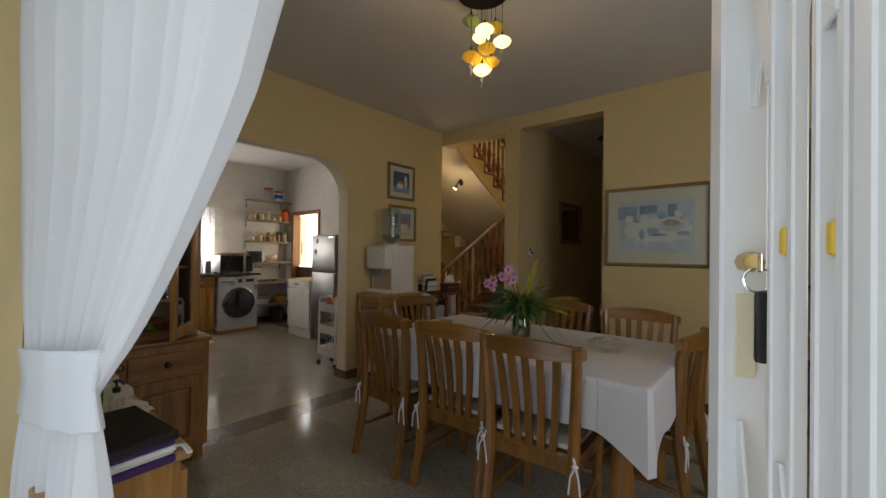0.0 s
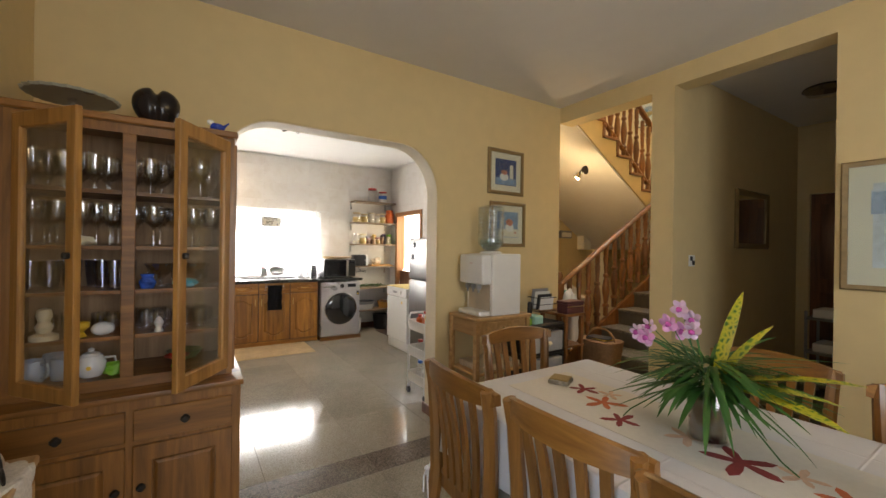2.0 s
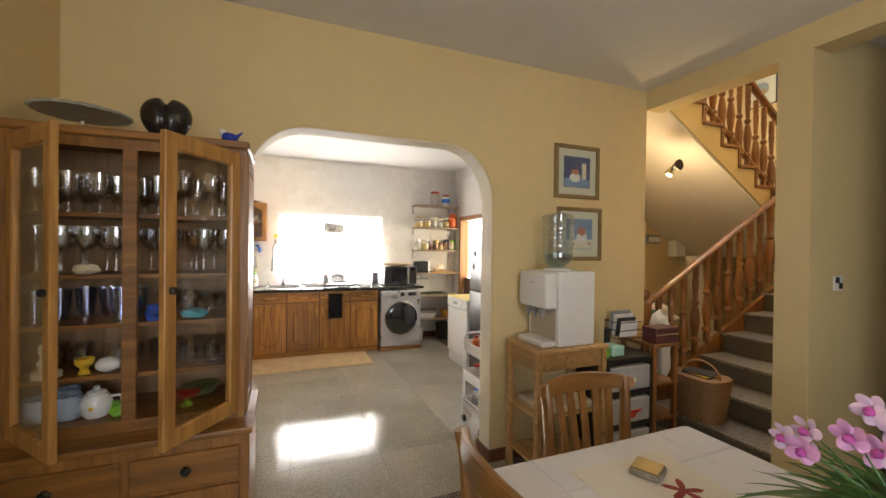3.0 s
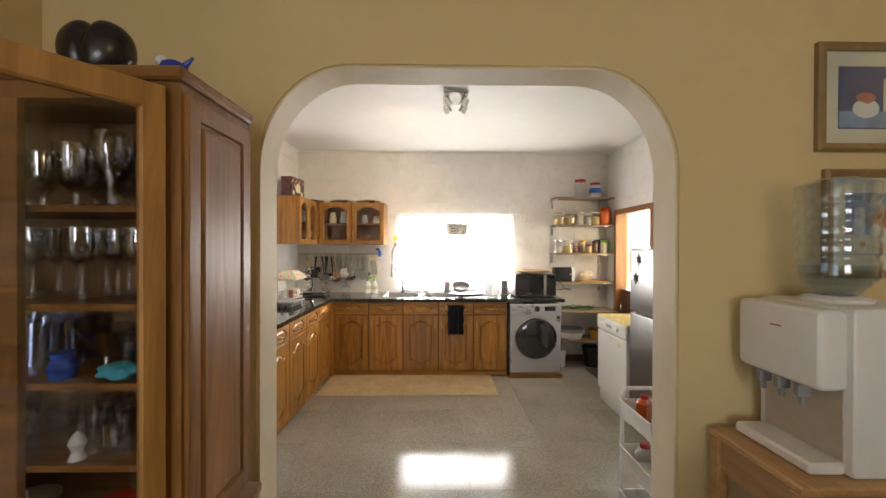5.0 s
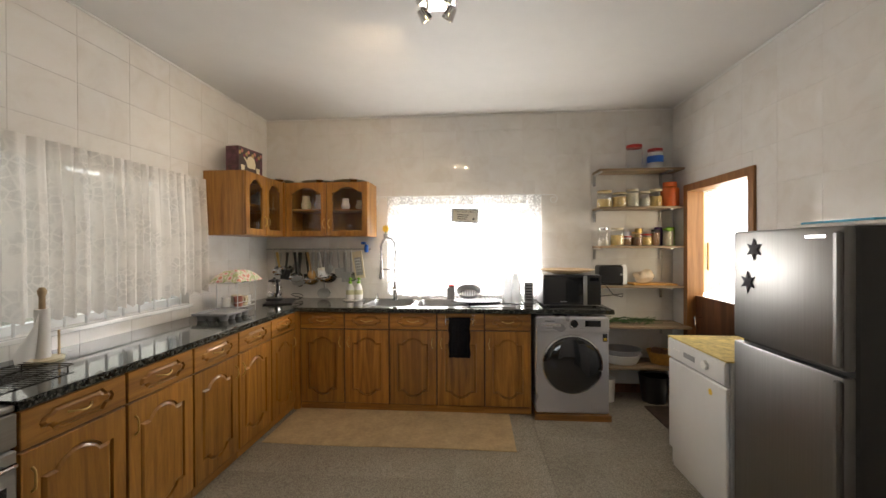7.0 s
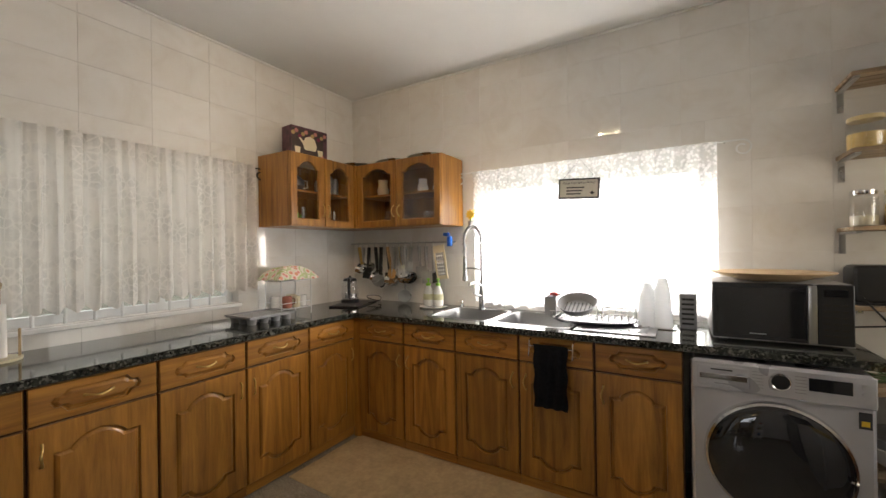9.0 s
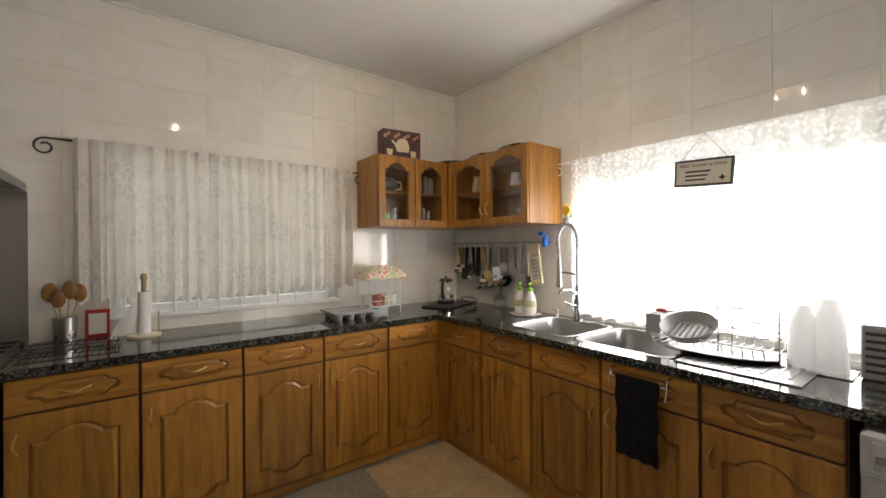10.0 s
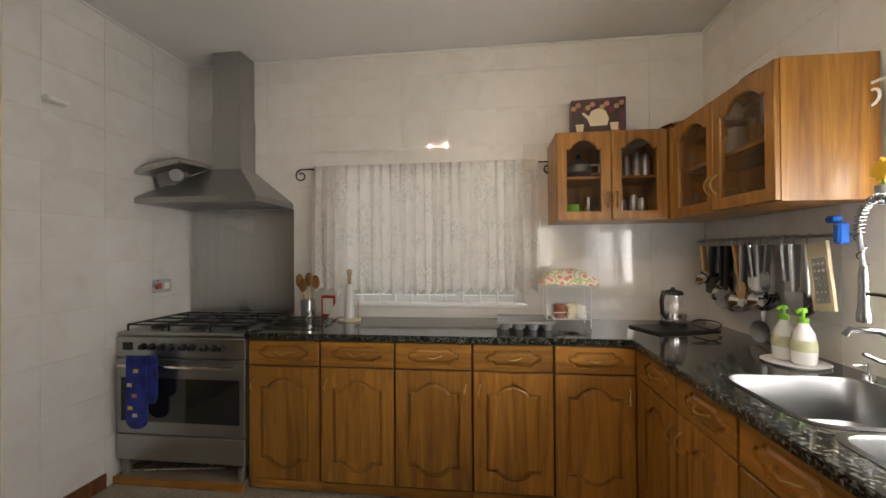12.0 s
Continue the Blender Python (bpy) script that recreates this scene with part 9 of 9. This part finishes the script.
part("side", ring_loft(bmesh.new(), [[(0.128 * k + dx, -0.079, 0.012), (0.128 * k + dx, 0.089, 0.012), (0.128 * k + dx, 0.089, 0.16), (0.118 * k + dx, 0.07, 0.189), (0.118 * k + dx, -0.06, 0.189), (0.128 * k + dx, -0.079, 0.16)] for k, dx in ((1, 0.004), (1, -0.03))]), M["white_gloss"], ts, "white plastic end band")
part("lever", nb(0.066, 0.086, -0.095, -0.08, 0.09, 0.11, 0.003), M["chrome"], ts)
part("slot", nb(-0.085, 0.09, -0.03, -0.005, 0.18, 0.187), M["steel"], ts)
part("slot", nb(-0.085, 0.09, 0.015, 0.04, 0.18, 0.187), M["steel"], ts)
part("foot", nb(-0.1, 0.1, -0.06, 0.06, 0.0, 0.011), M["black"], ts)
solo("toaster_cable", tube(bmesh.new(), [(-6.84, 3.34, 1.1), (-6.80, 3.42, 0.98), (-6.80, 3.5, 0.96), (-6.84, 3.52, 0.985), (-6.92, 3.33, 0.95), (-6.99, 3.25, 0.92)], 0.004, 6), M["black"], "thin black cable hanging below the toaster", "cable")
cb2 = solo("chopping_board", nb(-0.08, 0.09, -0.2, 0.19, 0, 0.016, 0.006), plain("orange_wood", (0.55, 0.28, 0.06), 0.5, var=0.15), "orange-brown wooden board on the shelf", "board", pose(-6.94, 3.82, SZ[3] + 0.001))
solo("bread_bag", lump(0.055, 0.09, 0.06, 31, 0.45, 3), plain("bread_wrap", (0.55, 0.45, 0.33), 0.4, var=0.4, scale=18), "small bag of bread on the board", "bag", pose(-6.95, 3.75, SZ[3] + 0.075))
hb = bmesh.new()
rh = random.Random(3)
for i in range(70):
    y = rh.uniform(-0.2, 0.18)
    tube(hb, [(rh.uniform(-0.1, 0.1), y, 0.004 + 0.03 * rh.random()), (rh.uniform(-0.1, 0.1), y + rh.uniform(0.05, 0.16), 0.012 + 0.04 * rh.random())], 0.003, 4)
solo("fresh_herb", hb, plain("drying_herb", (0.05, 0.10, 0.028), 0.7, var=0.4, scale=30), "bundle of drying green herbs on the shelf", "herbs", pose(-6.88, 3.56, SZ[4] + 0.001))
bn = thing("washing_up_bowl", pose(-6.88, 3.52, SZ[5] + 0.001), "stacked grey and white plastic basins", "basin")
for i, mm in enumerate(("white_plastic", "grey_plastic")):
    part("basin", lathe(bmesh.new(), [(0, 0.004), (0.13, 0), (0.17, 0.08), (0.18, 0.085), (0.165, 0.085), (0.125, 0.008), (0, 0.008)], 30), M[mm], bn, "", pose(0, 0, 0.045 * i + 0.001) @ Matrix.Diagonal((0.85, 1, 1, 1)))
solo("orange_basket", lathe(bmesh.new(), [(0, 0.004), (0.09, 0), (0.13, 0.11), (0.125, 0.11), (0.085, 0.008), (0, 0.008)], 26), plain("orange_weave", (0.55, 0.27, 0.05), 0.6, var=0.3, scale=40, bmp=0.3), "orange basket of vegetables on the shelf", "basket", pose(-6.88, 3.88, SZ[5] + 0.001))
for i in range(6):
    solo("potato", lump(0.04, 0.035, 0.03, i, 0.2, 2), spice, "brown vegetable in the orange basket", "vegetable", pose(-6.88 + 0.05 * math.cos(i), 3.88 + 0.06 * math.sin(i), SZ[5] + 0.06 + 0.012 * i), "vegetables")
wbn = thing("waste_bin", pose(-6.86, 3.80, 0), "black plastic bucket on the floor below the shelves", "bucket")
part("bucket", lathe(bmesh.new(), [(0, 0.004), (0.10, 0), (0.13, 0.24), (0.136, 0.245), (0.126, 0.245), (0.095, 0.01), (0, 0.01)], 26), M["black"], wbn)
part("handle", tube(bmesh.new(), [(0, 0.13 * math.cos(math.pi * i / 10), 0.235 + 0.03 * math.sin(math.pi * i / 10)) for i in range(11)], 0.004, 6), M["steel"], wbn)
solo("white_tub", lathe(bmesh.new(), [(0, 0), (0.06, 0), (0.07, 0.2), (0.072, 0.21), (0, 0.212)], 20), M["white_plastic"], "tall white plastic tub on the floor", "tub", pose(-6.85, 3.38, 0))
solo("door_mat", nb(-0.33, 0.33, -0.19, 0.19, 0, 0.012, 0.004), plain("brown_mat", (0.07, 0.045, 0.03), 0.95, var=0.4, scale=40, bmp=0.5), "dark brown door mat before the back door", "mat", pose(-6.38, 3.84, 0.0015))

# ---- back door: frame, lower leaf, open upper leaf ----
bm = bmesh.new()
for a in ((-6.84, -6.775, KY1 - 0.02, KY1 + 0.12, 0, 1.97), (-5.995, -5.93, KY1 - 0.02, KY1 + 0.12, 0, 1.97), (-6.775, -5.995, KY1 - 0.02, KY1 + 0.12, 1.905, 1.97)):
    box(bm, *a, 0.004)
setting("door_3", bm, wood("doorframe_wood", (0.22, 0.09, 0.025), (0.42, 0.19, 0.06), "z", 0.4), "reddish-brown wooden frame of the back door", "door frame")
dl_ = thing("stable_door", pose(-6.385, KY1 + 0.05, 0), "dark wooden lower half of a stable door", "door")
part("leaf", nb(-0.387, 0.387, 0, 0.04, 0.012, 0.98, 0.004), M["door_wood"], dl_)
part("handle", tube(bmesh.new(), [(-0.30, 0.0, 0.80), (-0.30, -0.05, 0.80), (-0.28, -0.055, 0.74), (-0.30, -0.03, 0.70)], 0.008), M["chrome"], dl_)
up_ = thing("stable_door_top", pose(-6.772, KY1 + 0.122, 0, 0, 0, 140), "golden wooden upper door half swung open outside", "door")
part("leaf", nb(0.0, 0.76, 0, 0.04, 1.0, 1.90, 0.004), wood("pale_door_wood", (0.42, 0.22, 0.05), (0.62, 0.36, 0.1), "z", 0.4), up_)
part("bolt", bar(bmesh.new(), (0.1, -0.012, 1.2), (0.1, -0.012, 1.45), 0.008), M["brass"], up_)

# ---- trolley by the arch ----
tl = thing("kitchen_trolley", pose(-3.80, 2.90, 0), "white slim three-tier trolley with bottles", "trolley")
for x in (-0.155, 0.155):
    part("side_frame", tube(bmesh.new(), [(x, -0.085, 0.06), (x, -0.085, 0.72), (x, -0.07, 0.75), (x, 0.07, 0.75), (x, 0.085, 0.72), (x, 0.085, 0.06)], 0.011, 8), M["white_metal"], tl)
for z in (0.12, 0.36, 0.60):
    rings = []
    for inset, zz in ((0.012, 0), (0.0, 0.09), (-0.004, 0.095), (0.004, 0.095), (0.016, 0.006)):
        rings.append([(-0.15 + inset, -0.10 + inset, z + zz), (0.15 - inset, -0.10 + inset, z + zz), (0.15 - inset, 0.10 - inset, z + zz), (-0.15 + inset, 0.10 - inset, z + zz)])
    part("tray", ring_loft(bmesh.new(), rings), M["white_plastic"], tl)
for x in (-0.155, 0.155):
    for y in (-0.085, 0.085):
        part("castor", lathe(bmesh.new(), [(0.0, -0.012), (0.028, -0.01), (0.03, 0), (0.028, 0.01), (0, 0.012)], 18), M["black"], tl, "black castor", pose(x, y, 0.03, 90, 0, 0))
for i, (x, y, z, r, h, mm, lm) in enumerate(((-0.09, 0.0, 0.607, 0.04, 0.13, "orange", "red"), (-0.02, 0.02, 0.607, 0.045, 0.17, "vessel", "red"), (0.08, 0.0, 0.607, 0.045, 0.2, "yellow", "black"), (-0.03, -0.03, 0.367, 0.045, 0.15, "jar_glass", "red"), (0.08, 0.02, 0.367, 0.04, 0.16, "cream", "lime"), (-0.08, 0.0, 0.127, 0.045, 0.18, "vessel", "blue"), (0.05, 0.0, 0.127, 0.05, 0.15, "white_plastic", "red"))):
    b = thing("sauce_bottle", pose(-3.80 + x, 2.90 + y, z), "condiment bottle standing in the white trolley", "bottle", "bottles in the trolley")
    part("bottle", lathe(bmesh.new(), [(0, 0), (r * 0.9, 0), (r, 0.01), (r, h * 0.7), (r * 0.5, h * 0.88)], 18), M[mm], b)
    part("cap", lathe(bmesh.new(), [(r * 0.52, h * 0.86), (r * 0.52, h), (0, h + 0.002)], 16), M[lm], b)

# ---- ceiling spots ----
cs2 = thing("ceiling_spots", pose(-5.13, 1.97, KH - 0.0005), "square chrome ceiling plate with four lit spots", "lamp")
part("plate", nb(-0.14, 0.14, -0.10, 0.10, -0.028, 0.0, 0.006), M["chrome"], cs2)
for x in (-0.08, 0.08):
    for y in (-0.055, 0.055):
        part("stem", tube(bmesh.new(), [(x, y, -0.028), (x, y, -0.06), (x + 0.02, y * 1.2, -0.08)], 0.006), M["chrome"], cs2)
        m_ = pose(x + 0.03, y * 1.25, -0.095, 30 if y < 0 else -30, 25, 0)
        hdp = part("spot_head", lathe(bmesh.new(), [(0.012, 0.04), (0.026, 0.03), (0.034, -0.03), (0.03, -0.032), (0.02, 0.0)], 20), M["chrome"], cs2, "", m_)
        part("bulb", lathe(bmesh.new(), [(0, -0.03), (0.02, -0.026), (0.024, -0.01), (0, 0.01)], 14), M["bulb"], hdp, "lit warm bulb")

# ---- on and in the wall cabinets ----
TZ2 = UB + UH + 0.001
gbx = thing("tea_set_box", pose(-6.36, 0.19, TZ2, 0, 0, -6), "boxed tea set with a printed teapot", "box")
part("box", nb(-0.155, 0.155, -0.06, 0.06, 0, 0.225, 0.002), plain("dark_floral_card", (0.10, 0.035, 0.05), 0.5, var=0.9, scale=24), gbx)
part("front_print", nb(-0.12, 0.15, 0.06, 0.0612, 0.015, 0.21), plain("brown_card", (0.06, 0.035, 0.03), 0.5, var=0.4), gbx)
for i in range(14):
    part("flower_print", slab(bmesh.new(), [(-0.13 + 0.027 * (i % 11) + 0.016 * math.cos(a), (0.19 if i < 11 else 0.03) - 0.018 * (i % 3) + 0.016 * math.sin(a)) for a in [k * math.pi / 4 for k in range(8)]], "y", 0.0612, 0.0616 + 0.00004 * i), [pt["rose"], pt["ochre"], M["maroon_card"]][i % 3], gbx)
prt = [(-0.05, 0.06), (0.045, 0.06), (0.06, 0.10), (0.04, 0.15), (0.0, 0.165), (-0.04, 0.15), (-0.06, 0.1)]
part("teapot_print", slab(bmesh.new(), prt, "y", 0.0613, 0.0622), M["cream"], gbx, "printed cream teapot")
part("spout_print", slab(bmesh.new(), [(0.05, 0.09), (0.095, 0.14), (0.085, 0.145), (0.05, 0.12)], "y", 0.0613, 0.0621), M["cream"], gbx)
for x in (-0.09, 0.105):
    part("cup_print", slab(bmesh.new(), [(x - 0.025, 0.075), (x + 0.025, 0.075), (x + 0.018, 0.03), (x - 0.018, 0.03)], "y", 0.0613, 0.0621), M["cream"], gbx)
for x, y, r in ((-6.82, 0.25, 0.16), (-6.88, 0.62, 0.15), (-6.88, 0.95, 0.16)):
    pz = thing("serving_dish", pose(x, y, TZ2), "oval metal serving dish lying on the cabinet", "dish", "serving dishes")
    part("dish", lathe(bmesh.new(), [(0, 0.006), (r * 0.7, 0.0), (r * 0.95, 0.022), (r, 0.026), (r * 0.93, 0.028), (0, 0.01)], 32), M["steel"], pz, "", Matrix.Diagonal((0.8, 1, 1, 1)))
    part("lid", lathe(bmesh.new(), [(r * 0.9, 0.029), (r * 0.6, 0.042), (r * 0.2, 0.05), (0, 0.051)], 32), M["steel"], pz, "", Matrix.Diagonal((0.8, 1, 1, 1)))
sh_z = UB + UH * 0.48 + 0.017
kt2 = thing("metal_teapot", pose(-6.25, 0.19, sh_z), "polished metal teapot inside the glazed cabinet", "teapot")
part("body", lathe(bmesh.new(), [(0, 0), (0.05, 0), (0.08, 0.04), (0.075, 0.08), (0.03, 0.12), (0, 0.125)], 24), M["steel_dark"], kt2)
part("knob", lathe(bmesh.new(), [(0.012, 0.122), (0.012, 0.14), (0.018, 0.15), (0, 0.165)], 14), M["black"], kt2)
part("handle", tube(bmesh.new(), [(-0.07, 0, 0.09), (-0.12, 0, 0.09), (-0.125, 0, 0.04), (-0.075, 0, 0.03)], 0.008), M["cream"], kt2)
solo("green_mug", lathe(bmesh.new(), [(0, 0), (0.035, 0), (0.04, 0.01), (0.04, 0.085), (0.036, 0.085), (0.034, 0.01), (0, 0.01)], 20, cap=False), M["lime"], "lime green mug inside the glazed cabinet", "mug", pose(-6.20, 0.24, UB + 0.019))
for x, h in ((-6.30, 0.13), (-6.49, 0.11), (-6.56, 0.14), (-6.61, 0.12)):
    solo("steel_shaker", lathe(bmesh.new(), [(0, 0), (0.03, 0), (0.032, h * 0.8), (0.024, h), (0, h + 0.004)], 18), M["chrome"], "small steel shaker inside the glazed cabinet", "shaker", pose(x, 0.22, UB + 0.019), "shakers")
for x, h in ((-6.45, 0.10), (-6.52, 0.13), (-6.58, 0.15), (-6.63, 0.14)):
    solo("steel_shaker", lathe(bmesh.new(), [(0, 0), (0.024, 0), (0.026, h * 0.8), (0.016, h), (0, h + 0.004)], 18), M["steel"], "small steel shaker on the cabinet shelf", "shaker", pose(x, 0.22, sh_z), "shakers")
for y, h, r, mm in ((0.50, 0.14, 0.05, "cream"), (0.64, 0.15, 0.055, "ceramic"), (0.90, 0.11, 0.045, "ceramic"), (1.05, 0.09, 0.05, "cream")):
    solo("china_jug", lathe(bmesh.new(), [(0, 0), (r * 0.7, 0), (r, h * 0.35), (r * 0.7, h * 0.75), (r * 0.8, h), (r * 0.72, h), (0, h * 0.5)], 20), M[mm], "pale china jug inside the glazed cabinet", "jug", pose(-6.90, y, sh_z), "china in the cabinet")
for y, h, r in ((0.55, 0.12, 0.05), (0.7, 0.09, 0.06), (0.95, 0.1, 0.05)):
    solo("china_cup", lathe(bmesh.new(), [(0, 0), (r * 0.6, 0), (r, h * 0.6), (r, h), (r * 0.9, h), (0, h * 0.3)], 20), M["vessel"], "glass bowl inside the glazed cabinet", "bowl", pose(-6.90, y, UB + 0.019), "china in the cabinet")
wf = solo("wall_hook", nb(-0.05, 0.0, -0.05, 0.05, -0.015, 0.015, 0.006), M["white_plastic"], "small white plastic holder on the tiled wall", "holder", pose(KX1 - 0.008, 0.95, 2.135))

# ---- floor tiles and wall tiles ----
def bevelled_plate(w, h, t, b):
    """Flat piece in xy with a chamfered upper edge; top at z = 0."""
    bm = bmesh.new()
    ring_loft(bm, [[(-w / 2, -h / 2, -t), (w / 2, -h / 2, -t), (w / 2, h / 2, -t), (-w / 2, h / 2, -t)],
                   [(-w / 2, -h / 2, -b), (w / 2, -h / 2, -b), (w / 2, h / 2, -b), (-w / 2, h / 2, -b)],
                   [(-w / 2 + b, -h / 2 + b, 0), (w / 2 - b, -h / 2 + b, 0), (w / 2 - b, h / 2 - b, 0), (-w / 2 + b, h / 2 - b, 0)]])
    return bm


plates = {}


def plate(w, h, t, b, material):
    key = (round(w, 3), round(h, 3), t, material.name)
    if key not in plates:
        plates[key] = mesh_of("tile", bevelled_plate(w, h, t, b), material, 0)
    return plates[key]


def lay(parent, x0, x1, y0, y1, size, material, gap=0.001, phase=(0, 0)):
    """Floor tiles over a rectangle, cut at its edges."""
    def cuts(a, b, ph):
        c = [a]
        k = math.floor((a - ph) / size) + 1
        while ph + k * size < b - 0.01:
            c.append(ph + k * size)
            k += 1
        return c + [b]
    xs, ys = cuts(x0, x1, phase[0]), cuts(y0, y1, phase[1])
    for xa, xb in zip(xs, xs[1:]):
        for ya, yb in zip(ys, ys[1:]):
            ob = new("tile", plate(xb - xa - gap, yb - ya - gap, 0.03, 0.0008, material))
            ob.parent = parent
            ob.location = ((xa + xb) / 2, (ya + yb) / 2, 0.0003 * random.uniform(-1, 1))


FT, FD = M["floor_tile"], M["floor_dark"]
fk = setting("floor_kitchen", nb(KX0, KX1, KY0, KY1, -0.04, -0.006), M["floor_joint"], "polished grey terrazzo tile floor of the kitchen", "floor")
lay(fk, KX0, -3.09, KY0, KY1, 0.6, FT, phase=(-3.09, 0.23))
fd = setting("floor_dining", nb(KX1, EX, SY - 0.28, NY, -0.04, -0.006), M["floor_joint"], "polished grey terrazzo floor with a brown band", "floor")
lay(fd, -3.09, -2.85, SY, NY, 0.6, FD, phase=(0, 0.23))
lay(fd, -2.85, EX, 0.12, NY, 0.6, FT, phase=(-2.85, 0.23))
fh = setting("floor_hall", nb(-2.381, EX, NY, 6.75, -0.04, -0.006), M["floor_joint"], "dim terrazzo floor of the hall with brown bands", "floor")
lay(fh, -2.381, EX, NY, 4.36, 0.6, FD, phase=(0, 0))
lay(fh, -2.207, EX, 4.36, 5.02, 0.6, FT)
lay(fh, -2.207, EX, 5.02, 5.4, 0.6, FD)
lay(fh, -2.207, EX, 5.4, 6.75, 0.6, FT)
fs = setting("floor_stairwell", nb(SW, -2.381, 4.305, 7.95, -0.04, -0.006), M["floor_joint"], "terrazzo floor below the stairs", "floor")
lay(fs, SW, -2.381, NY, 7.95, 0.6, FT)


def wall_tiles(parent_name, place, u0, u1, holes):
    """Glazed tiles 0.33 by 0.255 over a wall. place(u, v) gives the pose of a tile whose face looks into the room."""
    parent = bpy.data.objects[parent_name]
    W, H, g = 0.33, 0.2548, 0.0013
    us, vs = [u0], [0.0]
    while us[-1] < u1 - 0.005:
        us.append(min(us[-1] + W, u1))
    z = 0.035
    while z < KH - 0.02:
        vs.append(z)
        z += H
    vs.append(KH - 0.001)
    for a, b in zip(us, us[1:]):
        for c, d in zip(vs, vs[1:]):
            pieces = [(a, b, c, d)]
            for h in holes:
                nxt = []
                for p in pieces:
                    if p[0] >= h[1] or p[1] <= h[0] or p[2] >= h[3] or p[3] <= h[2]:
                        nxt.append(p)
                        continue
                    if p[0] < h[0]:
                        nxt.append((p[0], h[0], p[2], p[3]))
                    if p[1] > h[1]:
                        nxt.append((h[1], p[1], p[2], p[3]))
                    m0, m1 = max(p[0], h[0]), min(p[1], h[1])
                    if p[2] < h[2]:
                        nxt.append((m0, m1, p[2], h[2]))
                    if p[3] > h[3]:
                        nxt.append((m0, m1, h[3], p[3]))
                pieces = nxt
            for p in pieces:
                if p[1] - p[0] < 0.012 or p[3] - p[2] < 0.012:
                    continue
                ob = new("tile", plate(p[1] - p[0] - g, p[3] - p[2] - g, 0.0075, 0.0006, M["tile"]))
                ob.parent = parent
                ob.matrix_basis = place((p[0] + p[1]) / 2, (p[2] + p[3]) / 2)


E8 = 0.0026
wall_tiles("wall_stove", lambda u, v: pose(u, KY0 + E8, v, -90, 0, 0), KX0, KX1, [(-5.93, -4.62, 1.0, 1.93), (-6.43, -4.33, 0.0, 0.86)])
wall_tiles("wall_sink", lambda u, v: Matrix.Translation((KX0 + E8, u, v)) @ Matrix(((0, 0, 1, 0), (1, 0, 0, 0), (0, 1, 0, 0), (0, 0, 0, 1))), KY0 + E8, KY1 - E8, [(1.32, 2.76, 0.96, 1.92), (0.62, 2.62, 0, 0.86)])
wall_tiles("wall_back_door", lambda u, v: pose(u, KY1 - E8, v, 90, 0, 0), KX0 + E8, KX1, [(-6.80, -5.97, 0.0, 1.94)])
wall_tiles("wall_arch", lambda u, v: Matrix.Translation((KX1 - E8, u, v)) @ Matrix(((0, 0, -1, 0), (-1, 0, 0, 0), (0, 1, 0, 0), (0, 0, 0, 1))), KY0 + E8, AL - 0.022, [])
wall_tiles("wall_arch", lambda u, v: Matrix.Translation((KX1 - E8, u, v)) @ Matrix(((0, 0, -1, 0), (-1, 0, 0, 0), (0, 1, 0, 0), (0, 0, 0, 1))), AR + 0.022, KY1 - E8, [])
wall_tiles("wall_arch", lambda u, v: Matrix.Translation((KX1 - E8, u, v)) @ Matrix(((0, 0, -1, 0), (-1, 0, 0, 0), (0, 1, 0, 0), (0, 0, 0, 1))), AL - 0.02, AR + 0.02, [(AL - 0.02, AR + 0.02, 0, 2.20)])
